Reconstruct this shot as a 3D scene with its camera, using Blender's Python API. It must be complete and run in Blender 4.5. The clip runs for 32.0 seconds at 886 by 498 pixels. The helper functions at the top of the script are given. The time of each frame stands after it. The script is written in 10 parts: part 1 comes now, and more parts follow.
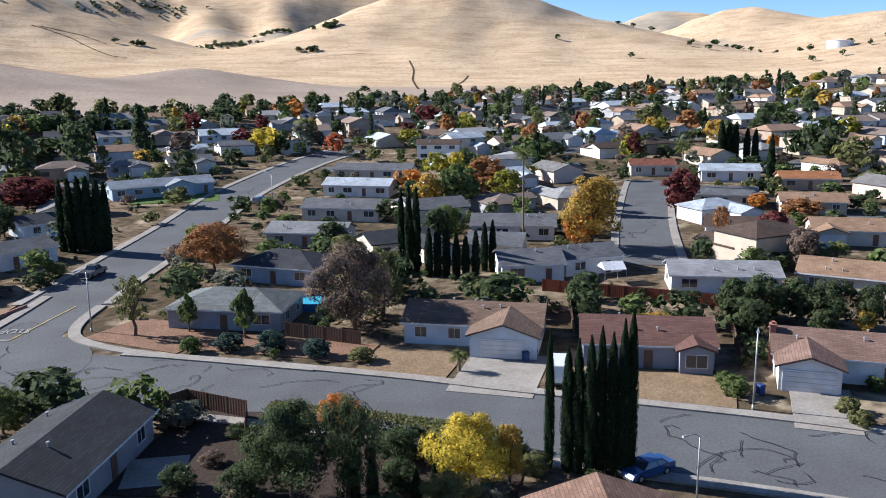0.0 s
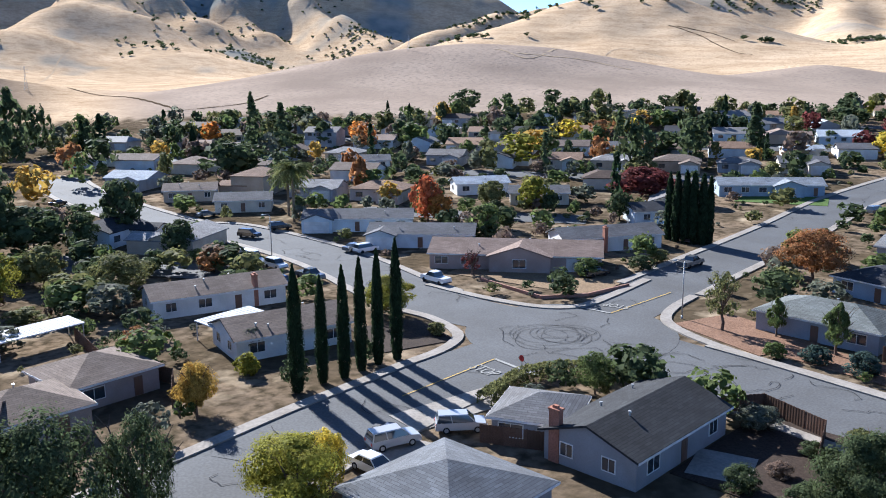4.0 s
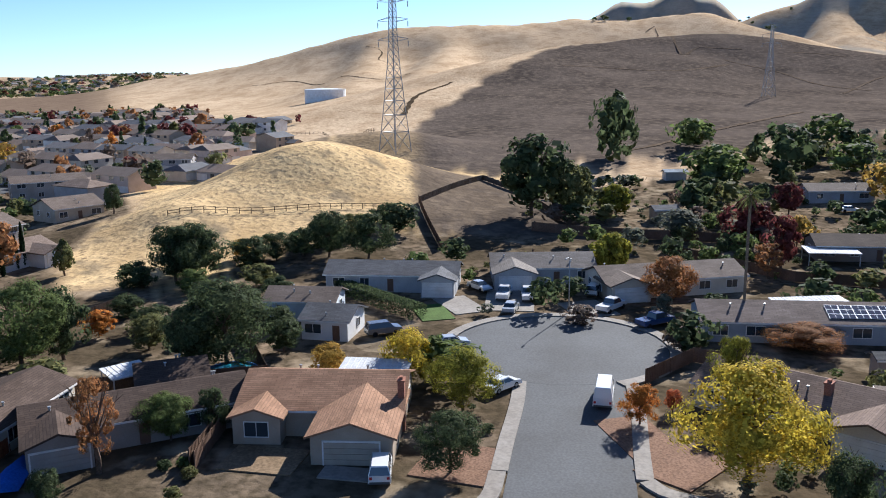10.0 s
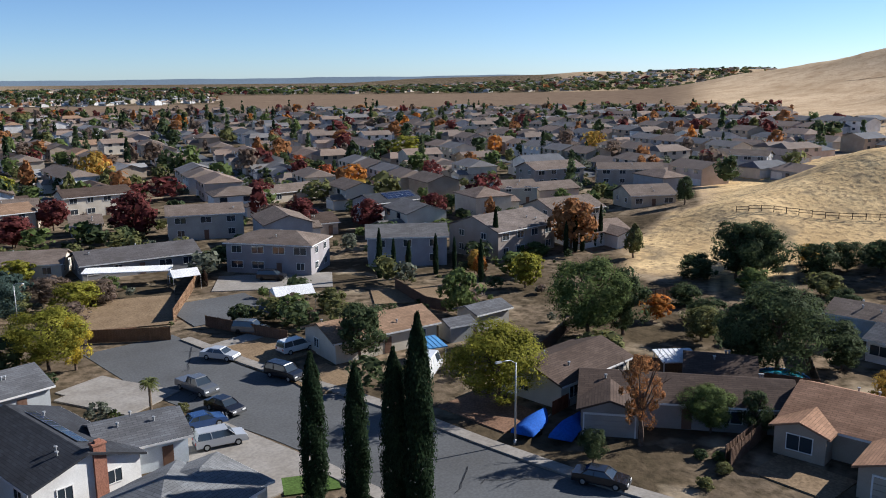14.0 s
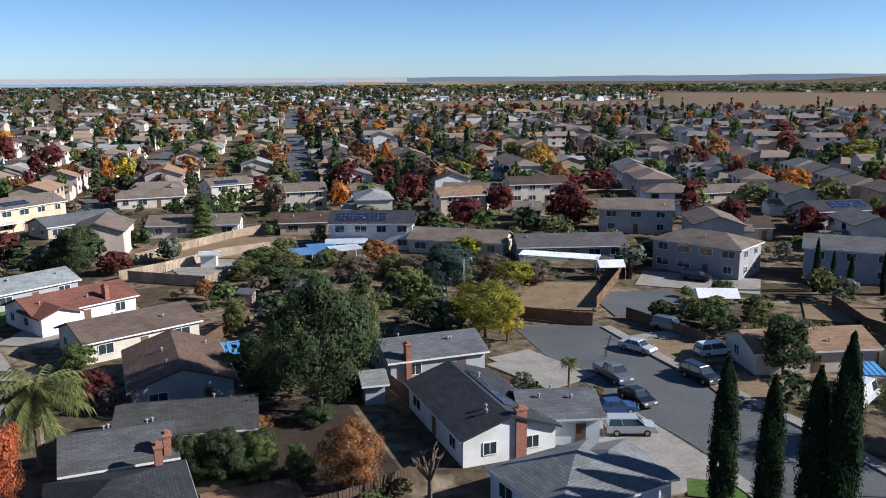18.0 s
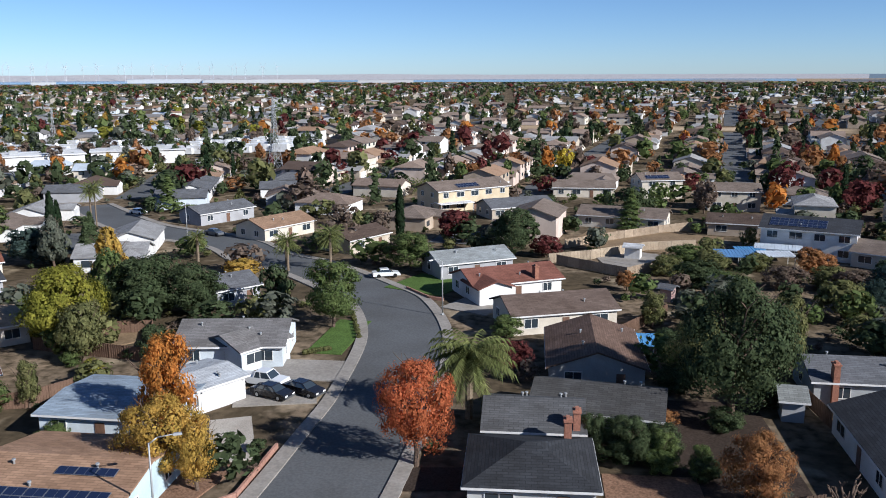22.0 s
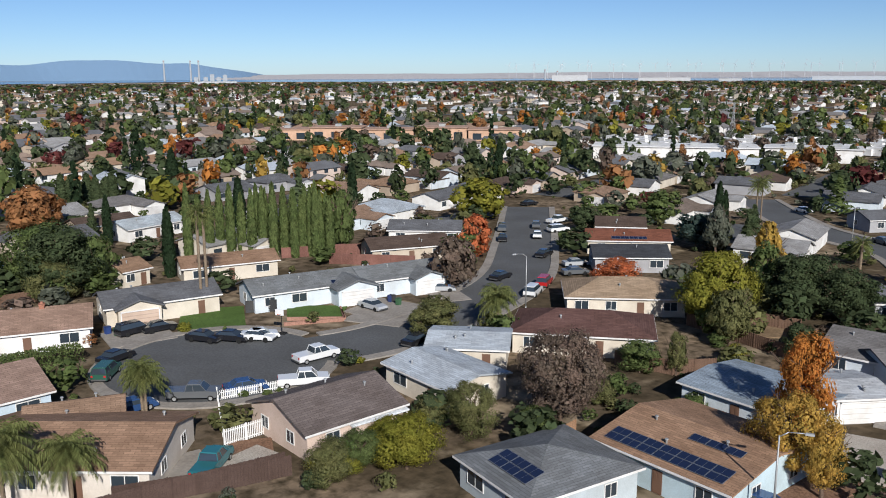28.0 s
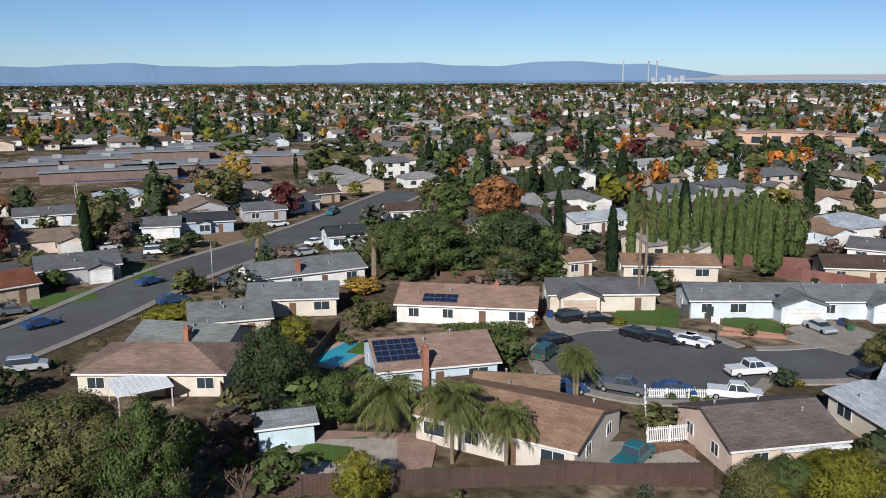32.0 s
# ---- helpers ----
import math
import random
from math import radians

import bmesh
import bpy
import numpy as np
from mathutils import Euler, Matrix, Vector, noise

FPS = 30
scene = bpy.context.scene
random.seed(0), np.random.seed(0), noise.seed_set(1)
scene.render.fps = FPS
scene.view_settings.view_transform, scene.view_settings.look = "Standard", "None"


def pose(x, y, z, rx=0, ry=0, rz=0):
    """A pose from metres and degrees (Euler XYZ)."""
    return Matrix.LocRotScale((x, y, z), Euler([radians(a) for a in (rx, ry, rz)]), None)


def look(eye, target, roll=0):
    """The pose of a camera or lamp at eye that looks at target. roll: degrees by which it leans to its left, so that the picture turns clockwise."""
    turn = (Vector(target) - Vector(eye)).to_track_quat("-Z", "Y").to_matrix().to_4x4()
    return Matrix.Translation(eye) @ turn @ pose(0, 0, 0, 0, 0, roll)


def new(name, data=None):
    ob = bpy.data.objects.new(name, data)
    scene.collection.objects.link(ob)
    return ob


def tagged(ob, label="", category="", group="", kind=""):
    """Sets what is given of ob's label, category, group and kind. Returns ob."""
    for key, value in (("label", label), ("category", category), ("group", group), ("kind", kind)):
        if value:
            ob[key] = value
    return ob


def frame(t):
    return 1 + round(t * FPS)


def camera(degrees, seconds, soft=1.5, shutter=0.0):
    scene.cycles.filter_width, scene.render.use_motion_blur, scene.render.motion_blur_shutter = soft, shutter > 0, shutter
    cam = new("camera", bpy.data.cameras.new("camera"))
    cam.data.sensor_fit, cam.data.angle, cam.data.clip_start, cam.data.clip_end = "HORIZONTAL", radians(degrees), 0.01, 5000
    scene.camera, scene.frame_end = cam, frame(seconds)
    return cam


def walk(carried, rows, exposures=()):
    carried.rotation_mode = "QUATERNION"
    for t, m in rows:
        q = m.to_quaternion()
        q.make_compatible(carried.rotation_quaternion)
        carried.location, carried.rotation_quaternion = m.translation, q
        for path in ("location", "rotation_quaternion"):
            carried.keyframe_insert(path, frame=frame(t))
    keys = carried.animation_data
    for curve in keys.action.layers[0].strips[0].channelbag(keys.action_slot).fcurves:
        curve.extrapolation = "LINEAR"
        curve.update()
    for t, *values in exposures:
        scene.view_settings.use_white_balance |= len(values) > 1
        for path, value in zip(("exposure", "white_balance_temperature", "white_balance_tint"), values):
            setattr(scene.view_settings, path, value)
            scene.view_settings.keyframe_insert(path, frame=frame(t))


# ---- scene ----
cam = camera(55.07, 32.0, soft=1.0)
walk(cam, [
    (0.0, pose(0.08, -0.35, 32.12, 78.280, 0.635, -0.132)),
    (0.5, pose(0.10, -0.42, 32.15, 78.287, 0.676, 5.274)),
    (1.0, pose(0.12, -0.50, 32.18, 78.306, 0.725, 9.872)),
    (1.5, pose(0.14, -0.60, 32.21, 78.331, 0.770, 14.678)),
    (2.0, pose(0.16, -0.70, 32.25, 78.364, 0.787, 19.849)),
    (2.5, pose(0.20, -0.81, 32.29, 78.408, 0.761, 24.108)),
    (3.0, pose(0.24, -0.94, 32.34, 78.455, 0.701, 29.276)),
    (3.5, pose(0.31, -1.09, 32.41, 78.493, 0.655, 34.405)),
    (5.5, pose(0.97, -1.89, 32.84, 78.512, 0.656, 54.392)),
    (6.0, pose(1.14, -2.00, 32.92, 78.511, 0.705, 59.464)),
    (6.5, pose(1.30, -2.08, 32.99, 78.505, 0.775, 64.576)),
    (7.0, pose(1.47, -2.14, 33.06, 78.508, 0.832, 69.818)),
    (7.5, pose(1.65, -2.20, 33.13, 78.508, 0.855, 75.021)),
    (8.0, pose(1.84, -2.26, 33.21, 78.497, 0.836, 79.996)),
    (8.5, pose(2.05, -2.31, 33.29, 78.489, 0.799, 84.931)),
    (9.0, pose(2.26, -2.35, 33.37, 78.489, 0.754, 89.883)),
    (9.5, pose(2.46, -2.38, 33.44, 78.497, 0.671, 94.778)),
    (10.0, pose(2.66, -2.39, 33.51, 78.520, 0.568, 99.580)),
    (10.5, pose(2.84, -2.39, 33.57, 78.541, 0.529, 104.288)),
    (11.0, pose(3.02, -2.36, 33.63, 78.555, 0.538, 109.252)),
    (11.5, pose(3.18, -2.32, 33.68, 78.574, 0.541, 114.164)),
    (12.0, pose(3.33, -2.27, 33.72, 78.594, 0.546, 119.233)),
    (12.5, pose(3.46, -2.22, 33.76, 78.591, 0.515, 124.035)),
    (13.0, pose(3.58, -2.16, 33.79, 78.556, 0.453, 128.398)),
    (13.5, pose(3.70, -2.10, 33.82, 78.512, 0.422, 132.902)),
    (14.0, pose(3.82, -2.03, 33.85, 78.480, 0.418, 136.923)),
    (14.5, pose(3.95, -1.94, 33.88, 78.462, 0.411, 140.836)),
    (16.5, pose(4.61, -1.28, 34.00, 78.450, 0.374, 155.248)),
    (17.0, pose(4.71, -1.14, 34.01, 78.444, 0.333, 158.713)),
    (17.5, pose(4.78, -1.03, 34.02, 78.445, 0.313, 162.174)),
    (18.0, pose(4.85, -0.92, 34.02, 78.437, 0.292, 165.552)),
    (18.5, pose(4.91, -0.81, 34.03, 78.426, 0.245, 168.940)),
    (19.0, pose(4.96, -0.68, 34.03, 78.414, 0.189, 172.283)),
    (19.5, pose(5.00, -0.55, 34.03, 78.401, 0.178, 175.567)),
    (20.0, pose(5.02, -0.41, 34.02, 78.385, 0.199, 178.776)),
    (20.5, pose(5.03, -0.27, 34.02, 78.357, 0.222, 182.626)),
    (21.0, pose(5.02, -0.12, 34.01, 78.329, 0.246, 186.428)),
    (21.5, pose(5.00, 0.03, 33.99, 78.311, 0.240, 190.346)),
    (22.0, pose(4.96, 0.17, 33.98, 78.286, 0.218, 194.122)),
    (22.5, pose(4.92, 0.32, 33.96, 78.265, 0.194, 197.904)),
    (23.0, pose(4.87, 0.47, 33.95, 78.263, 0.187, 201.482)),
    (23.5, pose(4.82, 0.61, 33.93, 78.263, 0.233, 204.497)),
    (24.0, pose(4.77, 0.75, 33.92, 78.259, 0.268, 207.699)),
    (24.5, pose(4.72, 0.87, 33.90, 78.253, 0.264, 210.663)),
    (25.0, pose(4.68, 0.99, 33.89, 78.250, 0.254, 213.935)),
    (25.5, pose(4.63, 1.10, 33.89, 78.252, 0.240, 217.906)),
    (26.0, pose(4.57, 1.22, 33.89, 78.254, 0.232, 222.040)),
    (26.5, pose(4.49, 1.36, 33.90, 78.249, 0.240, 226.062)),
    (28.5, pose(3.92, 2.08, 34.07, 78.240, 0.230, 240.565)),
    (29.0, pose(3.82, 2.20, 34.11, 78.250, 0.196, 243.686)),
    (29.5, pose(3.74, 2.29, 34.14, 78.286, 0.202, 246.880)),
    (30.0, pose(3.68, 2.37, 34.16, 78.317, 0.243, 250.421)),
    (30.5, pose(3.62, 2.43, 34.18, 78.338, 0.246, 254.509)),
    (31.0, pose(3.56, 2.50, 34.20, 78.362, 0.228, 258.667)),
    (31.5, pose(3.51, 2.55, 34.22, 78.377, 0.217, 262.831)),
    (32.0, pose(3.47, 2.60, 34.24, 78.373, 0.184, 266.776)),
], exposures=(
    (0.0, 1.36, 5900.0, 11.0), (3.0, 1.62, 5800.0, 11.0), (6.5, 1.80, 5700.0, 11.0), (9.0, 1.48, 5900.0, 11.0),
    (13.0, 0.95, 6100.0, 10.0), (19.0, 0.92, 5900.0, 10.0), (24.0, 0.58, 5850.0, 10.0), (28.0, 0.42, 6200.0, 10.0), (32.0, 0.38, 6200.0, 10.0)))

# ---- light: low autumn sun over the hills, clear hazy sky ----
SUN_AZ, SUN_EL = 71.0, 29.0          # azimuth counted from +y towards -x
world = bpy.data.worlds.new("world")
scene.world = world
world.use_nodes = True
wt = world.node_tree
sky = wt.nodes.new("ShaderNodeTexSky")
sky.sky_type, sky.sun_disc = 'NISHITA', False
sky.sun_elevation, sky.sun_rotation = radians(SUN_EL), radians(-SUN_AZ)
sky.air_density, sky.dust_density, sky.ozone_density, sky.altitude = 0.62, 0.15, 5.0, 60.0
wt.nodes["Background"].inputs["Strength"].default_value = 0.066
wt.links.new(sky.outputs[0], wt.nodes["Background"].inputs["Color"])
sun_data = bpy.data.lights.new("sun", 'SUN')
sun_data.energy, sun_data.angle, sun_data.color = 4.5, radians(0.55), (1.0, 0.95, 0.88)
sun = new("sun", sun_data)
sun_dir = Vector((-math.sin(radians(SUN_AZ)) * math.cos(radians(SUN_EL)), math.cos(radians(SUN_AZ)) * math.cos(radians(SUN_EL)), math.sin(radians(SUN_EL))))
sun.matrix_world = look(sun_dir * 300, (0, 0, 0))

# ---- terrain begin ----
CAM_H = 32.0


def smooth(a, b, v):
    u = np.clip((v - a) / (b - a), 0, 1)
    return u * u * (3 - 2 * u)


def polar(az, r, el):
    """Ground point at an azimuth, a distance and an elevation seen from the drone's height."""
    a = math.radians(az)
    return (-r * math.sin(a), r * math.cos(a), CAM_H + r * math.tan(math.radians(el)))


HILLS = []


def hill(a, b, width, foot=0.0):
    """A ridge from crest a to crest b, each (azimuth, distance, elevation)."""
    HILLS.append((polar(*a), polar(*b), width, foot))


def crest(width, *points):
    """A chain of ridges through crests (azimuth, distance, elevation)."""
    for p, q in zip(points, points[1:]):
        hill(p, q, width)


# rounded grazing hill behind the houses, and the lower hump beside it
crest(150, (53, 560, -2.2), (50.9, 590, -1.6), (46.8, 640, 0.4), (42.6, 680, 1.25), (37.5, 690, 1.6), (32.4, 690, 1.25), (27.9, 670, 0.25), (25, 640, -0.7), (21.2, 590, -2.0))
crest(95, (23.8, 690, -1.3), (19.8, 720, -0.25), (15.9, 730, 0.25), (11.4, 710, -0.45), (7.3, 680, -1.4))
crest(70, (13.7, 560, -2.9), (10.7, 600, -2.0), (7.7, 620, -1.5), (2.8, 640, -1.3), (-6, 640, -1.7))
crest(30, (1.3, 520, -2.4), (-0.9, 530, -1.6), (-4.2, 520, -2.2))
# sunlit ridges behind it
crest(260, (39.5, 1150, 0.9), (36, 1250, 2.0), (34.6, 1350, 2.5), (30.8, 1450, 3.9), (26.1, 1450, 4.2), (22.8, 1400, 3.1), (19.5, 1250, 1.5), (16.6, 1100, 0.5))
crest(140, (30, 1420, 3.2), (28, 1150, 1.5), (26, 980, 0.0))
crest(140, (25.5, 1440, 3.5), (22, 1150, 1.1), (19.5, 980, -0.4))
crest(300, (26, 2500, 4.9), (19, 2500, 4.5), (12, 2450, 4.2), (9.8, 2400, 4.0), (7.6, 2500, 4.5), (4.6, 2500, 4.6), (1, 2450, 4.3))
crest(170, (15, 2400, 3.9), (14.5, 1900, 2.6), (13.5, 1500, 1.0))
crest(150, (10.5, 2300, 3.6), (10.2, 1800, 2.4), (11.5, 1400, 0.7))
# broad central ridge with its spurs
crest(250, (12.1, 1000, 0.0), (9.1, 1200, 1.5), (6.9, 1300, 2.4), (3.5, 1400, 3.7), (-0.1, 1450, 4.5), (-2.7, 1450, 4.5), (-5.2, 1430, 3.7), (-9.8, 1380, 2.6), (-13.2, 1300, 1.8), (-16.5, 1200, 0.6), (-19.7, 1100, -0.2))
crest(150, (3, 1400, 3.2), (5, 1150, 1.2), (6.5, 900, -0.8))
crest(150, (-1, 1400, 3.8), (0.5, 1100, 1.2), (1.5, 850, -0.9))
crest(150, (-5.5, 1400, 3.2), (-6, 1100, 0.9), (-6.5, 850, -1.0))
crest(140, (-11, 1300, 1.8), (-12.5, 1050, 0.3), (-13, 850, -1.0))
crest(240, (-10, 2400, 2.0), (-12.1, 2400, 2.5), (-14.4, 2400, 3.3), (-17.3, 2400, 2.9), (-22, 2300, 2.4))
crest(230, (-14.8, 1700, 1.9), (-17.6, 1700, 2.9), (-19.5, 1700, 3.1), (-21.5, 1650, 2.6), (-27, 1600, 2.9), (-34, 1500, 2.3), (-45, 1400, 1.8))
crest(200, (-19, 1250, 0.4), (-27, 1200, 1.4), (-45, 1150, 1.2))
crest(120, (-18, 620, -1.2), (-30, 560, -0.6))
# high wooded mountains, with spurs that run down to the valley
crest(520, (38, 3600, 5.5), (44, 3500, 6.4), (52, 3500, 7.2), (60, 3500, 7.4), (70, 3300, 5.6))
crest(250, (60.5, 2900, 6.0), (60.8, 2450, 4.9), (59, 2150, 3.5), (56.2, 1800, 1.5), (52.5, 1450, -0.6))
crest(220, (60.8, 2400, 4.7), (62.7, 2150, 4.0), (65.6, 1850, 2.6), (68.6, 1600, 0.9))
crest(190, (57.5, 3200, 5.9), (56.8, 2900, 4.8), (54.6, 2600, 3.3), (53.1, 2350, 1.6), (50.6, 2050, 0.0))
crest(150, (53.6, 3300, 5.6), (53.1, 3000, 4.4), (50.9, 2650, 2.6), (48, 2350, 0.9))
crest(150, (49, 3300, 5.6), (48.4, 3000, 4.7), (45.9, 2600, 3.5), (42.6, 2250, 2.4))
crest(140, (33, 2000, 4.4), (35.8, 1950, 3.6), (38, 1900, 2.9), (40.3, 1850, 2.5), (43, 1750, 1.3), (46.5, 1600, 0.4))
crest(250, (84.2, 2300, 2.7), (80.9, 2300, 2.6), (78, 2300, 3.5), (75, 2350, 4.2), (71.6, 2400, 4.7), (69.8, 2350, 4.1), (66.4, 2000, 1.9))
crest(120, (76, 2300, 3.9), (74.5, 1850, 2.0), (74, 1500, 0.6))
crest(120, (71.5, 2350, 4.4), (70.5, 1900, 2.2), (70.5, 1500, 0.4))
crest(150, (93, 3000, 2.6), (91.7, 3000, 3.1), (88, 3000, 4.2), (84.6, 3000, 4.8), (82.4, 3000, 4.1), (80.6, 3000, 3.0))
# burnt hill and the dry crest behind it
crest(150, (97.6, 560, -0.6), (94.6, 660, 0.8), (91, 760, 1.6), (86.5, 820, 2.0), (81.3, 840, 2.05), (76.9, 820, 1.2), (73.3, 790, 0.6), (69.8, 760, 0.2), (66.3, 700, -0.9), (62.9, 640, -2.1))
crest(70, (84.5, 700, 1.0), (86, 560, -0.9), (87, 450, -2.9))
crest(60, (91.5, 640, -0.2), (91, 520, -1.8), (92, 400, -3.8))
crest(55, (78, 740, 0.3), (77, 600, -1.5))
crest(230, (112, 1500, 0.5), (108.9, 1450, 1.1), (105.6, 1400, 2.0), (102.3, 1350, 2.5), (98.8, 1350, 2.6), (95.3, 1350, 2.6), (91.7, 1400, 3.0), (88.7, 1400, 2.7), (85, 1450, 3.0), (82.5, 1450, 3.1), (80.6, 1450, 2.3))
crest(80, (104, 1300, 2.0), (105, 950, 0.2), (106, 700, -1.5))
crest(75, (99, 1250, 2.2), (101, 900, 0.2), (102, 650, -1.3))
crest(140, (112, 1500, 0.5), (117, 1500, 0.1))
crest(330, (117, 2400, 0.35), (127, 2900, 0.15), (138, 3600, -0.12))
# golden mound and the slope behind it
crest(32, (113.2, 205, -6.4), (110.7, 215, -4.8), (108.5, 222, -4.5), (106.2, 226, -5.0), (104.3, 229, -5.6))
crest(26, (104.3, 229, -5.6), (99.4, 232, -6.5), (96.9, 234, -6.8), (94.5, 236, -7.3))
crest(20, (118, 186, -7.4), (113.2, 205, -6.4))
crest(38, (109.4, 310, -4.3), (106.8, 320, -3.75), (103.1, 320, -3.5), (99.2, 320, -4.1), (96.8, 320, -4.9))
# planted bank behind the houses
hill((38, 395, -2.3), (24, 370, -2.2), 34)


def ground_z(x, y):
    """Height of the ground, for arrays."""
    r = np.hypot(x, y)
    az = np.degrees(np.arctan2(-x, y))
    east = smooth(-70, -25, az) * (1 - smooth(88, 112, az))
    base = east * (13 * smooth(125, 520, r) + 10 * smooth(500, 1500, r))
    total = np.zeros_like(r)
    for a, b, width, foot in HILLS:
        dx, dy = b[0] - a[0], b[1] - a[1]
        s = np.clip(((x - a[0]) * dx + (y - a[1]) * dy) / (dx * dx + dy * dy), 0, 1)
        d = np.hypot(x - a[0] - s * dx, y - a[1] - s * dy)
        h = np.maximum(a[2] + s * (b[2] - a[2]) - base, 0.5)
        total = total + (h / (1 + (d / width) ** 2) ** 1.6 * smooth(3.2, 1.6, d / width)) ** 5
    rise = total ** 0.2
    # gullies and spurs
    gully = np.sin(x * 0.0131 + 2.1 * np.sin(y * 0.0042)) * np.sin(y * 0.0117 + 1.7 * np.sin(x * 0.0051))
    gully = gully + 0.5 * np.sin(x * 0.031 + 1.9 * np.sin(y * 0.011) + 1.0) * np.sin(y * 0.027 + 1.3 * np.sin(x * 0.013))
    gully = -np.abs(gully)
    fine = -np.abs(np.sin(x * 0.052 + 2.3 * np.sin(y * 0.017 + 0.4)) * np.sin(y * 0.047 + 2.0 * np.sin(x * 0.021)))
    rough = smooth(12, 70, rise) * smooth(500, 900, r)
    far = smooth(1500, 2300, r)
    return base + rise + rough * (gully * np.minimum(rise * 0.04, 6 + 4 * far) + fine * np.minimum(rise * 0.03, 3))


# ---- terrain end ----


# the ground is a fan of rings; heights between its corners are read from the same table
RINGS, SPOKES = [0, 8, 16], 760
while RINGS[-1] < 4870:
    RINGS.append(RINGS[-1] * 1.021 + 0.35)
_R, _A = np.meshgrid(np.array(RINGS), np.arange(SPOKES) * (2 * np.pi / SPOKES), indexing="ij")
GROUND_X, GROUND_Y = -_R * np.sin(_A), _R * np.cos(_A)
GROUND_Z = ground_z(GROUND_X, GROUND_Y)
GROUND_ROWS = GROUND_Z.tolist()


def gz(x, y):
    """Height of the ground sheet at a point."""
    r = min(math.hypot(x, y), RINGS[-1] - 1)
    lo, hi = 0, len(RINGS) - 1
    while hi - lo > 1:
        mid = (lo + hi) // 2
        if RINGS[mid] <= r:
            lo = mid
        else:
            hi = mid
    f = (r - RINGS[lo]) / (RINGS[hi] - RINGS[lo])
    a = (math.atan2(-x, y) % (2 * math.pi)) * SPOKES / (2 * math.pi)
    j = int(a) % SPOKES
    g, k = a - int(a), (j + 1) % SPOKES
    p, q = GROUND_ROWS[lo], GROUND_ROWS[hi]
    return (p[j] * (1 - g) + p[k] * g) * (1 - f) + (q[j] * (1 - g) + q[k] * g) * f


# ---- materials ----
def shader(name, rough=0.8, metal=0.0):
    m = bpy.data.materials.new(name)
    m.use_nodes = True
    b = m.node_tree.nodes["Principled BSDF"]
    b.inputs["Roughness"].default_value, b.inputs["Metallic"].default_value = rough, metal
    b.inputs["Specular IOR Level"].default_value = 0.3 if rough < 0.7 else 0.1
    return m, m.node_tree, b


def mixed(nt, fac, a, b, kind='MIX'):
    n = nt.nodes.new("ShaderNodeMix")
    n.data_type, n.blend_type = 'RGBA', kind
    for sock, v in ((n.inputs[0], fac), (n.inputs[6], a), (n.inputs[7], b)):
        if hasattr(v, "is_linked"):
            nt.links.new(v, sock)
        elif isinstance(v, (int, float)):
            sock.default_value = v
        else:
            sock.default_value = (*v[:3], 1)
    return n.outputs[2]


def noise_fac(nt, scale, detail=4, lo=0.35, hi=0.65, stretch=None):
    g = nt.nodes.new("ShaderNodeNewGeometry")
    n = nt.nodes.new("ShaderNodeTexNoise")
    n.inputs["Scale"].default_value, n.inputs["Detail"].default_value = scale, detail
    vec = g.outputs["Position"]
    if stretch:
        mp = nt.nodes.new("ShaderNodeMapping")
        mp.inputs["Scale"].default_value = stretch
        nt.links.new(vec, mp.inputs["Vector"])
        vec = mp.outputs[0]
    nt.links.new(vec, n.inputs["Vector"])
    r = nt.nodes.new("ShaderNodeMapRange")
    r.inputs["From Min"].default_value, r.inputs["From Max"].default_value = lo, hi
    nt.links.new(n.outputs["Fac"], r.inputs["Value"])
    return r.outputs[0]


def dark(c, f):
    return tuple(v * f for v in c[:3])


def bump(nt, bsdf, fac, strength=0.3, dist=0.02):
    n = nt.nodes.new("ShaderNodeBump")
    n.inputs["Strength"].default_value, n.inputs["Distance"].default_value = strength, dist
    nt.links.new(fac, n.inputs["Height"])
    nt.links.new(n.outputs[0], bsdf.inputs["Normal"])


def surface(name, col, rough=0.8, vary=0.25, big=0.25, fine=6.0, metal=0.0, per_object=0.0):
    """A worn plain surface: stains at a large scale, grain at a fine one."""
    m, nt, b = shader(name, rough, metal)
    c = mixed(nt, noise_fac(nt, fine, 5), dark(col, 1 - vary), dark(col, 1 + vary * 0.6))
    c = mixed(nt, noise_fac(nt, big, 3, 0.3, 0.7), c, mixed(nt, 1.0, c, (0.78, 0.76, 0.74), 'MULTIPLY'))
    if per_object:
        oi = nt.nodes.new("ShaderNodeObjectInfo")
        r = nt.nodes.new("ShaderNodeMapRange")
        r.inputs["To Min"].default_value, r.inputs["To Max"].default_value = 1 - per_object, 1 + per_object
        nt.links.new(oi.outputs["Random"], r.inputs["Value"])
        hs = nt.nodes.new("ShaderNodeHueSaturation")
        nt.links.new(c, hs.inputs["Color"])
        nt.links.new(r.outputs[0], hs.inputs["Value"])
        c = hs.outputs[0]
    nt.links.new(c, b.inputs["Base Color"])
    bump(nt, b, noise_fac(nt, fine * 2, 4, 0, 1), 0.25, 0.02)
    return m


MATS = {}


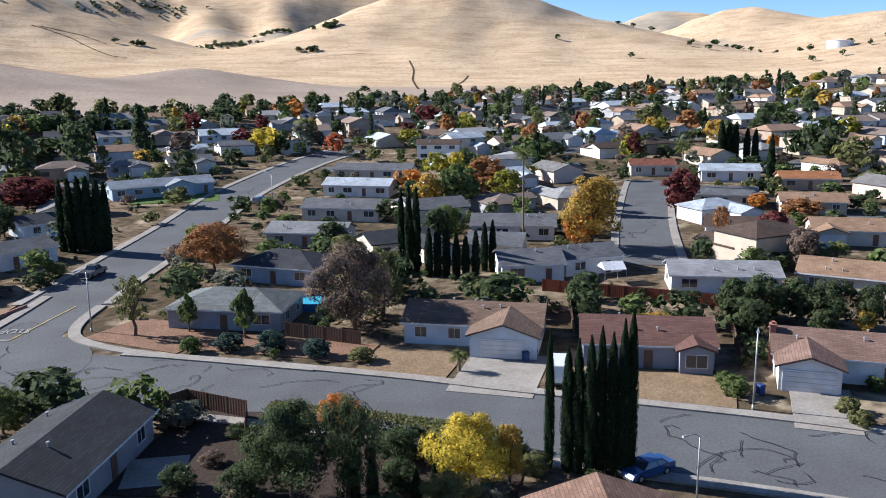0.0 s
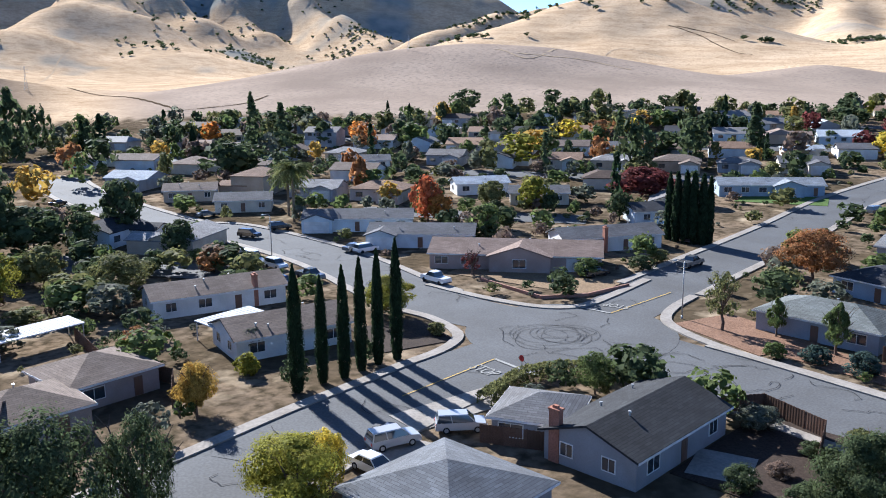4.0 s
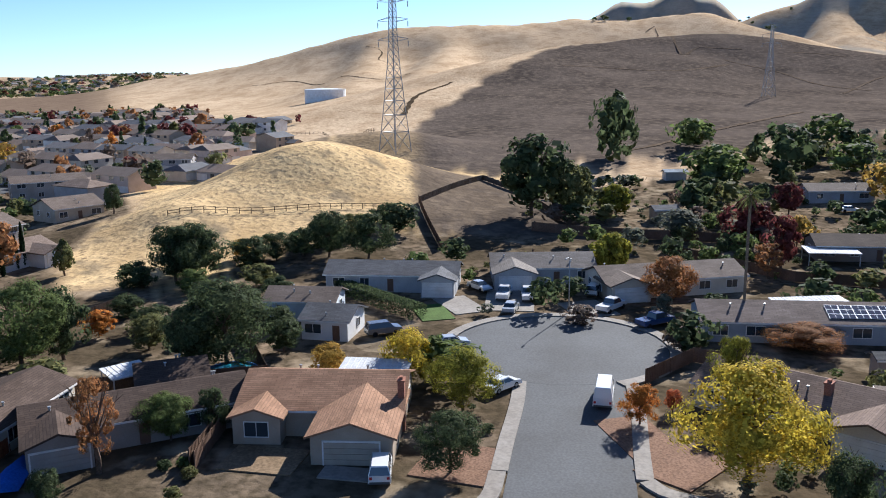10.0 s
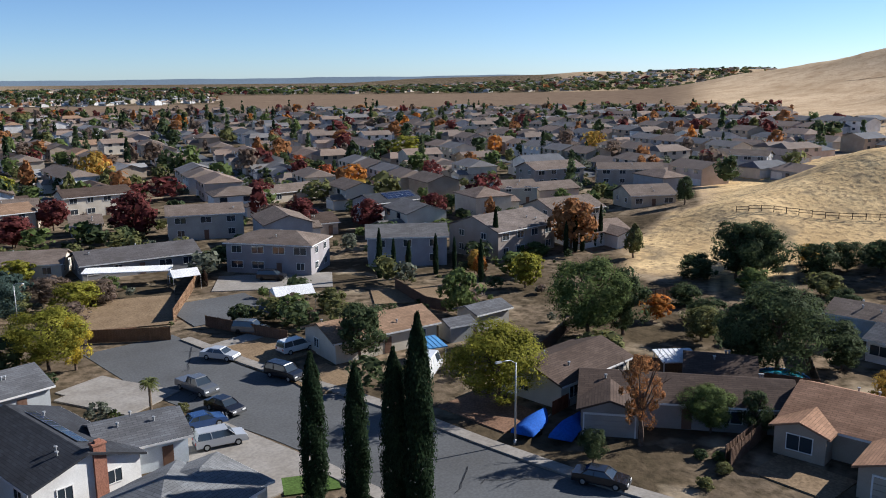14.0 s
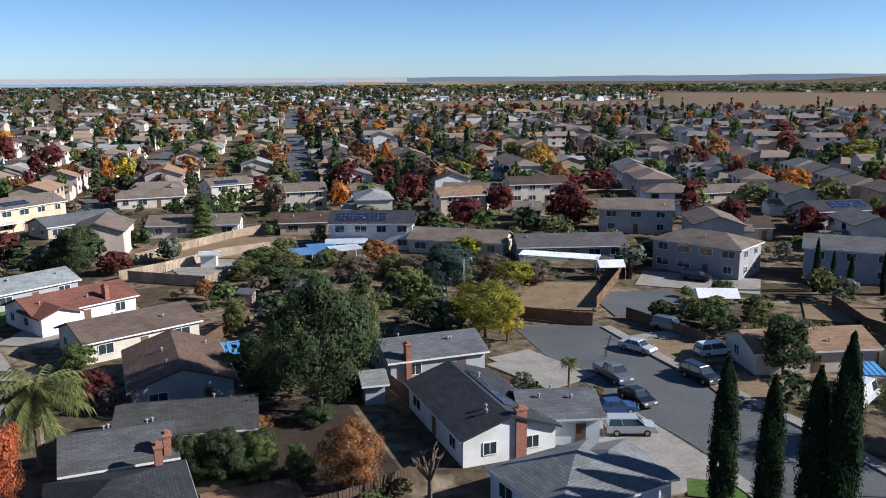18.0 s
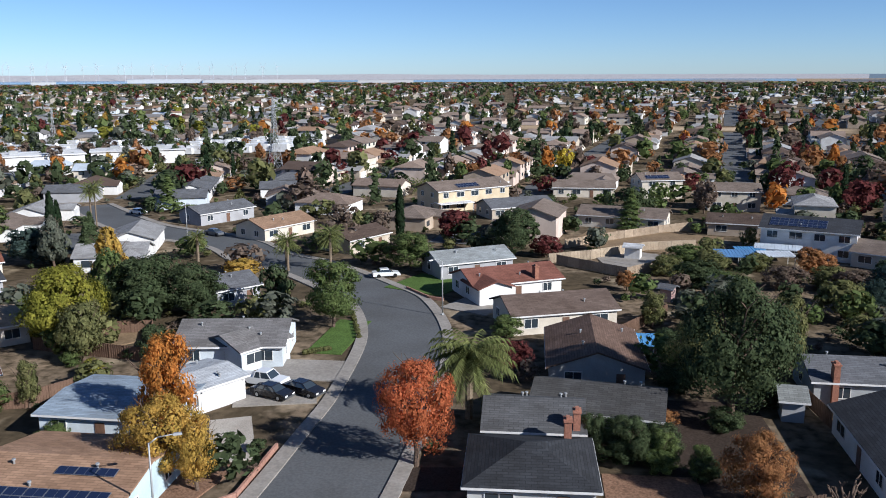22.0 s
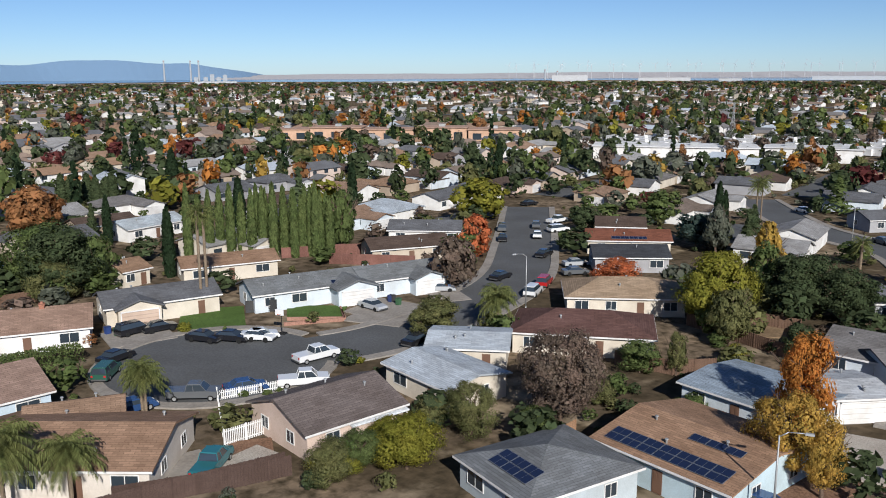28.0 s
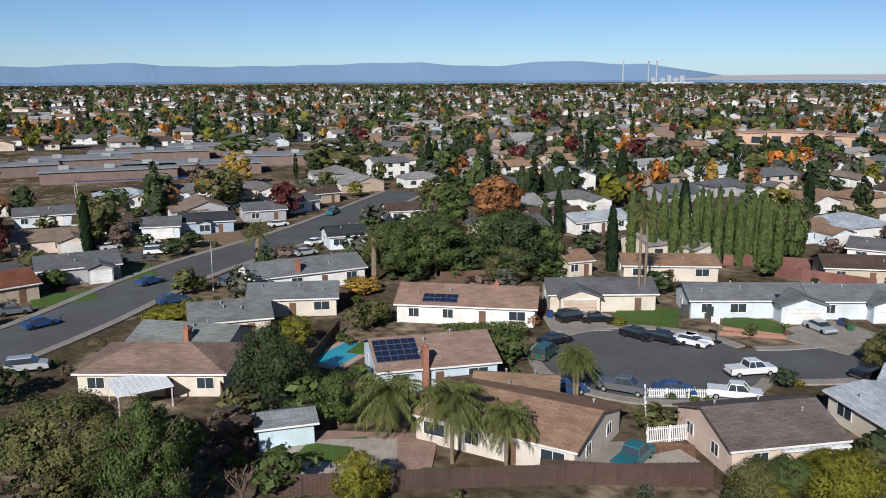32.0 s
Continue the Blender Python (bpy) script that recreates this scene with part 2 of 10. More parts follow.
def mat(kind, col):
    """One shared material for each kind of surface and colour."""
    key = (kind, tuple(round(v, 3) for v in col))
    if key not in MATS:
        if kind == "stucco":
            MATS[key] = surface("stucco", col, 0.9, 0.08, 0.4, 9)
        elif kind == "shingle":
            m, nt, b = shader("shingle", 0.9)
            g = nt.nodes.new("ShaderNodeTexCoord")
            br = nt.nodes.new("ShaderNodeTexBrick")
            br.inputs["Scale"].default_value = 1.0
            br.inputs["Brick Width"].default_value, br.inputs["Row Height"].default_value = 0.9, 0.3
            br.inputs["Mortar Size"].default_value = 0.02
            br.inputs["Color1"].default_value = (*dark(col, 0.82), 1)
            br.inputs["Color2"].default_value = (*dark(col, 1.15), 1)
            br.inputs["Mortar"].default_value = (*dark(col, 0.55), 1)
            nt.links.new(g.outputs["UV"], br.inputs["Vector"])
            c = mixed(nt, noise_fac(nt, 0.35, 4, 0.3, 0.7), br.outputs[0], mixed(nt, 1.0, br.outputs[0], (0.72, 0.7, 0.68), 'MULTIPLY'))
            c = mixed(nt, noise_fac(nt, 7, 3), mixed(nt, 1.0, c, (0.85, 0.85, 0.85), 'MULTIPLY'), c)
            nt.links.new(c, b.inputs["Base Color"])
            bump(nt, b, br.outputs["Fac"], 0.4, -0.02)
            MATS[key] = m
        elif kind == "leaf":
            m, nt, b = shader("leaf", 0.7)
            b.inputs["Specular IOR Level"].default_value = 0.03
            g = nt.nodes.new("ShaderNodeNewGeometry")
            c = mixed(nt, g.outputs["Random Per Island"], dark(col, 0.6), dark(col, 1.45))
            c = mixed(nt, noise_fac(nt, 0.6, 2), c, mixed(nt, 1.0, c, (0.75, 0.82, 0.8), 'MULTIPLY'))
            nt.links.new(c, b.inputs["Base Color"])
            tr = nt.nodes.new("ShaderNodeBsdfTranslucent")
            nt.links.new(c, tr.inputs["Color"])
            mx = nt.nodes.new("ShaderNodeMixShader")
            mx.inputs[0].default_value = 0.45
            out = nt.nodes["Material Output"]
            nt.links.new(b.outputs[0], mx.inputs[1])
            nt.links.new(tr.outputs[0], mx.inputs[2])
            nt.links.new(mx.outputs[0], out.inputs["Surface"])
            MATS[key] = m
        elif kind == "paint":
            MATS[key] = surface("paint", col, 0.55, 0.05, 0.6, 12)
        elif kind == "car":
            m, nt, b = shader("car_paint", 0.25, 0.2)
            b.inputs["Base Color"].default_value = (*col, 1)
            b.inputs["Coat Weight"].default_value = 0.6
            MATS[key] = m
        elif kind == "wood":
            MATS[key] = surface("weathered_wood", col, 0.85, 0.3, 0.8, 14, per_object=0.15)
        elif kind == "metal":
            MATS[key] = surface("metal", col, 0.45, 0.1, 0.6, 6, metal=0.7)
        else:
            MATS[key] = surface(kind, col, 0.85, 0.2, 0.3, 5)
    return MATS[key]


asphalt = surface("asphalt", (0.112, 0.115, 0.118), 0.85, 0.16, 0.12, 4)
concrete = surface("concrete", (0.29, 0.265, 0.235), 0.9, 0.15, 0.35, 3)
bark = surface("bark", (0.14, 0.10, 0.075), 0.95, 0.35, 0.8, 6)
white_line = surface("road_paint", (0.30, 0.30, 0.285), 0.8, 0.25, 0.8, 5)
yellow_line = surface("yellow_paint", (0.55, 0.36, 0.08), 0.8, 0.25, 0.8, 5)
brick_red = surface("brickwork", (0.34, 0.16, 0.11), 0.9, 0.3, 0.8, 9)
steel = surface("galvanised_steel", (0.42, 0.43, 0.43), 0.5, 0.12, 0.5, 4, metal=0.5)
rubber = surface("rubber", (0.02, 0.02, 0.02), 0.8, 0.2, 1, 8)
pane_mat, _nt, _b = shader("window_glass", 0.06)
_b.inputs["Base Color"].default_value = (0.03, 0.04, 0.05, 1)
_b.inputs["Specular IOR Level"].default_value = 0.9
solar_mat, _nt, _b = shader("solar_cells", 0.12)
_b.inputs["Base Color"].default_value = (0.012, 0.018, 0.045, 1)
_b.inputs["Specular IOR Level"].default_value = 0.8
water_mat, _nt, _b = shader("pool_water", 0.05)
_b.inputs["Base Color"].default_value = (0.04, 0.32, 0.42, 1)

# ground: dry yards, straw-coloured hills, burnt slope, ploughed field
earth, _nt, _b = shader("dry_ground", 0.95)
_at = _nt.nodes.new("ShaderNodeVertexColor")
_at.layer_name = "cover"
_sep = _nt.nodes.new("ShaderNodeSeparateColor")
_nt.links.new(_at.outputs["Color"], _sep.inputs[0])
_yard = mixed(_nt, noise_fac(_nt, 0.11, 5, 0.38, 0.62), (0.125, 0.095, 0.066), (0.25, 0.185, 0.125))
_yard = mixed(_nt, noise_fac(_nt, 0.055, 5, 0.46, 0.56), _yard, (0.09, 0.068, 0.044))
_yard = mixed(_nt, noise_fac(_nt, 0.7, 7, 0.42, 0.66), _yard, (0.06, 0.047, 0.03))
_yard = mixed(_nt, noise_fac(_nt, 0.16, 7, 0.56, 0.74), _yard, (0.34, 0.27, 0.185))
_straw = mixed(_nt, noise_fac(_nt, 0.012, 6, 0.3, 0.7), (0.50, 0.375, 0.245), (0.66, 0.505, 0.34))
_straw = mixed(_nt, noise_fac(_nt, 0.5, 5, 0.35, 0.75), _straw, mixed(_nt, 1.0, _straw, (0.66, 0.62, 0.58), 'MULTIPLY'))
_straw = mixed(_nt, noise_fac(_nt, 0.05, 6, 0.47, 0.62, (0.35, 1, 3)), _straw, mixed(_nt, 1.0, _straw, (0.84, 0.81, 0.78), 'MULTIPLY'))
_straw = mixed(_nt, noise_fac(_nt, 0.16, 6, 0.56, 0.66, (1, 0.5, 5)), _straw, mixed(_nt, 1.0, _straw, (0.78, 0.75, 0.71), 'MULTIPLY'))
_tone = _nt.nodes.new("ShaderNodeVertexColor")
_tone.layer_name = "tone"
_tsep = _nt.nodes.new("ShaderNodeSeparateColor")
_nt.links.new(_tone.outputs["Color"], _tsep.inputs[0])
_golden = mixed(_nt, noise_fac(_nt, 0.08, 6, 0.35, 0.65), (0.47, 0.325, 0.165), (0.68, 0.49, 0.26))
_golden = mixed(_nt, noise_fac(_nt, 0.9, 6, 0.5, 0.68), _golden, (0.27, 0.195, 0.115))
_golden = mixed(_nt, noise_fac(_nt, 0.13, 6, 0.56, 0.66), _golden, (0.30, 0.225, 0.135))
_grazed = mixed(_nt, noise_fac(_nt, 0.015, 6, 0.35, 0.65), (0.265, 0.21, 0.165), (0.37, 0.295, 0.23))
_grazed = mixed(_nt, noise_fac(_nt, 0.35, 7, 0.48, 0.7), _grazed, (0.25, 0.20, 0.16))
_straw = mixed(_nt, _tsep.outputs[0], _straw, _golden)
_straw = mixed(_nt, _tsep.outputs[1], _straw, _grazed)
_burn = mixed(_nt, noise_fac(_nt, 0.03, 6, 0.3, 0.7), (0.062, 0.05, 0.042), (0.125, 0.10, 0.082))
_burn = mixed(_nt, noise_fac(_nt, 0.25, 6, 0.46, 0.74), _burn, (0.165, 0.13, 0.10))
_field = mixed(_nt, noise_fac(_nt, 0.03, 5, 0.3, 0.7, (1, 6, 1)), (0.13, 0.09, 0.065), (0.22, 0.16, 0.11))
# grey-green scrub, lightened and blued in its colour to stand in for mountain haze
_hazy_wood = mixed(_nt, noise_fac(_nt, 0.02, 6, 0.35, 0.65), (0.16, 0.185, 0.18), (0.26, 0.265, 0.24))
_c = mixed(_nt, _sep.outputs[0], _yard, _straw)
_c = mixed(_nt, _sep.outputs[1], _c, _burn)
_c = mixed(_nt, _sep.outputs[2], _c, _field)
_c = mixed(_nt, _at.outputs["Alpha"], _c, _hazy_wood)
_nt.links.new(_c, _b.inputs["Base Color"])
_b.inputs["Specular IOR Level"].default_value, _b.inputs["Roughness"].default_value = 0.0, 1.0
bump(_nt, _b, noise_fac(_nt, 0.45, 8, 0, 1), 0.6, 0.7)


# ---- mesh helpers ----
def mesh_from(name, verts, faces, material=None, smooth_shade=False, uvs=None):
    me = bpy.data.meshes.new(name)
    me.from_pydata([tuple(v) for v in verts], [], faces)
    if material:
        me.materials.append(material)
    if smooth_shade:
        me.polygons.foreach_set("use_smooth", [True] * len(me.polygons))
    if uvs is not None:
        lay = me.uv_layers.new(name="UVMap")
        lay.data.foreach_set("uv", [c for f in faces for i in f for c in uvs[i]])
    me.update()
    return me


def part(name, me, parent=None, label="", m=None):
    ob = new(name, me)
    if parent is not None:
        ob.parent = parent
    if m is not None:
        ob.matrix_basis = m
    if label:
        ob["label"] = label
    return ob


def thing(name, x, y, z, rot, label, category, group="", kind="", scale=1.0):
    ob = new(name)
    ob.empty_display_size = 0.3
    ob.matrix_basis = pose(x, y, z, 0, 0, rot) @ Matrix.Scale(scale, 4)
    return tagged(ob, label, category, group, kind)


class Build:
    """Collects boxes, prisms and quads of one part."""

    def __init__(self):
        self.v, self.f = [], []

    def add(self, verts, faces):
        n = len(self.v)
        self.v += verts
        self.f += [tuple(i + n for i in f) for f in faces]
        return self

    def box(self, x0, x1, y0, y1, z0, z1, taper=0.0):
        t = taper
        return self.add([(x0, y0, z0), (x1, y0, z0), (x1, y1, z0), (x0, y1, z0), (x0 + t, y0 + t, z1), (x1 - t, y0 + t, z1), (x1 - t, y1 - t, z1), (x0 + t, y1 - t, z1)],
                        [(3, 2, 1, 0), (4, 5, 6, 7), (0, 1, 5, 4), (1, 2, 6, 5), (2, 3, 7, 6), (3, 0, 4, 7)])

    def tube(self, p, q, r0, r1, n=8):
        p, q = Vector(p), Vector(q)
        d = (q - p).normalized()
        u = d.orthogonal().normalized()
        w = d.cross(u)
        vs = []
        for c, r in ((p, r0), (q, r1)):
            vs += [tuple(c + (u * math.cos(6.2832 * k / n) + w * math.sin(6.2832 * k / n)) * r) for k in range(n)]
        fs = [(k, (k + 1) % n, n + (k + 1) % n, n + k) for k in range(n)] + [tuple(range(n - 1, -1, -1)), tuple(range(n, 2 * n))]
        return self.add(vs, fs)

    def mesh(self, name, material, smooth_shade=False):
        return mesh_from(name, self.v, self.f, material, smooth_shade)


# ---- ground: one sheet to the horizon ----
def build_ground():
    nr, na = len(RINGS), SPOKES
    R, A, X, Y, Z = _R, _A, GROUND_X, GROUND_Y, GROUND_Z
    verts = np.stack([X, Y, Z], -1).reshape(-1, 3)
    i, j = np.meshgrid(np.arange(nr - 1), np.arange(na), indexing="ij")
    k = (j + 1) % na
    quads = np.stack([i * na + j, i * na + k, (i + 1) * na + k, (i + 1) * na + j], -1).reshape(-1, 4)
    me = bpy.data.meshes.new("ground")
    me.from_pydata(verts.tolist(), [], quads[:, ::-1].tolist())
    me.polygons.foreach_set("use_smooth", [True] * len(me.polygons))
    az = np.degrees(A) % 360
    sz = np.where(az > 180, az - 360, az)
    # straw hills start behind the last houses
    edge = np.interp(sz, [-180, -60, -30, -10, 10, 24, 40, 52, 66, 76, 84, 92, 99, 104, 113, 118, 121, 124, 180],
                     [9e4, 9e4, 800, 640, 480, 400, 400, 420, 430, 330, 260, 210, 178, 176, 158, 138, 138, 9e4, 9e4])
    straw = smooth(-8, 8, R - edge + 6 * np.sin(A * 300))
    far_plain = smooth(120, 126, sz) + smooth(-55, -80, sz)
    straw = np.maximum(straw, 0.7 * smooth(820, 900, R) * (1 - smooth(128, 131, sz)) * (sz > 105))
    wob = 12 * np.sin(A * 90) + 8 * np.sin(A * 213) + 5 * np.sin(A * 431)
    burn = smooth(-14, 14, R - np.interp(sz, [60, 70, 78, 90, 100, 104], [520, 400, 320, 262, 250, 250]) + wob)
    burn = burn * smooth(-7, 7, np.interp(sz, [60, 66, 72, 80, 88, 93, 96, 99, 102, 104, 110], [690, 760, 840, 880, 850, 720, 600, 500, 380, 330, 322]) - R + wob)
    burn = burn * smooth(62, 68, sz) * (1 - 0.45 * smooth(101, 103, sz)) * (1 - smooth(108, 110, sz))
    # graded bare yard under the mound; part of its dark tone is painted shade
    burn = np.maximum(burn, 0.92 * smooth(89.5, 91, sz) * (1 - smooth(102.0, 103.0, sz)) * smooth(166, 174, R) * (1 - smooth(230, 236, R)))
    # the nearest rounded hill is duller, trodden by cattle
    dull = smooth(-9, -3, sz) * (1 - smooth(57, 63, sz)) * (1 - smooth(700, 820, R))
    gold = smooth(92, 96, sz) * (1 - smooth(119, 122, sz)) * smooth(120, 135, R) * (1 - smooth(300, 330, R))
    # oak woods and scrub on the mountains and in the gullies; their colour carries haze
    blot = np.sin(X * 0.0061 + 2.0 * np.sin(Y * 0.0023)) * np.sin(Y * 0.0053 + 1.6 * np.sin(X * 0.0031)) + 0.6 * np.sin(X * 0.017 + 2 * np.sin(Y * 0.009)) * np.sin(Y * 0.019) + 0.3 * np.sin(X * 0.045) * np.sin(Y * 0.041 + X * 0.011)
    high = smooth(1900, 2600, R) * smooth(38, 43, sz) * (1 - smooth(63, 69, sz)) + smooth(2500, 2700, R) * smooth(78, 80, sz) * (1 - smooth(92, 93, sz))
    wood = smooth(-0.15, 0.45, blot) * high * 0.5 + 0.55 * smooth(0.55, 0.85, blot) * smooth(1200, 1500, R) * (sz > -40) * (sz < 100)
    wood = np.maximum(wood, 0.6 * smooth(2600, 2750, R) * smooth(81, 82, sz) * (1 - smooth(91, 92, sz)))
    field = smooth(820, 880, R) * (1 - smooth(1620, 1700, R)) * smooth(119, 123, sz) * (1 - smooth(150, 153, sz))
    field = np.maximum(field, smooth(830, 850, R) * (1 - smooth(1130, 1160, R)) * smooth(148, 152, sz) * (1 - smooth(164, 167, sz)))
    # dry strip behind the estate, and flats by the river paled in colour for haze
    straw = np.maximum(straw, 0.75 * smooth(522, 528, R) * (1 - smooth(560, 566, R)) * smooth(168, 170, az) * (1 - smooth(196, 200, az)))
    straw = np.maximum(straw, 0.5 * smooth(2500, 2800, R) * smooth(158, 168, az) * (1 - smooth(296, 300, az)))
    # dry slope that runs down from the mound towards the yards
    bank = smooth(117, 119, sz) * (1 - smooth(125.0, 127.0, sz)) * smooth(138, 148, R) * (1 - smooth(-7, 7, R + 0.4 * wob - np.interp(sz, [117, 119.7, 123, 126], [230, 215, 188, 168])))
    straw, gold = np.maximum(straw, bank), np.maximum(gold, bank)
    col = me.color_attributes.new("cover", 'FLOAT_COLOR', 'POINT')
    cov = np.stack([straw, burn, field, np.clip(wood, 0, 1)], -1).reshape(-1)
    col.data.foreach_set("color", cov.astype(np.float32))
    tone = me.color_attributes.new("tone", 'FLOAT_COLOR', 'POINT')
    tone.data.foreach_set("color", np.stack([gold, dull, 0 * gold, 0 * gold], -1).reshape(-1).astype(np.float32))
    me.materials.append(earth)
    tagged(new("ground", me), "dry yards and straw-coloured hills around the town", "ground", kind="structure")


build_ground()


# ---- streets ----
def spline(pts, step=2.0):
    """A smooth line through the points, at even steps."""
    P = [Vector((p[0], p[1])) for p in pts]
    P = [P[0] * 2 - P[1]] + P + [P[-1] * 2 - P[-2]]
    out = []
    for k in range(1, len(P) - 2):
        n = max(2, int((P[k + 1] - P[k]).length / step))
        for i in range(n):
            t = i / n
            out.append(0.5 * (2 * P[k] + (P[k + 1] - P[k - 1]) * t + (2 * P[k - 1] - 5 * P[k] + 4 * P[k + 1] - P[k + 2]) * t * t + (3 * P[k] - P[k - 1] - 3 * P[k + 1] + P[k + 2]) * t ** 3))
    return out + [P[-2]]


def strip(line, left, right, lift, thick):
    """A slab along a line, from left to right of it, draped on the ground."""
    b = Build()
    prev = None
    for k, p in enumerate(line):
        d = (line[min(k + 1, len(line) - 1)] - line[max(k - 1, 0)]).normalized()
        n = Vector((-d.y, d.x))
        row = []
        for off in (left, right):
            q = p + n * off
            z = gz(q.x, q.y) + lift
            row += [(q.x, q.y, z), (q.x, q.y, z - thick)]
        m = len(b.v)
        b.v += row
        if prev is not None:
            a = prev
            b.f += [(a, a + 2, m + 2, m), (a + 1, m + 1, m + 3, a + 3), (a, m, m + 1, a + 1), (a + 2, a + 3, m + 3, m + 2)]
        else:
            b.f.append((m, m + 1, m + 3, m + 2))
        prev = m
    b.f.append((prev, prev + 2, prev + 3, prev + 1))
    return b


road_count = [0]
ROAD_SPOTS = []


def road(pts, width, label, walks=(True, True), trim=(0, 0, 0, 0)):
    """A street with a kerb and a pavement on each side; trim shortens the pavements in steps of 2 m."""
    line = spline(pts)
    ROAD_SPOTS.extend((p.x, p.y, width / 2) for p in line[::2])
    road_count[0] += 1
    lift = 0.03 + 0.004 * road_count[0]
    tagged(new("road", strip(line, width / 2, -width / 2, lift, 0.3).mesh("road", asphalt)), label, "road", kind="structure")
    for i, side in enumerate((1, -1)):
        if walks[i]:
            sub = line[trim[2 * i]:len(line) - trim[2 * i + 1]]
            if len(sub) > 2:
                a = side * width / 2
                kerb = strip(sub, max(a, a + side * 1.5), min(a, a + side * 1.5), 0.2, 0.4)
                tagged(new("pavement", kerb.mesh("pavement", concrete)), "pale concrete pavement with a raised kerb", "pavement", kind="structure")


def pave(pts, width=1.5):
    """A pavement with a raised kerb along a bent line."""
    line = [Vector((p[0], p[1])) for p in pts] if len(pts) > 30 else spline(pts, 1.0)
    tagged(new("pavement", strip(line, width / 2, -width / 2, 0.205, 0.4).mesh("pavement", concrete)), "pale concrete pavement with a raised kerb", "pavement", kind="structure")


def disc(x, y, r, gap=None, label="round asphalt end of a cul-de-sac"):
    ROAD_SPOTS.append((x, y, r))
    road_count[0] += 1
    n = 40
    z = gz(x, y) + 0.03 + 0.004 * road_count[0]
    vs = [(x + r * math.cos(6.2832 * k / n), y + r * math.sin(6.2832 * k / n), gz(x + r * math.cos(6.2832 * k / n), y + r * math.sin(6.2832 * k / n)) + 0.03 + 0.004 * road_count[0]) for k in range(n)]
    vs += [(a, b, c - 0.3) for a, b, c in vs]
    fs = [tuple(range(n))] + [(k, n + k, n + (k + 1) % n, (k + 1) % n) for k in range(n)]
    tagged(new("road", mesh_from("road", vs, fs, asphalt)), label, "road", kind="structure")
    if gap is not None:
        a0, half = math.atan2(gap[1] - y, gap[0] - x), math.asin(min(0.95, 5.6 / r))
        pts = [a0 + half + (2 * math.pi - 2 * half) * k / 40 for k in range(41)]
        pave([(x + (r + 0.85) * math.cos(a), y + (r + 0.85) * math.sin(a)) for a in pts])


# ---- houses ----
WHITE, CREAM, TAN = (0.74, 0.73, 0.70), (0.62, 0.56, 0.465), (0.42, 0.34, 0.26)
GREY, BLUE, PALE = (0.36, 0.36, 0.37), (0.34, 0.42, 0.50), (0.60, 0.66, 0.70)
PINK, SAND, SAGE = (0.60, 0.49, 0.42), (0.50, 0.43, 0.34), (0.38, 0.40, 0.36)
R_GREY, R_DARK, R_BROWN = (0.145, 0.148, 0.158), (0.055, 0.058, 0.066), (0.105, 0.075, 0.06)
R_TAN, R_RED, R_LIGHT, R_WARM = (0.31, 0.20, 0.13), (0.21, 0.085, 0.055), (0.44, 0.49, 0.54), (0.215, 0.17, 0.14)


def gable_walls(x0, x1, y0, y1, h, rise, axis, hip, base=-0.6):
    b = Build()
    if hip:
        return b.box(x0, x1, y0, y1, base, h)
    if axis == 'x':
        ym = (y0 + y1) / 2
        b.add([(x0, y0, base), (x0, y1, base), (x0, y1, h), (x0, ym, h + rise), (x0, y0, h), (x1, y0, base), (x1, y1, base), (x1, y1, h), (x1, ym, h + rise), (x1, y0, h)],
              [(4, 3, 2, 1, 0), (5, 6, 7, 8, 9), (0, 5, 9, 4), (2, 7, 6, 1), (4, 9, 8, 3), (3, 8, 7, 2)])
    else:
        xm = (x0 + x1) / 2
        b.add([(x0, y0, base), (x1, y0, base), (x1, y0, h), (xm, y0, h + rise), (x0, y0, h), (x0, y1, base), (x1, y1, base), (x1, y1, h), (xm, y1, h + rise), (x0, y1, h)],
              [(0, 1, 2, 3, 4), (9, 8, 7, 6, 5), (5, 0, 4, 9), (1, 6, 7, 2), (3, 8, 9, 4), (2, 7, 8, 3)])
    return b


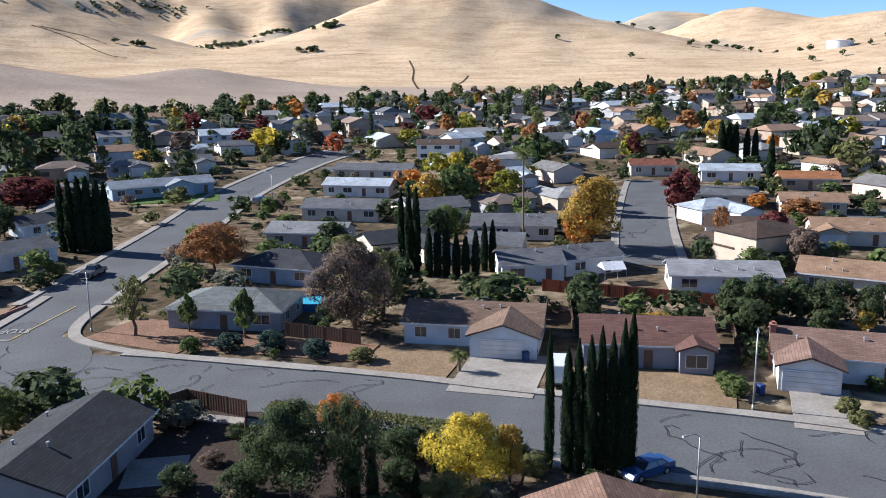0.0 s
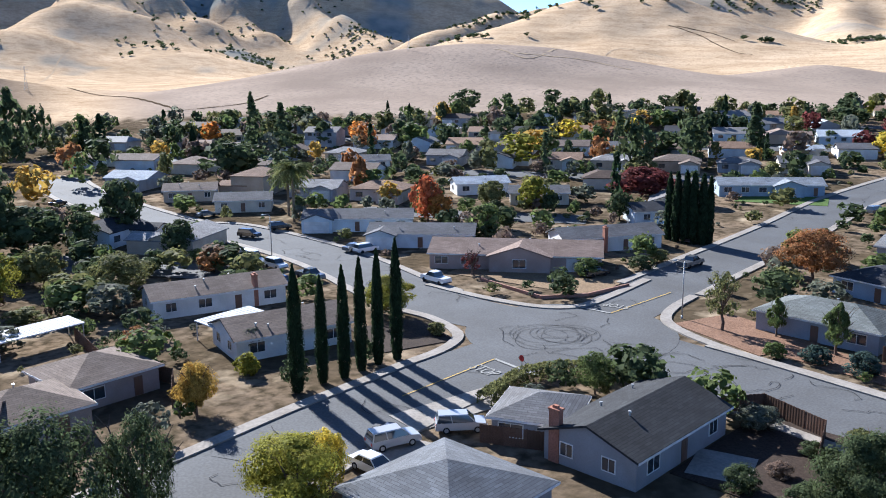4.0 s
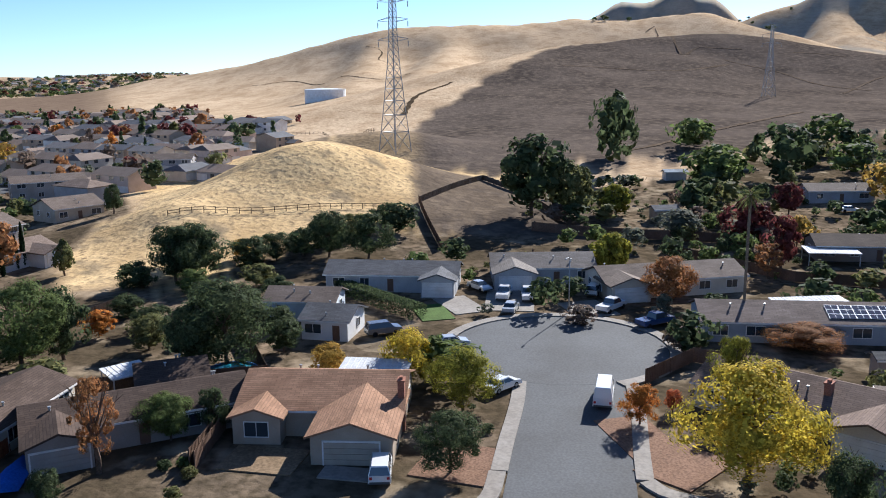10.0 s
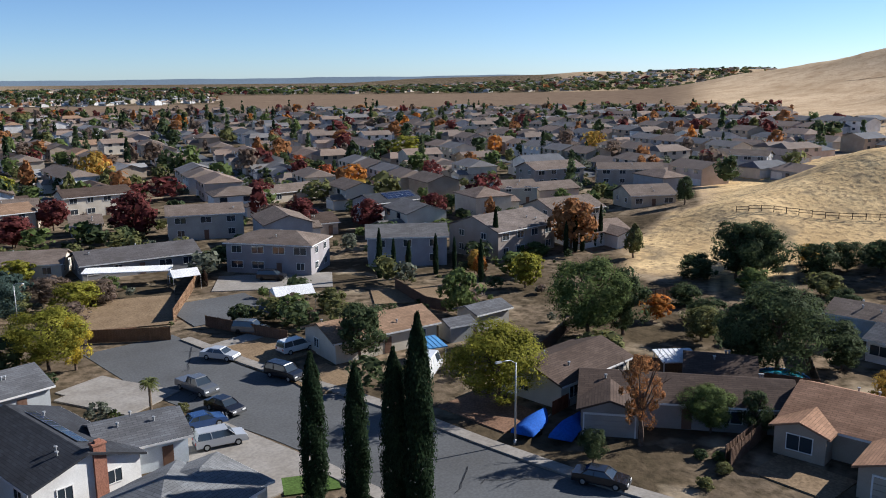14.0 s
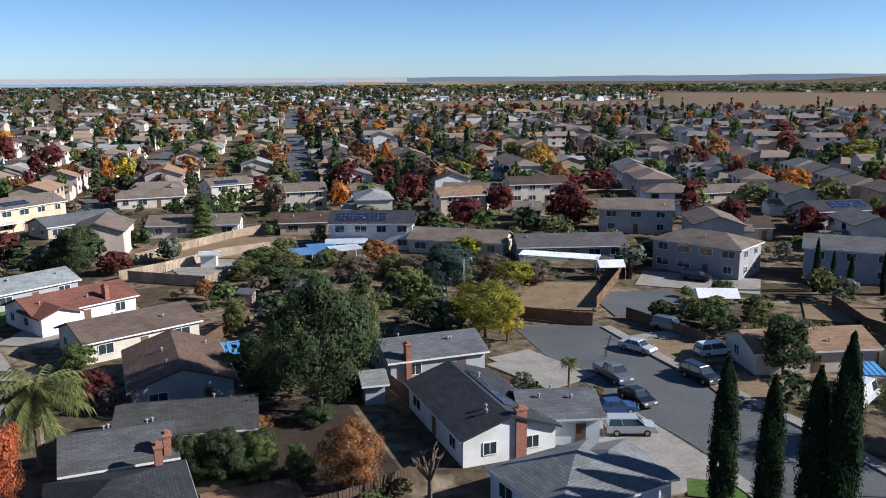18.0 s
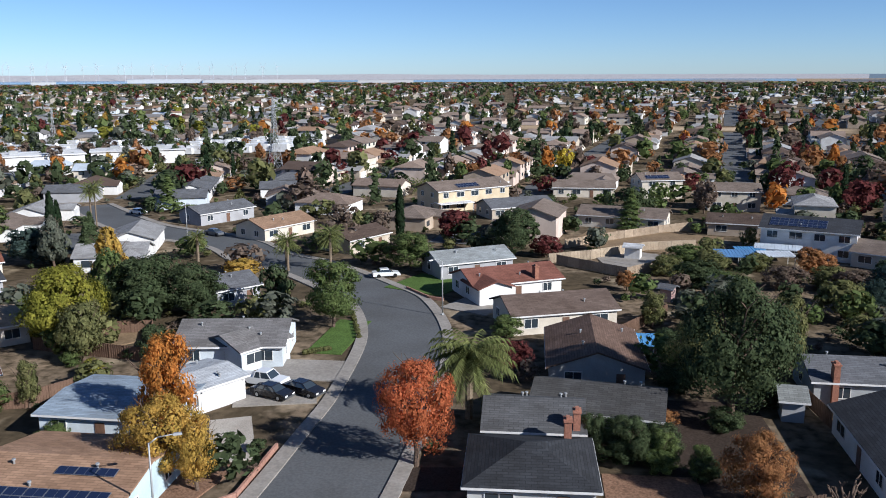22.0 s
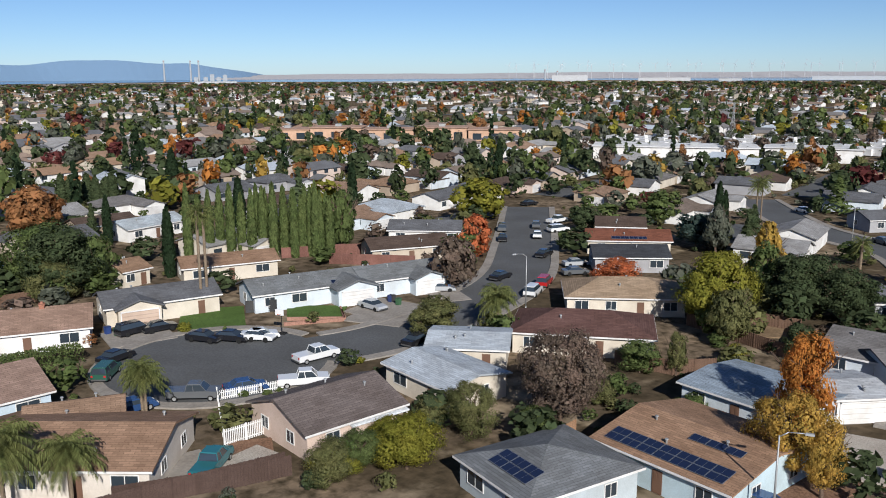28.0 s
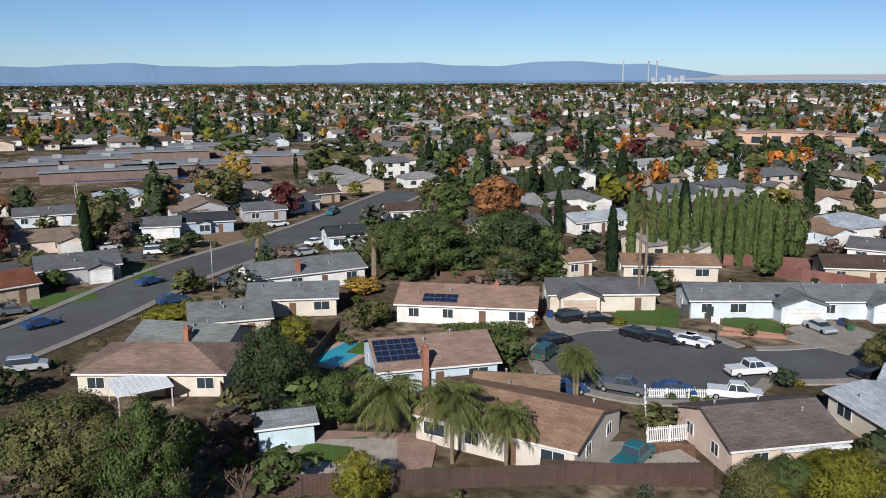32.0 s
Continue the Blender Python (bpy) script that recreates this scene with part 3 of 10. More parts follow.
def roof_mesh(x0, x1, y0, y1, h, rise, axis, hip, material, t=0.2):
    """Two slopes, or four for a hip, with a thick edge. The rectangle is the eaves' outline."""
    L0, L1, S0, S1 = (x0, x1, y0, y1) if axis == 'x' else (y0, y1, x0, x1)
    sm, half = (S0 + S1) / 2, (S1 - S0) / 2
    inset = min(half, (L1 - L0) / 2 - 0.05) if hip else 0
    top = [(L0, S0, h), (L1, S0, h), (L1 - inset, sm, h + rise), (L0 + inset, sm, h + rise), (L0, S1, h), (L1, S1, h)]
    sl = math.hypot(half, rise)
    verts, faces, uvs = [], [], []

    def face(pts, uv):
        n = len(verts)
        verts.extend(pts)
        uvs.extend(uv)
        faces.append(tuple(range(n, n + len(pts))))
    face([top[0], top[1], top[2], top[3]], [(top[0][0], 0), (top[1][0], 0), (top[2][0], sl), (top[3][0], sl)])
    face([top[5], top[4], top[3], top[2]], [(top[5][0], 0), (top[4][0], 0), (top[3][0], sl), (top[2][0], sl)])
    if hip:
        face([top[1], top[5], top[2]], [(S0, 0), (S1, 0), (sm, sl)])
        face([top[4], top[0], top[3]], [(S1, 0), (S0, 0), (sm, sl)])
    low = [(a, b, c - t) for a, b, c in top]
    if hip:
        ring = [0, 1, 5, 4]
    else:
        ring = [0, 1, 2, 5, 4, 3]
    for k in range(len(ring)):
        i, j = ring[k], ring[(k + 1) % len(ring)]
        face([top[i], low[i], low[j], top[j]], [(0, 0), (0, 0.1), (0.5, 0.1), (0.5, 0)])
    face([low[3], low[2], low[1], low[0]], [(0, 0)] * 4)
    face([low[2], low[3], low[4], low[5]], [(0, 0)] * 4)
    if axis == 'y':
        verts = [(b, a, c) for a, b, c in verts]
        faces = [tuple(reversed(f)) for f in faces]
    return mesh_from("roof", verts, faces, material, uvs=uvs)


WINDOW_CACHE = {}


def window_meshes(w, h):
    key = (round(w, 1), round(h, 1))
    if key not in WINDOW_CACHE:
        w, h = key
        f = Build()
        e = 0.08
        f.box(-w / 2 - e, w / 2 + e, -0.07, 0.0, -e, 0.0).box(-w / 2 - e, w / 2 + e, -0.07, 0.0, h, h + e)
        f.box(-w / 2 - e, -w / 2, -0.07, 0.0, 0, h).box(w / 2, w / 2 + e, -0.07, 0.0, 0, h).box(-0.03, 0.03, -0.06, 0.0, 0, h)
        WINDOW_CACHE[key] = (f.mesh("window", mat("paint", (0.75, 0.74, 0.71))), Build().box(-w / 2, w / 2, -0.04, -0.005, 0, h).mesh("pane", pane_mat))
    return WINDOW_CACHE[key]


def add_window(house_ob, x, y, z, turn, w=1.6, h=1.15):
    a, b = window_meshes(w, h)
    win = part("window", a, house_ob, m=pose(x, y, z, 0, 0, turn))
    part("pane", b, win)


DOOR_CACHE = {}


def garage_door(house_ob, x, y, turn, w, col):
    key = (round(w, 1), col)
    if key not in DOOR_CACHE:
        b = Build()
        for k in range(4):
            b.box(-w / 2, w / 2, -0.06, 0.02, 0.03 + k * 0.53, 0.03 + k * 0.53 + 0.5)
        f = Build().box(-w / 2 - 0.14, -w / 2, -0.09, 0.02, 0, 2.3).box(w / 2, w / 2 + 0.14, -0.09, 0.02, 0, 2.3).box(-w / 2 - 0.14, w / 2 + 0.14, -0.09, 0.02, 2.16, 2.34)
        DOOR_CACHE[key] = (b.mesh("garage_door", mat("paint", col)), f.mesh("door_frame", mat("paint", (0.72, 0.71, 0.69))))
    a, f = DOOR_CACHE[key]
    d = part("garage_door", a, house_ob, "panelled garage door", pose(x, y, 0, 0, 0, turn))
    part("door_frame", f, d)


def front_door(house_ob, x, y, turn, col=(0.16, 0.09, 0.06)):
    b = Build().box(-0.48, 0.48, -0.05, 0.02, 0.05, 2.08).box(-0.34, -0.05, -0.07, -0.05, 1.15, 1.9).box(0.05, 0.34, -0.07, -0.05, 1.15, 1.9)
    part("door", b.mesh("door", mat("paint", col)), house_ob, m=pose(x, y, 0, 0, 0, turn))


VENT = []


def roof_vent(house_ob, x, y, z):
    if not VENT:
        VENT.append(Build().tube((0, 0, -0.3), (0, 0, 0.32), 0.09, 0.09, 8).tube((0, 0, 0.32), (0, 0, 0.42), 0.17, 0.15, 8).mesh("vent", steel))
    part("vent", VENT[0], house_ob, m=pose(x, y, z))


def chimney(house_ob, x, y, top, size=(0.62, 1.05), col=None):
    w, d = size[0] / 2, size[1] / 2
    b = Build().box(x - w, x + w, y - d, y + d, -0.3, top).box(x - w - 0.08, x + w + 0.08, y - d - 0.08, y + d + 0.08, top, top + 0.16).box(x - w * 0.5, x + w * 0.5, y - d * 0.5, y + d * 0.5, top + 0.16, top + 0.4)
    part("chimney", b.mesh("chimney", col or brick_red), house_ob, "brick chimney")


PANEL = []


def solar_panels(house_ob, u0, v0, cols, rows, h, pitch, y0, side=1):
    """Panels on the slope that rises from the eave y0 (side 1: towards +y)."""
    if not PANEL:
        p = Build().box(0, 1.62, 0, 0.98, 0.05, 0.09).box(0.045, 0.79, 0.045, 0.935, 0.085, 0.1).box(0.83, 1.575, 0.045, 0.935, 0.085, 0.1).mesh("solar_panel", mat("metal", (0.30, 0.32, 0.36)))
        p.materials.append(solar_mat)
        p.polygons.foreach_set("material_index", [0] * 6 + [1] * 12)
        PANEL.append(p)
    ang = math.degrees(math.atan(pitch))
    for c in range(cols):
        for r in range(rows):
            x, s = u0 + c * 1.66, v0 + r * 1.02
            yy = s * math.cos(math.radians(ang))
            zz = h + s * math.sin(math.radians(ang)) + 0.02
            m = pose(x, y0 + yy, zz, ang, 0, 0) if side > 0 else pose(x + 1.62, y0 - yy, zz, ang, 0, 180)
            part("solar_panel", PANEL[0], house_ob, "", m)


house_no = [0]
HOUSE_SPOTS, TREE_SPOTS, CAR_SPOTS = [], [], []


def house(x, y, rot, w, d, wall=CREAM, roof=R_GREY, h=2.75, axis='x', hip=False, pitch=0.34, wings=(), solar=(), chim=None, door=True,
          gdoor=None, label="single-storey stucco house with a shingle roof", windows=True, back=False, vents=3, name="house", group="", z=None, garage_col=(0.72, 0.71, 0.69), base=True):
    """A house centred at x, y whose eaves measure w along its own x and d along its own y; its front looks to -y.
    wings: (from, to, out, garage?) along the front, gabled to the front. solar: (u, v, columns, rows, front?)."""
    house_no[0] += 1
    rnd = random.Random(house_no[0])
    zz = gz(x, y) if z is None else z
    ob = thing(name, x, y, zz, rot, label, "house" if name == "house" else name.replace("_", " "), group)
    HOUSE_SPOTS.append((x, y, w, d, rot))
    o = 0.45
    x0, x1, y0, y1 = -w / 2, w / 2, -d / 2, d / 2
    span = d if axis == 'x' else w
    rise = pitch * span / 2
    wm, rm = mat("stucco", wall), mat("shingle", roof)
    inner = pitch * (span / 2 - o)
    part("wall", gable_walls(x0 + o, x1 - o, y0 + o, y1 - o, h - 0.08, inner, axis, hip).mesh("wall", wm), ob)
    part("roof", roof_mesh(x0, x1, y0, y1, h, rise, axis, hip, rm), ob)
    e = 0.03
    edges = []
    if axis == 'x' or hip:
        edges += [(x0, x1, y0 - e, y0), (x0, x1, y1, y1 + e)]
    if axis == 'y' or hip:
        edges += [(x0 - e, x0, y0, y1), (x1, x1 + e, y0, y1)]
    for q in edges:
        part("fascia", Build().box(*q, h - 0.22, h - 0.02).mesh("fascia", mat("paint", (0.74, 0.73, 0.71))), ob)
    taken = []
    for wg in wings:
        a, b, out = wg[0], wg[1], wg[2]
        ww = b - a
        wrise = min(pitch * ww / 2, rise - 0.12) if axis == 'x' else pitch * ww / 2
        back_y = 0.0 if axis == 'x' else y0 + 1
        part("wing_wall", gable_walls(a + o, b - o, y0 - out + o, back_y, h - 0.09, wrise * (1 - 2 * o / ww), 'y', False).mesh("wing_wall", wm), ob)
        part("wing_roof", roof_mesh(a, b, y0 - out, back_y, h + 0.005, wrise, 'y', False, rm), ob)
        taken.append((a, b))
        if wg[3] == 'g':
            garage_door(ob, (a + b) / 2, y0 - out + o - 0.01, 0, min(4.9, ww - 1.6), garage_col)
        elif wg[3] == 'w':
            add_window(ob, (a + b) / 2, y0 - out + o - 0.01, 0.8, 0, 2.2, 1.4)
    if gdoor is not None:
        garage_door(ob, gdoor, y0 + o - 0.01, 0, 4.9, garage_col)
        taken.append((gdoor - 2.8, gdoor + 2.8))
    floors = [0.95] if h < 4 else [0.95, 3.65]
    if windows:
        n = max(2, int(w / 4.2))
        placed_door = False
        for k in range(n):
            px = x0 + o + (k + 0.5) * (w - 2 * o) / n
            for f in floors:
                hit = any(a - 0.9 < px < b + 0.9 for a, b in taken) and f < 2
                if not hit:
                    if door and not placed_door and f < 2 and k >= n // 2:
                        front_door(ob, px, y0 + o - 0.01, 0)
                        placed_door = True
                    else:
                        add_window(ob, px, y0 + o - 0.01, f, 0, rnd.choice((1.4, 1.8, 2.2)), 1.2)
                if back:
                    add_window(ob, px, y1 - o + 0.01, f, 180, rnd.choice((1.2, 1.8, 2.4)), 1.15)
        for f in floors:
            for sx, tr in ((x0 + o - 0.01, -90), (x1 - o + 0.01, 90)):
                for py in ((-d * 0.2, d * 0.22) if d > 9 else (d * 0.1,)):
                    add_window(ob, sx, py, f, tr, 1.2, 1.1)
    for k in range(vents):
        s = rnd.uniform(0.2, 0.7) * rnd.choice((-1, 1))
        if axis == 'x':
            px = rnd.uniform(x0 + 2, x1 - 2)
            if not hip or abs(px) < w / 2 - d / 2:
                roof_vent(ob, px, s * d / 2, h + rise * (1 - abs(s)))
        else:
            roof_vent(ob, s * w / 2, rnd.uniform(y0 + 2, y1 - 2), h + rise * (1 - abs(s)))
    for sp in solar:
        u, v, c, r = sp[:4]
        if sp[4]:
            solar_panels(ob, x0 + u, v, c, r, h, pitch, y0, 1)
        else:
            solar_panels(ob, x0 + u, v, c, r, h, pitch, y1, -1)
    if chim:
        chimney(ob, chim[0], chim[1], h + rise + 0.25)
    return ob


def flat_cover(x, y, rot, w, d, h=2.5, col=(0.6, 0.62, 0.64), label="flat-roofed patio cover on posts", slope=0.06):
    """A patio roof on posts."""
    ob = thing("patio_cover", x, y, gz(x, y), rot, label, "patio cover")
    b = Build()
    s = slope * d / 2
    # a sheet with a small upstand at each seam
    top = [(-w / 2, 0.0)]
    for k in range(1, int(w / 0.6)):
        u = -w / 2 + k * 0.6
        top += [(u - 0.05, 0.0), (u, 0.05), (u + 0.05, 0.0)]
    top.append((w / 2, 0.0))
    n = len(top)
    b.add([(u, -d / 2, h - s + z) for u, z in top] + [(u, d / 2, h + s + z) for u, z in top] + [(u, -d / 2, h - s - 0.14) for u, z in top] + [(u, d / 2, h + s - 0.14) for u, z in top],
          [f for k in range(n - 1) for f in ((k, k + 1, n + k + 1, n + k), (3 * n + k, 3 * n + k + 1, 2 * n + k + 1, 2 * n + k), (2 * n + k, 2 * n + k + 1, k + 1, k), (n + k, n + k + 1, 3 * n + k + 1, 3 * n + k))]
          + [(0, n, 3 * n, 2 * n), (n - 1, 3 * n - 1, 4 * n - 1, 2 * n - 1)])
    part("roof", b.mesh("roof", mat("corrugated", col)), ob)
    for sx in (-1, 1):
        for sy in (-1, 1):
            part("post", Build().box(sx * (w / 2 - 0.2) - 0.06, sx * (w / 2 - 0.2) + 0.06, sy * (d / 2 - 0.2) - 0.06, sy * (d / 2 - 0.2) + 0.06, -0.2, h - 0.14 - s).mesh("post", mat("paint", (0.6, 0.58, 0.55))), ob)
    return ob


# ---- plants ----
def crown_mesh(seed, kind, count, leaf):
    """A crown of unit size made of many leaf clumps. kind: round, tall, column, cone, sparse."""
    rnd = np.random.RandomState(seed)
    # about a third of the leaves are larger and lie deeper, so that the crown is closed
    deep = rnd.rand(count) < (0.5 if count < 400 else 0.3)
    if kind in ("round", "tall", "sparse"):
        nc = int(np.clip(count // 9, 5, 44)) if kind != "sparse" else 34
        k = (np.arange(nc) + 0.5) / nc
        cz = np.clip(1 - 1.85 * k + rnd.normal(0, 0.1, nc), -0.95, 1)
        ca = np.arange(nc) * 2.39996 + rnd.normal(0, 0.35, nc)
        cr = np.sqrt(np.maximum(0, 1 - cz ** 2 * 0.8)) * rnd.uniform(0.4, 1.08, nc) ** 0.6
        cr[rnd.rand(nc) < 0.2] *= 0.4
        lean = 1 + 0.16 * np.sin(ca * 2 + seed) + 0.1 * np.sin(ca * 3 + 2 * seed)
        C = np.stack([cr * np.cos(ca) * lean, cr * np.sin(ca) * lean, cz], 1) * (0.72 if nc > 20 else 0.58)
        size = rnd.uniform(0.18, 0.4, nc) * (0.7 if kind == "sparse" else 1) * (1.0 if nc > 20 else 1.5)
        which = rnd.randint(0, nc, count)
        v = rnd.normal(size=(count, 3)) + C[which] * 0.9
        v /= np.linalg.norm(v, axis=1)[:, None]
        rad = np.where(deep, rnd.uniform(0.55, 0.8, count), rnd.uniform(0.75, 1.06, count))[:, None]
        P = C[which] + v * rad * size[which][:, None] * np.array([1, 1, 0.8])
        N = v + C[which] * 0.7 + rnd.normal(size=(count, 3)) * np.where(deep, 0.15, 0.36)[:, None]
        if kind == "tall":
            w = np.interp(P[:, 2], [-1, -0.5, 0.2, 1], [0.75, 1, 0.75, 0.3])
            P[:, :2] *= w[:, None]
    else:
        z = rnd.uniform(0, 1, count) ** (1.0 if kind == "column" else 1.35)
        a = rnd.uniform(0, 6.283, count)
        if kind == "column":
            prof = np.interp(z, [0, 0.06, 0.3, 0.7, 0.9, 1], [0.6, 0.85, 1, 0.82, 0.45, 0.05])
        else:
            prof = np.interp(z, [0, 0.05, 1], [0.75, 1, 0.03]) * (0.8 + 0.25 * np.sin(z * 46 + np.sin(a * 3 + seed) * 1.5))
        prof = prof * (1 + 0.12 * np.sin(a * 4 + z * 17 + seed)) * np.where(deep, 0.75, rnd.uniform(0.8, 1.04, count))
        P = np.stack([prof * np.cos(a), prof * np.sin(a), z * 2 - 1], 1)
        N = np.stack([np.cos(a), np.sin(a), 0.35 + 0 * a], 1) + rnd.normal(size=(count, 3)) * 0.3
    N /= np.linalg.norm(N, axis=1)[:, None]
    T = np.cross(N, rnd.normal(size=(count, 3)))
    T /= np.linalg.norm(T, axis=1)[:, None] + 1e-9
    B = np.cross(N, T)
    s = (leaf * rnd.uniform(0.6, 1.25, count) * np.where(deep, 1.75, 0.85))[:, None]
    if kind in ("column", "cone"):
        k = np.array([2.2, 2.2, 0.6] if kind == "column" else [1.3, 1.3, 0.6])
        T, B = T * k, B * k
    V = np.stack([P - T * s, P + B * s * 0.62, P + T * s, P - B * s * 0.62], 1).reshape(-1, 3)
    return V, np.arange(count * 4).reshape(-1, 4)


CROWNS, TRUNKS = {}, {}


def crown(kind, variant, detail):
    key = (kind, variant, detail)
    if key not in CROWNS:
        count, leaf = {"big": (15000, 0.025), "close": (8500, 0.034), "near": (4600, 0.05), "mid": (1500, 0.092), "far": (700, 0.14)}[detail]
        if kind == "sparse":
            count, leaf = int(count * 0.6), leaf * 0.8
        if kind == "column":
            leaf *= 1.25
        V, Fq = crown_mesh(variant * 7 + len(kind), kind, count, leaf)
        CROWNS[key] = mesh_from("crown", V.tolist(), Fq.tolist(), mat("leaf", (0.06, 0.08, 0.03)))
    return CROWNS[key]


def trunk(variant, limbs=True):
    """A tapered trunk of height 1 with limbs that reach into the crown."""
    key = (variant, limbs)
    if key not in TRUNKS:
        rnd = random.Random(variant)
        b = Build()
        p = Vector((0, 0, -0.05))
        for k in range(4):
            q = Vector((rnd.uniform(-0.02, 0.02), rnd.uniform(-0.02, 0.02), 0.14 * (k + 1)))
            b.tube(p, q, 0.034 - 0.005 * k, 0.029 - 0.005 * k, 7)
            p = q
        if limbs:
            for k in range(9):
                a = k * 2.4 + rnd.uniform(-0.4, 0.4)
                s = Vector((0, 0, rnd.uniform(0.28, 0.52)))
                e = Vector((math.cos(a) * rnd.uniform(0.15, 0.3), math.sin(a) * rnd.uniform(0.15, 0.3), rnd.uniform(0.6, 0.88)))
                b.tube(s, e, 0.014, 0.005, 5)
                b.tube(e, e + Vector((math.cos(a + 0.6) * 0.1, math.sin(a + 0.6) * 0.1, 0.09)), 0.005, 0.002, 4)
                b.tube(e, e + Vector((math.cos(a - 0.7) * 0.09, math.sin(a - 0.7) * 0.09, 0.06)), 0.005, 0.002, 4)
        else:
            b.tube(p, (0, 0, 0.96), 0.018, 0.003, 6)
        TRUNKS[key] = b.mesh("trunk", bark)
    return TRUNKS[key]


LEAF = {"green": (0.125, 0.155, 0.055), "dark": (0.078, 0.098, 0.047), "olive": (0.17, 0.165, 0.068), "grey": (0.145, 0.15, 0.112), "yellow": (0.56, 0.42, 0.06), "gold": (0.46, 0.29, 0.07),
        "lime": (0.25, 0.23, 0.04), "orange": (0.50, 0.20, 0.05), "red": (0.50, 0.15, 0.065), "maroon": (0.15, 0.045, 0.042), "brown": (0.19, 0.135, 0.105), "rust": (0.34, 0.16, 0.07),
        "cypress": (0.028, 0.045, 0.022), "blue": (0.07, 0.10, 0.085)}
WORDS = {"green": "green", "dark": "dark green", "olive": "olive green", "grey": "grey-green", "yellow": "bright yellow", "gold": "golden", "lime": "yellow-green", "orange": "orange", "red": "red",
         "maroon": "dark maroon", "brown": "brown thinning", "rust": "rust-brown", "cypress": "dark green", "blue": "blue-green"}
tree_no = [0]
FAR_TREES = []


def tree(x, y, h, w, kind="round", col="green", bole=0.25, detail="near", z=None):
    """A tree of height h and crown width w; bole is the share of its height that is bare trunk."""
    if math.hypot(x, y) > 215 and kind != "column" or math.hypot(x, y) > 300:
        FAR_TREES.append((x, y, h, w, "tall" if kind == "sparse" else kind, col))
        return None
    tree_no[0] += 1
    n = tree_no[0]
    zz = gz(x, y) if z is None else z
    bole *= 0.6
    if detail == "near" and math.hypot(x, y) < 88:
        detail = "close"
    if w > 8 and math.hypot(x, y) < 112 or w > 5 and math.hypot(x, y) < 80:
        detail = "big"
    elif w > 8 and math.hypot(x, y) < 160:
        detail = "close"
    TREE_SPOTS.append((x, y, w))
    words = {"round": "leafy tree with an uneven crown", "tall": "tall leafy tree with a narrowing crown", "column": "slender columnar cypress", "cone": "conical conifer with tiered branches", "sparse": "thinly leaved tree with bare limbs"}[kind]
    ob = thing("cypress" if kind == "column" else "tree", x, y, zz, n * 47 % 360, WORDS[col] + " " + words, "tree")
    t = part("trunk", trunk(n % 4, kind not in ("column", "cone")), ob, m=Matrix.Diagonal((h * 0.8 if kind != "column" else h * 0.5, h * 0.8 if kind != "column" else h * 0.5, h * 0.98, 1)))
    c = part("crown", crown(kind, n % 3, detail), ob)
    c.matrix_basis = Matrix.Translation((0, 0, h * (bole + (1 - bole) / 2))) @ Matrix.Diagonal((w / 2, w / 2, h * (1 - bole) / 2, 1))
    c.material_slots[0].link = 'OBJECT'
    c.material_slots[0].material = mat("leaf", LEAF[col])
    return ob


def bush(x, y, h, w, col="green", detail="mid", z=None):
    tree_no[0] += 1
    n = tree_no[0]
    ob = new("bush", crown("round", n % 3, detail))
    tagged(ob, WORDS[col] + " rounded garden bush on the ground", "bush")
    ob.matrix_basis = Matrix.Translation((x, y, (gz(x, y) if z is None else z) + h * 0.42)) @ pose(0, 0, 0, 0, 0, n * 61 % 360) @ Matrix.Diagonal((w / 2, w / 2, h / 2, 1))
    ob.material_slots[0].link = 'OBJECT'
    ob.material_slots[0].material = mat("leaf", LEAF[col])
    return ob


def hedge(x0, y0, x1, y1, h, w, col="green"):
    """A clipped row of leaves from one end to the other."""
    L = math.hypot(x1 - x0, y1 - y0)
    n = int(900 * L / 3)
    rnd = np.random.RandomState(int(abs(x0 * 7 + y0 * 3)) % 1000)
    P = np.stack([rnd.uniform(-L / 2, L / 2, n), rnd.uniform(-w / 2, w / 2, n), rnd.uniform(0, h, n)], 1)
    side = rnd.rand(n)
    P[:, 2] = np.where(side < 0.5, h + rnd.normal(0, 0.08, n), P[:, 2])
    P[:, 1] = np.where(side > 0.5, np.sign(P[:, 1]) * w / 2 + rnd.normal(0, 0.08, n), P[:, 1])
    N = rnd.normal(size=(n, 3))
    T = np.cross(N, rnd.normal(size=(n, 3)))
    T /= np.linalg.norm(T, axis=1)[:, None]
    B = np.cross(N / np.linalg.norm(N, axis=1)[:, None], T)
    V = np.stack([P - T * 0.14, P + B * 0.1, P + T * 0.14, P - B * 0.1], 1).reshape(-1, 3)
    ob = new("hedge", mesh_from("hedge", V.tolist(), np.arange(n * 4).reshape(-1, 4).tolist(), mat("leaf", LEAF[col])))
    tagged(ob, WORDS[col] + " clipped hedge in a garden", "hedge")
    xm, ym = (x0 + x1) / 2, (y0 + y1) / 2
    ob.matrix_basis = pose(xm, ym, gz(xm, ym), 0, 0, math.degrees(math.atan2(y1 - y0, x1 - x0)))


PALM = {}


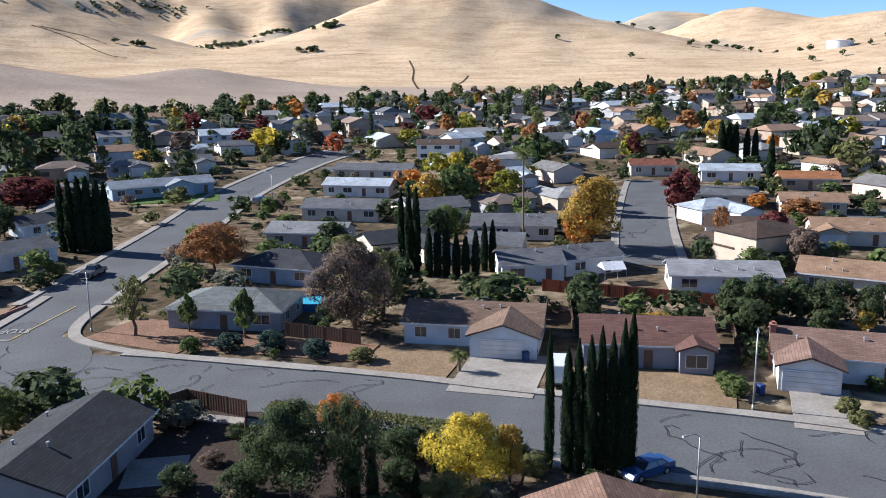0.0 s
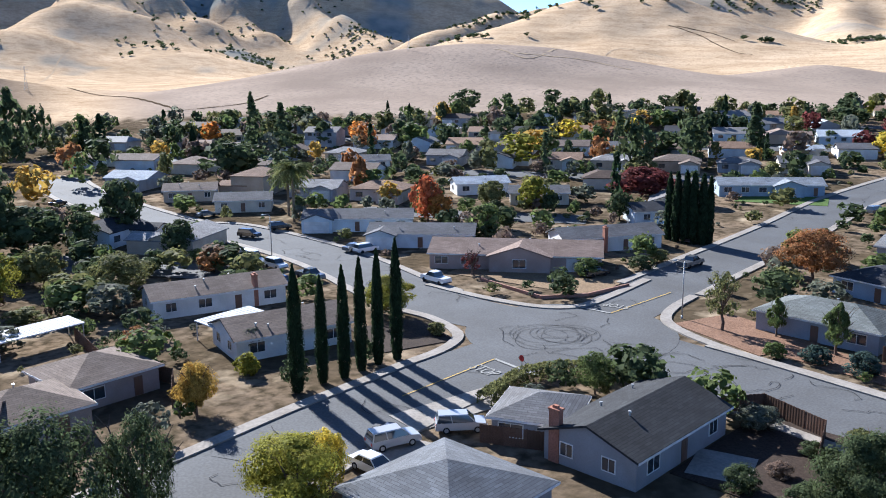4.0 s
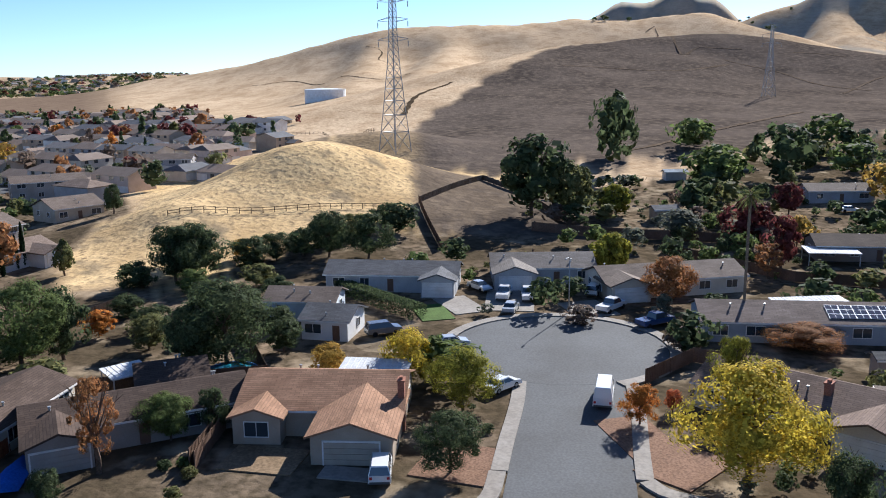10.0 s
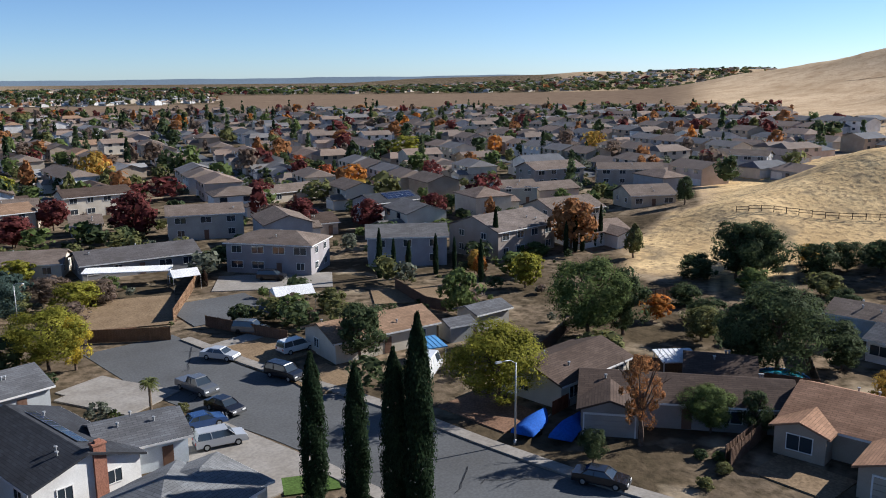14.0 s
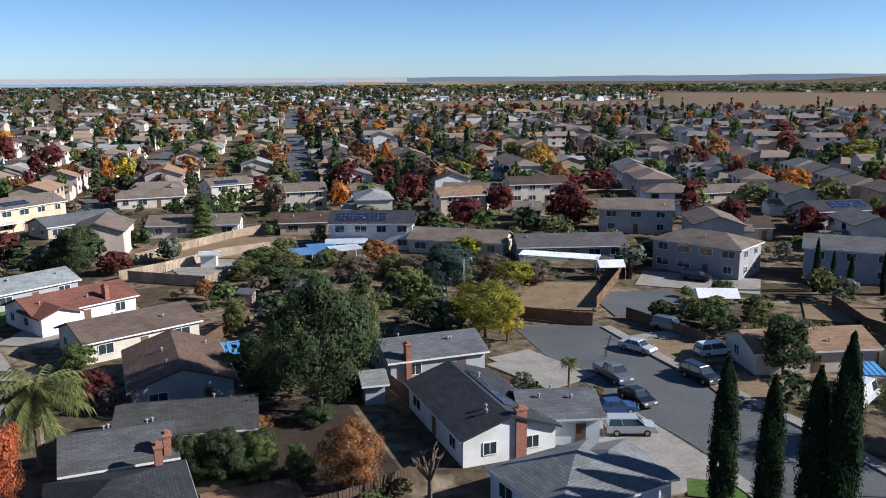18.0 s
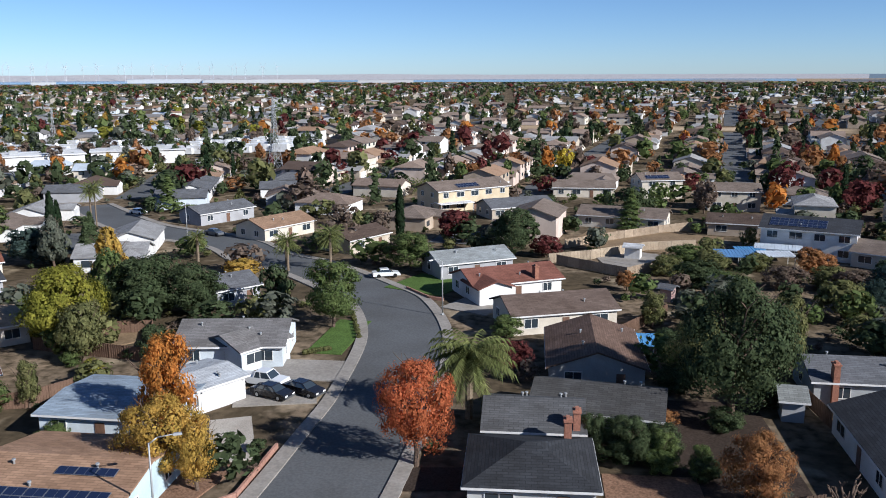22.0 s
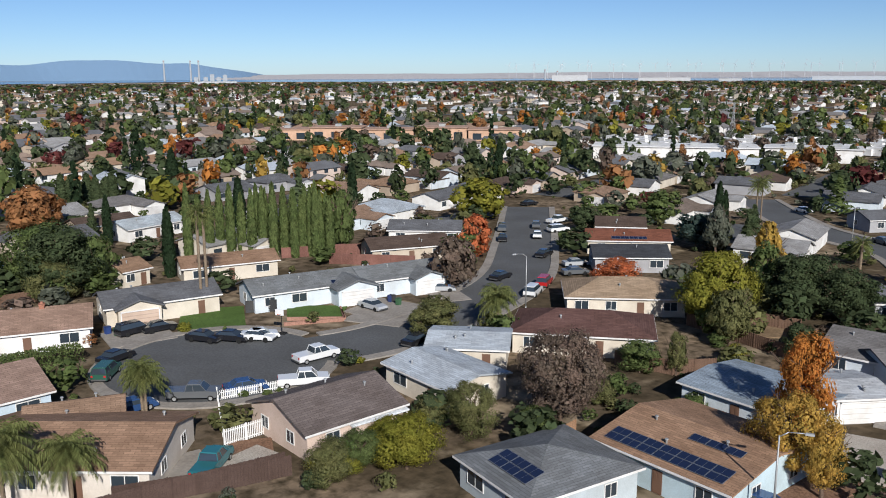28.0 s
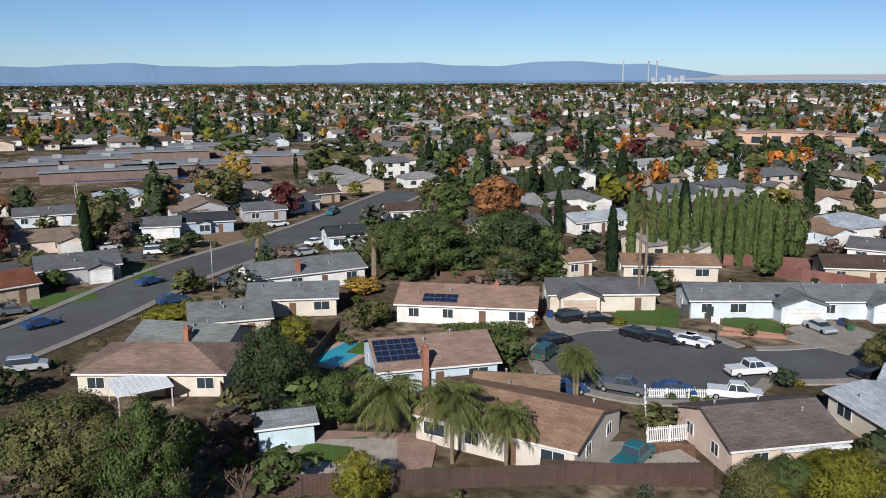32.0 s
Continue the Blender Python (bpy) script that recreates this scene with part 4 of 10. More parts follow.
def palm_meshes(kind):
    if kind not in PALM:
        rnd = random.Random(5)
        b = Build()
        n = 84 if kind == "feather" else 60
        for k in range(n):
            a = k * 2.39996
            lift = rnd.uniform(-0.25, 1.25) if kind == "feather" else rnd.uniform(-0.9, 1.2)
            L = rnd.uniform(0.8, 1.05)
            d = Vector((math.cos(a), math.sin(a), 0))
            side = Vector((-math.sin(a), math.cos(a), 0))
            prev = Vector((0, 0, 0))
            segs = 9
            for s in range(1, segs + 1):
                u = s / segs
                p = d * (L * u * math.cos(lift * (1 - 0.35 * u))) + Vector((0, 0, L * (u * math.sin(lift) - (0.55 if kind == "feather" else 0.25) * u * u)))
                wd = 0.2 * (1 - 0.75 * abs(u - 0.45) * 1.2) if kind == "feather" else (0.02 if u < 0.5 else 0.22 * (1.15 - u))
                for q in (-1, 1):
                    for f in range(3):
                        c = prev.lerp(p, 0.1 + 0.3 * f)
                        tip = c + side * q * wd + (p - prev) * 0.8 + Vector((0, 0, -0.05 - 0.04 * f))
                        nn = len(b.v)
                        b.v += [tuple(c), tuple(c + (p - prev) * 0.3), tuple(tip)]
                        b.f.append((nn, nn + 1, nn + 2))
                prev = p
        PALM[kind] = b.mesh("fronds", mat("leaf", (0.17, 0.18, 0.065)))
        t = Build()
        for k in range(10):
            t.tube((0, 0, k / 10 - 0.02), (0, 0, (k + 1) / 10), 0.5, 0.44, 8)
        PALM["trunk"] = t.mesh("trunk", surface("palm_trunk", (0.22, 0.17, 0.12), 0.95, 0.3, 0.8, 8))
    return PALM[kind], PALM["trunk"]


def palm(x, y, h, spread, kind="feather", thick=0.5):
    tree_no[0] += 1
    fr, tr = palm_meshes(kind)
    ob = thing("palm_tree", x, y, gz(x, y), tree_no[0] * 53 % 360, "palm with a ringed trunk and " + ("arching feather fronds" if kind == "feather" else "a tuft of fan fronds"), "palm tree")
    part("trunk", tr, ob, m=Matrix.Diagonal((thick, thick, h, 1)))
    part("fronds", fr, ob, m=Matrix.Translation((0, 0, h - 0.1)) @ Matrix.Scale(spread / 2, 4))


# ---- vehicles ----
CAR_PARTS = {}


def car_meshes(kind):
    if kind in CAR_PARTS:
        return CAR_PARTS[kind]
    L, Wd, H = {"sedan": (4.7, 1.82, 1.45), "suv": (4.8, 1.9, 1.78), "pickup": (5.7, 1.95, 1.85), "van": (5.6, 2.0, 2.35)}[kind]
    hl = L / 2
    # side profiles run from the rear to the front: (x, z)
    low = {"sedan": [(-hl, 0.45), (-hl, 0.95), (-hl + 0.5, 1.0), (hl - 1.35, 0.95), (hl - 0.2, 0.78), (hl, 0.5), (hl, 0.3), (-hl, 0.3)],
           "suv": [(-hl, 0.5), (-hl, 1.05), (hl - 1.2, 1.08), (hl - 0.15, 0.95), (hl, 0.6), (hl, 0.35), (-hl, 0.35)],
           "pickup": [(-hl, 0.5), (-hl, 1.1), (hl - 1.4, 1.15), (hl - 0.15, 1.05), (hl, 0.65), (hl, 0.42), (-hl, 0.42)],
           "van": [(-hl, 0.45), (-hl, 1.2), (hl - 1.0, 1.2), (hl - 0.1, 0.95), (hl, 0.6), (hl, 0.32), (-hl, 0.32)]}[kind]
    glass = {"sedan": (-hl + 0.75, -hl + 1.3, hl - 1.95, hl - 1.25, 0.95, H), "suv": (-hl + 0.08, -hl + 0.3, hl - 1.8, hl - 1.1, 1.05, H),
             "pickup": (-hl + 2.1, -hl + 2.3, hl - 2.0, hl - 1.35, 1.12, H), "van": (-hl + 0.05, -hl + 0.15, hl - 1.4, hl - 0.85, 1.2, H)}[kind]

    def loft(prof, half, inset):
        b = Build()
        n = len(prof)
        zt = max(p[1] for p in prof)
        ring = []
        for sgn, k in ((-1, 1.0), (1, 1.0)):
            ring.append([(px, sgn * (half - (inset if pz >= zt - 0.25 else 0)), pz) for px, pz in prof])
        vs = ring[0] + ring[1]
        fs = [tuple(range(n)), tuple(range(2 * n - 1, n - 1, -1))] + [(k, n + k, n + (k + 1) % n, (k + 1) % n) for k in range(n)]
        return b.add(vs, fs)
    body = loft(low, Wd / 2, 0.04)
    if kind == "pickup":
        body.box(-hl + 0.12, -hl + 2.0, -Wd / 2 + 0.1, Wd / 2 - 0.1, 1.1, 1.12)
    a0, a1, b1, b0, zb, zt = glass
    g = Build()
    i0, i1 = Wd / 2 - 0.06, Wd / 2 - 0.24
    g.add([(a0, -i0, zb), (b0, -i0, zb), (b0, i0, zb), (a0, i0, zb), (a1, -i1, zt - 0.08), (b1, -i1, zt - 0.08), (b1, i1, zt - 0.08), (a1, i1, zt - 0.08)],
          [(4, 5, 6, 7), (0, 1, 5, 4), (1, 2, 6, 5), (2, 3, 7, 6), (3, 0, 4, 7)])
    top = Build().box(a1 - 0.04, b1 + 0.04, -i1 - 0.02, i1 + 0.02, zt - 0.09, zt, 0.06)
    pillars = []
    for u in (0.0, 0.4, 1.0):
        for s in (-1, 1):
            xb, xt = a0 + (b0 - a0) * u, a1 + (b1 - a1) * u
            pillars.append(Build().tube((xb, s * (i0 + 0.005), zb), (xt, s * (i1 + 0.005), zt - 0.05), 0.045, 0.045, 4).mesh("pillar", mat("car", (0.5, 0.5, 0.5))))
    if kind == "van":
        top.add([(a0, -i0 - 0.01, zb), (b0 - 1.5, -i0 - 0.01, zb), (b1 - 1.4, -i1 - 0.01, zt - 0.06), (a1, -i1 - 0.01, zt - 0.06)], [(0, 1, 2, 3)])
        top.add([(a0, i0 + 0.01, zb), (b0 - 1.5, i0 + 0.01, zb), (b1 - 1.4, i1 + 0.01, zt - 0.06), (a1, i1 + 0.01, zt - 0.06)], [(3, 2, 1, 0)])
        top.add([(a0 - 0.01, -i0, zb), (a0 - 0.01, i0, zb), (a1 - 0.01, i1, zt - 0.06), (a1 - 0.01, -i1, zt - 0.06)], [(3, 2, 1, 0)])
    tyre = Build().tube((0, -0.11, 0), (0, 0.11, 0), 0.34, 0.34, 14)
    rim = Build().tube((0, -0.12, 0), (0, 0.12, 0), 0.2, 0.2, 10)
    paint = mat("car", (0.5, 0.5, 0.5))
    lamp = mat("paint", (0.8, 0.8, 0.78))
    red = mat("paint", (0.4, 0.02, 0.02))
    zl = low[-2][1] + 0.32
    CAR_PARTS[kind] = dict(body=body.mesh("body", paint), glass=g.mesh("windows", pane_mat), top=top.mesh("cabin_roof", paint), tyre=tyre.mesh("tyre", rubber), rim=rim.mesh("rim", steel),
                           head=Build().box(0, 0.03, -0.2, 0.2, -0.08, 0.08).mesh("headlight", lamp), tail=Build().box(-0.03, 0, -0.12, 0.12, -0.12, 0.12).mesh("tail_light", red),
                           bump=Build().box(-hl - 0.06, -hl + 0.05, -Wd / 2 + 0.1, Wd / 2 - 0.1, 0.32, 0.5).box(hl - 0.05, hl + 0.06, -Wd / 2 + 0.1, Wd / 2 - 0.1, 0.32, 0.5).mesh("bumper", mat("paint", (0.08, 0.08, 0.08))),
                           pillars=pillars, dims=(hl, Wd / 2, zl))
    return CAR_PARTS[kind]


CAR_WORDS = {"sedan": "saloon car", "suv": "tall estate car", "pickup": "pickup truck", "van": "delivery van"}
CAR_COLS = {"white": (0.75, 0.75, 0.74), "black": (0.015, 0.015, 0.018), "silver": (0.42, 0.43, 0.44), "grey": (0.12, 0.125, 0.13), "blue": (0.03, 0.07, 0.18), "red": (0.42, 0.02, 0.02), "teal": (0.03, 0.16, 0.18), "tan": (0.30, 0.26, 0.2), "green": (0.03, 0.10, 0.07)}


def car(x, y, rot, kind="sedan", col="white", z=None):
    c = car_meshes(kind)
    hl, hw, zl = c["dims"]
    ob = thing("car", x, y, (gz(x, y) + 0.12) if z is None else z, rot, "%s %s parked on the asphalt or drive" % (col, CAR_WORDS[kind]), "car")
    pm = mat("car", CAR_COLS[col])
    for key, name in (("body", "body"), ("top", "cabin_roof"), ("glass", "cabin_glass"), ("bump", "bumper")):
        p = part(name, c[key], ob)
        if key in ("body", "top"):
            p.material_slots[0].link = 'OBJECT'
            p.material_slots[0].material = pm
    CAR_SPOTS.append((x, y))
    for me in c["pillars"] if math.hypot(x, y) < 105 else ():
        p = part("pillar", me, ob)
        p.material_slots[0].link = 'OBJECT'
        p.material_slots[0].material = pm
    close = math.hypot(x, y) < 105
    for sx in (-1, 1):
        for sy in (-1, 1):
            w = part("wheel", c["tyre"], ob, "", pose(sx * (hl - 0.95), sy * (hw - 0.1), 0.34))
            if close:
                part("rim", c["rim"], w)
    for sy in (-1, 1) if close else ():
        part("headlight", c["head"], ob, "", pose(hl - 0.02, sy * (hw - 0.32), zl))
        part("tail_light", c["tail"], ob, "", pose(-hl, sy * (hw - 0.22), zl + 0.15))
    return ob


# ---- street furniture ----
LAMP = {}


def street_lamp(x, y, rot, h=8.3):
    if not LAMP:
        LAMP["pole"] = Build().tube((0, 0, -0.3), (0, 0, 0.5), 0.14, 0.12).tube((0, 0, 0.5), (0, 0, 8.0), 0.1, 0.06).mesh("pole", steel, True)
        LAMP["arm"] = Build().tube((0, 0, 7.9), (0.6, 0, 8.35), 0.05, 0.045, 6).tube((0.6, 0, 8.35), (1.8, 0, 8.45), 0.045, 0.04, 6).mesh("arm", steel, True)
        LAMP["head"] = Build().box(1.7, 2.35, -0.14, 0.14, 8.36, 8.52, 0.05).mesh("lamp_head", steel)
    ob = thing("street_lamp", x, y, gz(x, y), rot, "tall grey steel street lamp beside the kerb", "street lamp", "street lamps", scale=h / 8.3)
    part("pole", LAMP["pole"], ob)
    part("arm", LAMP["arm"], ob)
    part("lamp_head", LAMP["head"], ob)


def pylon(x, y, h, rot, width=None):
    """A steel lattice tower with three pairs of arms."""
    ob = thing("pylon", x, y, gz(x, y), rot, "tall grey steel lattice power pylon", "pylon")
    bw = width or h * 0.15
    prof = [(0, bw / 2), (0.3 * h, bw * 0.32), (0.55 * h, bw * 0.19), (0.72 * h, bw * 0.13), (0.98 * h, bw * 0.1)]

    def half(z):
        return float(np.interp(z, [p[0] for p in prof], [p[1] for p in prof]))
    t = h * 0.0018
    corners = ((-1, -1), (1, -1), (1, 1), (-1, 1))
    for cx, cy in corners:
        b = Build()
        for k in range(len(prof) - 1):
            (z0, w0), (z1, w1) = prof[k], prof[k + 1]
            b.tube((cx * w0, cy * w0, z0 - (0.5 if k == 0 else 0)), (cx * w1, cy * w1, z1), t * 1.5, t * 1.3, 4)
        part("leg", b.mesh("leg", steel), ob)
    zs = [0]
    while zs[-1] < h * 0.95:
        zs.append(zs[-1] + max(half(zs[-1]) * 1.7, h * 0.035))
    b = Build()
    for k in range(len(zs) - 1):
        z0, z1 = zs[k], min(zs[k + 1], h * 0.98)
        w0, w1 = half(z0), half(z1)
        for i in range(4):
            (ax, ay), (cx, cy) = corners[i], corners[(i + 1) % 4]
            b.tube((ax * w0, ay * w0, z0), (cx * w1, cy * w1, z1), t, t, 3)
            b.tube((cx * w0, cy * w0, z0), (ax * w1, ay * w1, z1), t, t, 3)
            b.tube((ax * w1, ay * w1, z1), (cx * w1, cy * w1, z1), t, t, 3)
    part("bracing", b.mesh("bracing", steel), ob)
    for fz in (0.7, 0.82, 0.94):
        for s in (-1, 1):
            z, L = fz * h, h * 0.13
            a = Build()
            w = half(z)
            for sy in (-1, 1):
                a.tube((s * w, sy * w, z), (s * L, 0, z + 0.01 * h), t, t, 4)
                a.tube((s * w, sy * w, z + 0.03 * h), (s * L, 0, z + 0.012 * h), t, t, 4)
            a.tube((s * L, 0, z), (s * L, 0, z - 0.035 * h), t * 1.6, t * 1.6, 5)
            part("arm", a.mesh("arm", steel), ob)


FENCE = {}


def fence(pts, h=1.8, col=(0.16, 0.10, 0.07), style="board", label="weathered wooden board fence round a yard"):
    """A fence along points, with a post every 2.4 m and boards between."""
    key = (style, h, col)
    if key not in FENCE:
        m = mat("wood", col) if style != "picket" else mat("paint", (0.8, 0.8, 0.78))
        p = Build().box(-0.06, 0.06, -0.06, 0.06, -0.5, h + 0.06).mesh("post", m)
        b = Build()
        if style == "board":
            # boards stand alternately proud, their edges meeting
            cols = []
            for k in range(15):
                o = 0.03 * (k % 2) - 0.015
                for x in (k * 0.16 + 0.004, k * 0.16 + 0.156):
                    cols.append((x, o, h + 0.02 * ((k * 5) % 3)))
            n = len(cols)
            vs = [(x, o - 0.012, z) for x, o, t in cols for z in (0.03, t)] + [(x, o + 0.012, z) for x, o, t in cols for z in (0.03, t)]
            fs = [(2 * n, 2 * n + 1, 1, 0), (2 * n - 2, 2 * n - 1, 4 * n - 1, 4 * n - 2)]
            for k in range(n - 1):
                i, j = 2 * k, 2 * n + 2 * k
                fs += [(i, i + 1, i + 3, i + 2), (j, j + 2, j + 3, j + 1), (i + 1, j + 1, j + 3, i + 3)]
            b.add(vs, fs)
        elif style == "picket":
            rows = [("picket", Build().box(0.04 + k * 0.2, 0.14 + k * 0.2, -0.015, 0.015, 0.05, h)) for k in range(12)]
            rows += [("rail", Build().box(0, 2.4, 0.02, 0.05, z, z + 0.08)) for z in (0.25, h - 0.3)]
        else:
            rows = [("rail", Build().box(0, 2.4, -0.02, 0.02, z, z + 0.1)) for z in (h * 0.45, h - 0.1)]
        if style == "board":
            rows = [("fence_panel", b)]
        FENCE[key] = (p, [(nm, q.mesh(nm, m)) for nm, q in rows])
    p, rows = FENCE[key]
    ob = thing("fence", pts[0][0], pts[0][1], 0, 0, label, "fence")
    ox, oy = pts[0][0], pts[0][1]
    for (xa, ya), (xb, yb) in zip(pts, pts[1:]):
        L = math.hypot(xb - xa, yb - ya)
        n = max(1, round(L / 2.4))
        a = math.degrees(math.atan2(yb - ya, xb - xa))
        for k in range(n):
            px, py = xa + (xb - xa) * k / n, ya + (yb - ya) * k / n
            qx, qy = xa + (xb - xa) * (k + 1) / n, ya + (yb - ya) * (k + 1) / n
            z0, z1 = gz(px, py), gz(qx, qy)
            part("post", p, ob, m=pose(px - ox, py - oy, z0, 0, 0, a))
            m = pose(px - ox, py - oy, z0, 0, 0, a) @ Matrix(((L / n / 2.4, 0, 0, 0), (0, 1, 0, 0), ((z1 - z0) / 2.4, 0, 1, 0), (0, 0, 0, 1)))
            for nm, q in rows:
                part(nm, q, ob, m=m)


SLAB_SPOTS = []


def slab(x, y, rot, w, d, material, name, label, lift=0.06, category="pavement"):
    """A thin slab on the ground, such as a drive, lawn or patio."""
    lift = 0.088 + 0.0014 * len(SLAB_SPOTS)
    SLAB_SPOTS.append((x, y, w, d, rot))
    n, m = max(1, int(w / 6)), max(1, int(d / 6))
    c, s = math.cos(radians(rot)), math.sin(radians(rot))
    b = Build()
    pts = []
    for i in range(n + 1):
        for j in range(m + 1):
            u, v = -w / 2 + w * i / n, -d / 2 + d * j / m
            X, Y = x + u * c - v * s, y + u * s + v * c
            pts.append((X, Y, gz(X, Y)))
    vs = [(a, b_, z + lift) for a, b_, z in pts] + [(a, b_, z - 0.3) for a, b_, z in pts]
    N = len(pts)
    fs = []
    for i in range(n):
        for j in range(m):
            k = i * (m + 1) + j
            fs.append((k, k + m + 1, k + m + 2, k + 1))
    edge = [i * (m + 1) for i in range(n)] + [n * (m + 1) + j for j in range(m)] + [i * (m + 1) + m for i in range(n, 0, -1)] + [j for j in range(m, 0, -1)]
    for k in range(len(edge)):
        a, e = edge[k], edge[(k + 1) % len(edge)]
        fs.append((a, a + N, e + N, e))
    tagged(new(name, mesh_from(name, vs, fs, material)), label, category, kind="structure")


lawn_mat = surface("lawn", (0.085, 0.14, 0.035), 0.95, 0.3, 0.5, 5)
dry_lawn = surface("dry_lawn", (0.235, 0.165, 0.10), 0.95, 0.3, 0.3, 4)
bark_bed = surface("bark_bed", (0.22, 0.13, 0.085), 0.95, 0.35, 0.4, 5)
# dark garden soil, also used to paint shade onto yards and a drive
soil_shade_bed = surface("garden_soil_and_shade", (0.05, 0.036, 0.028), 0.95, 0.35, 0.4, 5)
gravel = surface("gravel", (0.42, 0.38, 0.33), 0.95, 0.3, 0.5, 8)




# ---- dirt tracks over the hills ----
track_dust = surface("pale_dust", (0.46, 0.36, 0.25), 0.95, 0.2, 0.05, 0.5)
track_ash = surface("ashen_soil", (0.15, 0.115, 0.085), 0.95, 0.3, 0.05, 0.5)
track_dark = surface("dark_gully_soil", (0.10, 0.075, 0.05), 0.95, 0.3, 0.05, 0.5)


for m_ in (track_dust, track_ash, track_dark):
    m_.node_tree.nodes["Principled BSDF"].inputs["Specular IOR Level"].default_value = 0.0


def track(pts, width, material, label, step=5.0):
    """A narrow strip of bare ground that follows the slope."""
    line = spline(pts, step)
    vs, fs = [], []
    for k, p in enumerate(line):
        d = (line[min(k + 1, len(line) - 1)] - line[max(k - 1, 0)]).normalized()
        n = Vector((-d.y, d.x)) * width * 0.32 * (0.8 + 0.3 * math.sin(k * 1.7))
        for q in (p + n, p - n):
            vs.append((q.x, q.y, gz(q.x, q.y) + 0.2))
        if k:
            m = len(vs)
            fs.append((m - 4, m - 3, m - 1, m - 2))
    tagged(new("dirt_track", mesh_from("dirt_track", vs, fs, material, True)), label, "dirt track", kind="structure")
road([(-53.7, 90.9), (-29.5, 85.6), (-8.3, 79.7), (4.2, 75.3), (26.5, 68.0), (39.5, 62.8)], 14.0, "grey asphalt street with crack-sealing lines", trim=(7, 0, 13, 0))
road([(-53.7, 90.9), (-54.8, 126.8), (-53.6, 174.7), (-52.6, 217.0), (-44.4, 264.7), (-32.8, 298.9)], 11.5, "grey asphalt street climbing between houses", trim=(13, 0, 13, 0))
road([(-53.7, 90.9), (-76.8, 90.8), (-112.6, 102.7), (-146.2, 106.6), (-161.2, 102.5), (-211.1, 108.5), (-242.7, 117.1)], 12.0, "grey asphalt street lined with parked cars", trim=(12, 0, 13, 0))
road([(-53.7, 90.9), (-56.1, 65.7), (-56.2, 57.6), (-55.5, 40.6), (-54.8, 38.8), (-54.1, 6.2), (-47.7, -24.8), (-44.4, -41.0), (-43.0, -53.0), (-42.0, -68.0), (-38.6, -88.0), (-38.3, -107.0)], 12.0, "grey asphalt street with a painted stop line", walks=(True, False), trim=(12, 22, 0, 0))
road([(-56.7, -3.1), (-69.5, -3.1), (-83.4, -2.9), (-98.7, -3.9)], 10.8, "grey asphalt cul-de-sac", trim=(4, 5, 4, 5))
disc(-54.0, 90.3, 13.6, label="worn asphalt of a street junction")
disc(-100.5, -5.4, 13.5, (-74.5, -2.9))
road([(30.4, -48.4), (30.4, -58.1), (31.2, -70.1), (32.2, -82.2), (36.0, -102.3), (42.5, -117.1), (48.4, -123.6), (63.5, -136.6), (76.1, -143.3), (89.9, -155.3), (116.8, -165.7), (149.5, -191.4)], 9.8, "curved dark asphalt street", trim=(0, 0, 0, 0))
disc(100.4, -27.8, 13.0, (97.8, -47.8))
road([(99.6, -29.8), (97.8, -47.8), (102.9, -63.8), (114.7, -83.1), (135.6, -102.0), (173.6, -132.9)], 10.5, "dark asphalt cul-de-sac street", trim=(6, 0, 6, 0))
road([(105.7, 55.4), (122.2, 49.3), (153.4, 40.1), (194.5, 20.7), (254.4, -0.7)], 12.0, "wide grey asphalt street with crack-sealing lines")
road([(34.8, 138.7), (41.8, 172.7), (52.0, 213.6), (56.7, 230.4)], 10.0, "dark asphalt street between houses")
pave([(-14.2, 89.3), (-25.5, 92.4), (-34.6, 95.0), (-41.8, 98.4), (-46.4, 102.4), (-48.3, 108.5), (-48.7, 116.8)])
pave([(-85.1, 98.5), (-72.8, 97.2), (-63.5, 98.0), (-59.2, 101.9), (-58.6, 109.5), (-58.9, 122.1)])
pave([(-62.4, 60.8), (-62.4, 50.0), (-61.8, 38.0), (-61.3, 22.0), (-61.3, 14.0)])
pave([(-65.0, 3.2), (-63.3, 4.4), (-62.3, 6.6), (-61.6, 10.0), (-61.3, 14.0)])
pave([(-65.0, -9.4), (-60.5, -9.6), (-58.0, -11.0), (-56.6, -15.0), (-54.6, -24.8), (-51.3, -41.0), (-49.9, -53.0), (-48.9, -68.0), (-45.8, -88.0), (-44.6, -104.0)])
pave([(-79.0, 84.6), (-72.7, 84.2), (-66.4, 81.7), (-63.6, 78.9), (-62.3, 73.8), (-62.5, 67.1), (-62.3, 60.8)])

# ---- houses, first quarter ----
house(-27.5, 109.4, -8, 16.0, 10.5, (0.34, 0.36, 0.40), (0.17, 0.185, 0.18), hip=True, label='grey-blue corner house with a hipped grey shingle roof')
house(4.2, 101.4, -11, 17.3, 10.0, PALE, (0.20, 0.135, 0.10), wings=((0.0, 8.6, 4, 'g'),), label='pale blue-white house with a brown roof and a white garage')
house(23.2, 93.6, -8, 15.0, 11.0, (0.30, 0.31, 0.34), (0.155, 0.085, 0.07), wings=((2.7, 7.1, 1.6, 'w'),), label='dark house with a red-brown roof and a white bay window')
house(42.9, 87.7, -19, 14.1, 10.0, WHITE, (0.225, 0.145, 0.115), wings=((-6.8, 0.0, 4, 'g'),), chim=(-6.8, -1.0), label='white house with a brown roof and an attached garage')
house(41.8, 123.7, -8, 16.4, 9.0, WHITE, (0.30, 0.30, 0.31), label='white house with a pale grey roof behind a board fence')
house(13.7, 132.9, 5, 10.7, 10.0, WHITE, R_GREY)
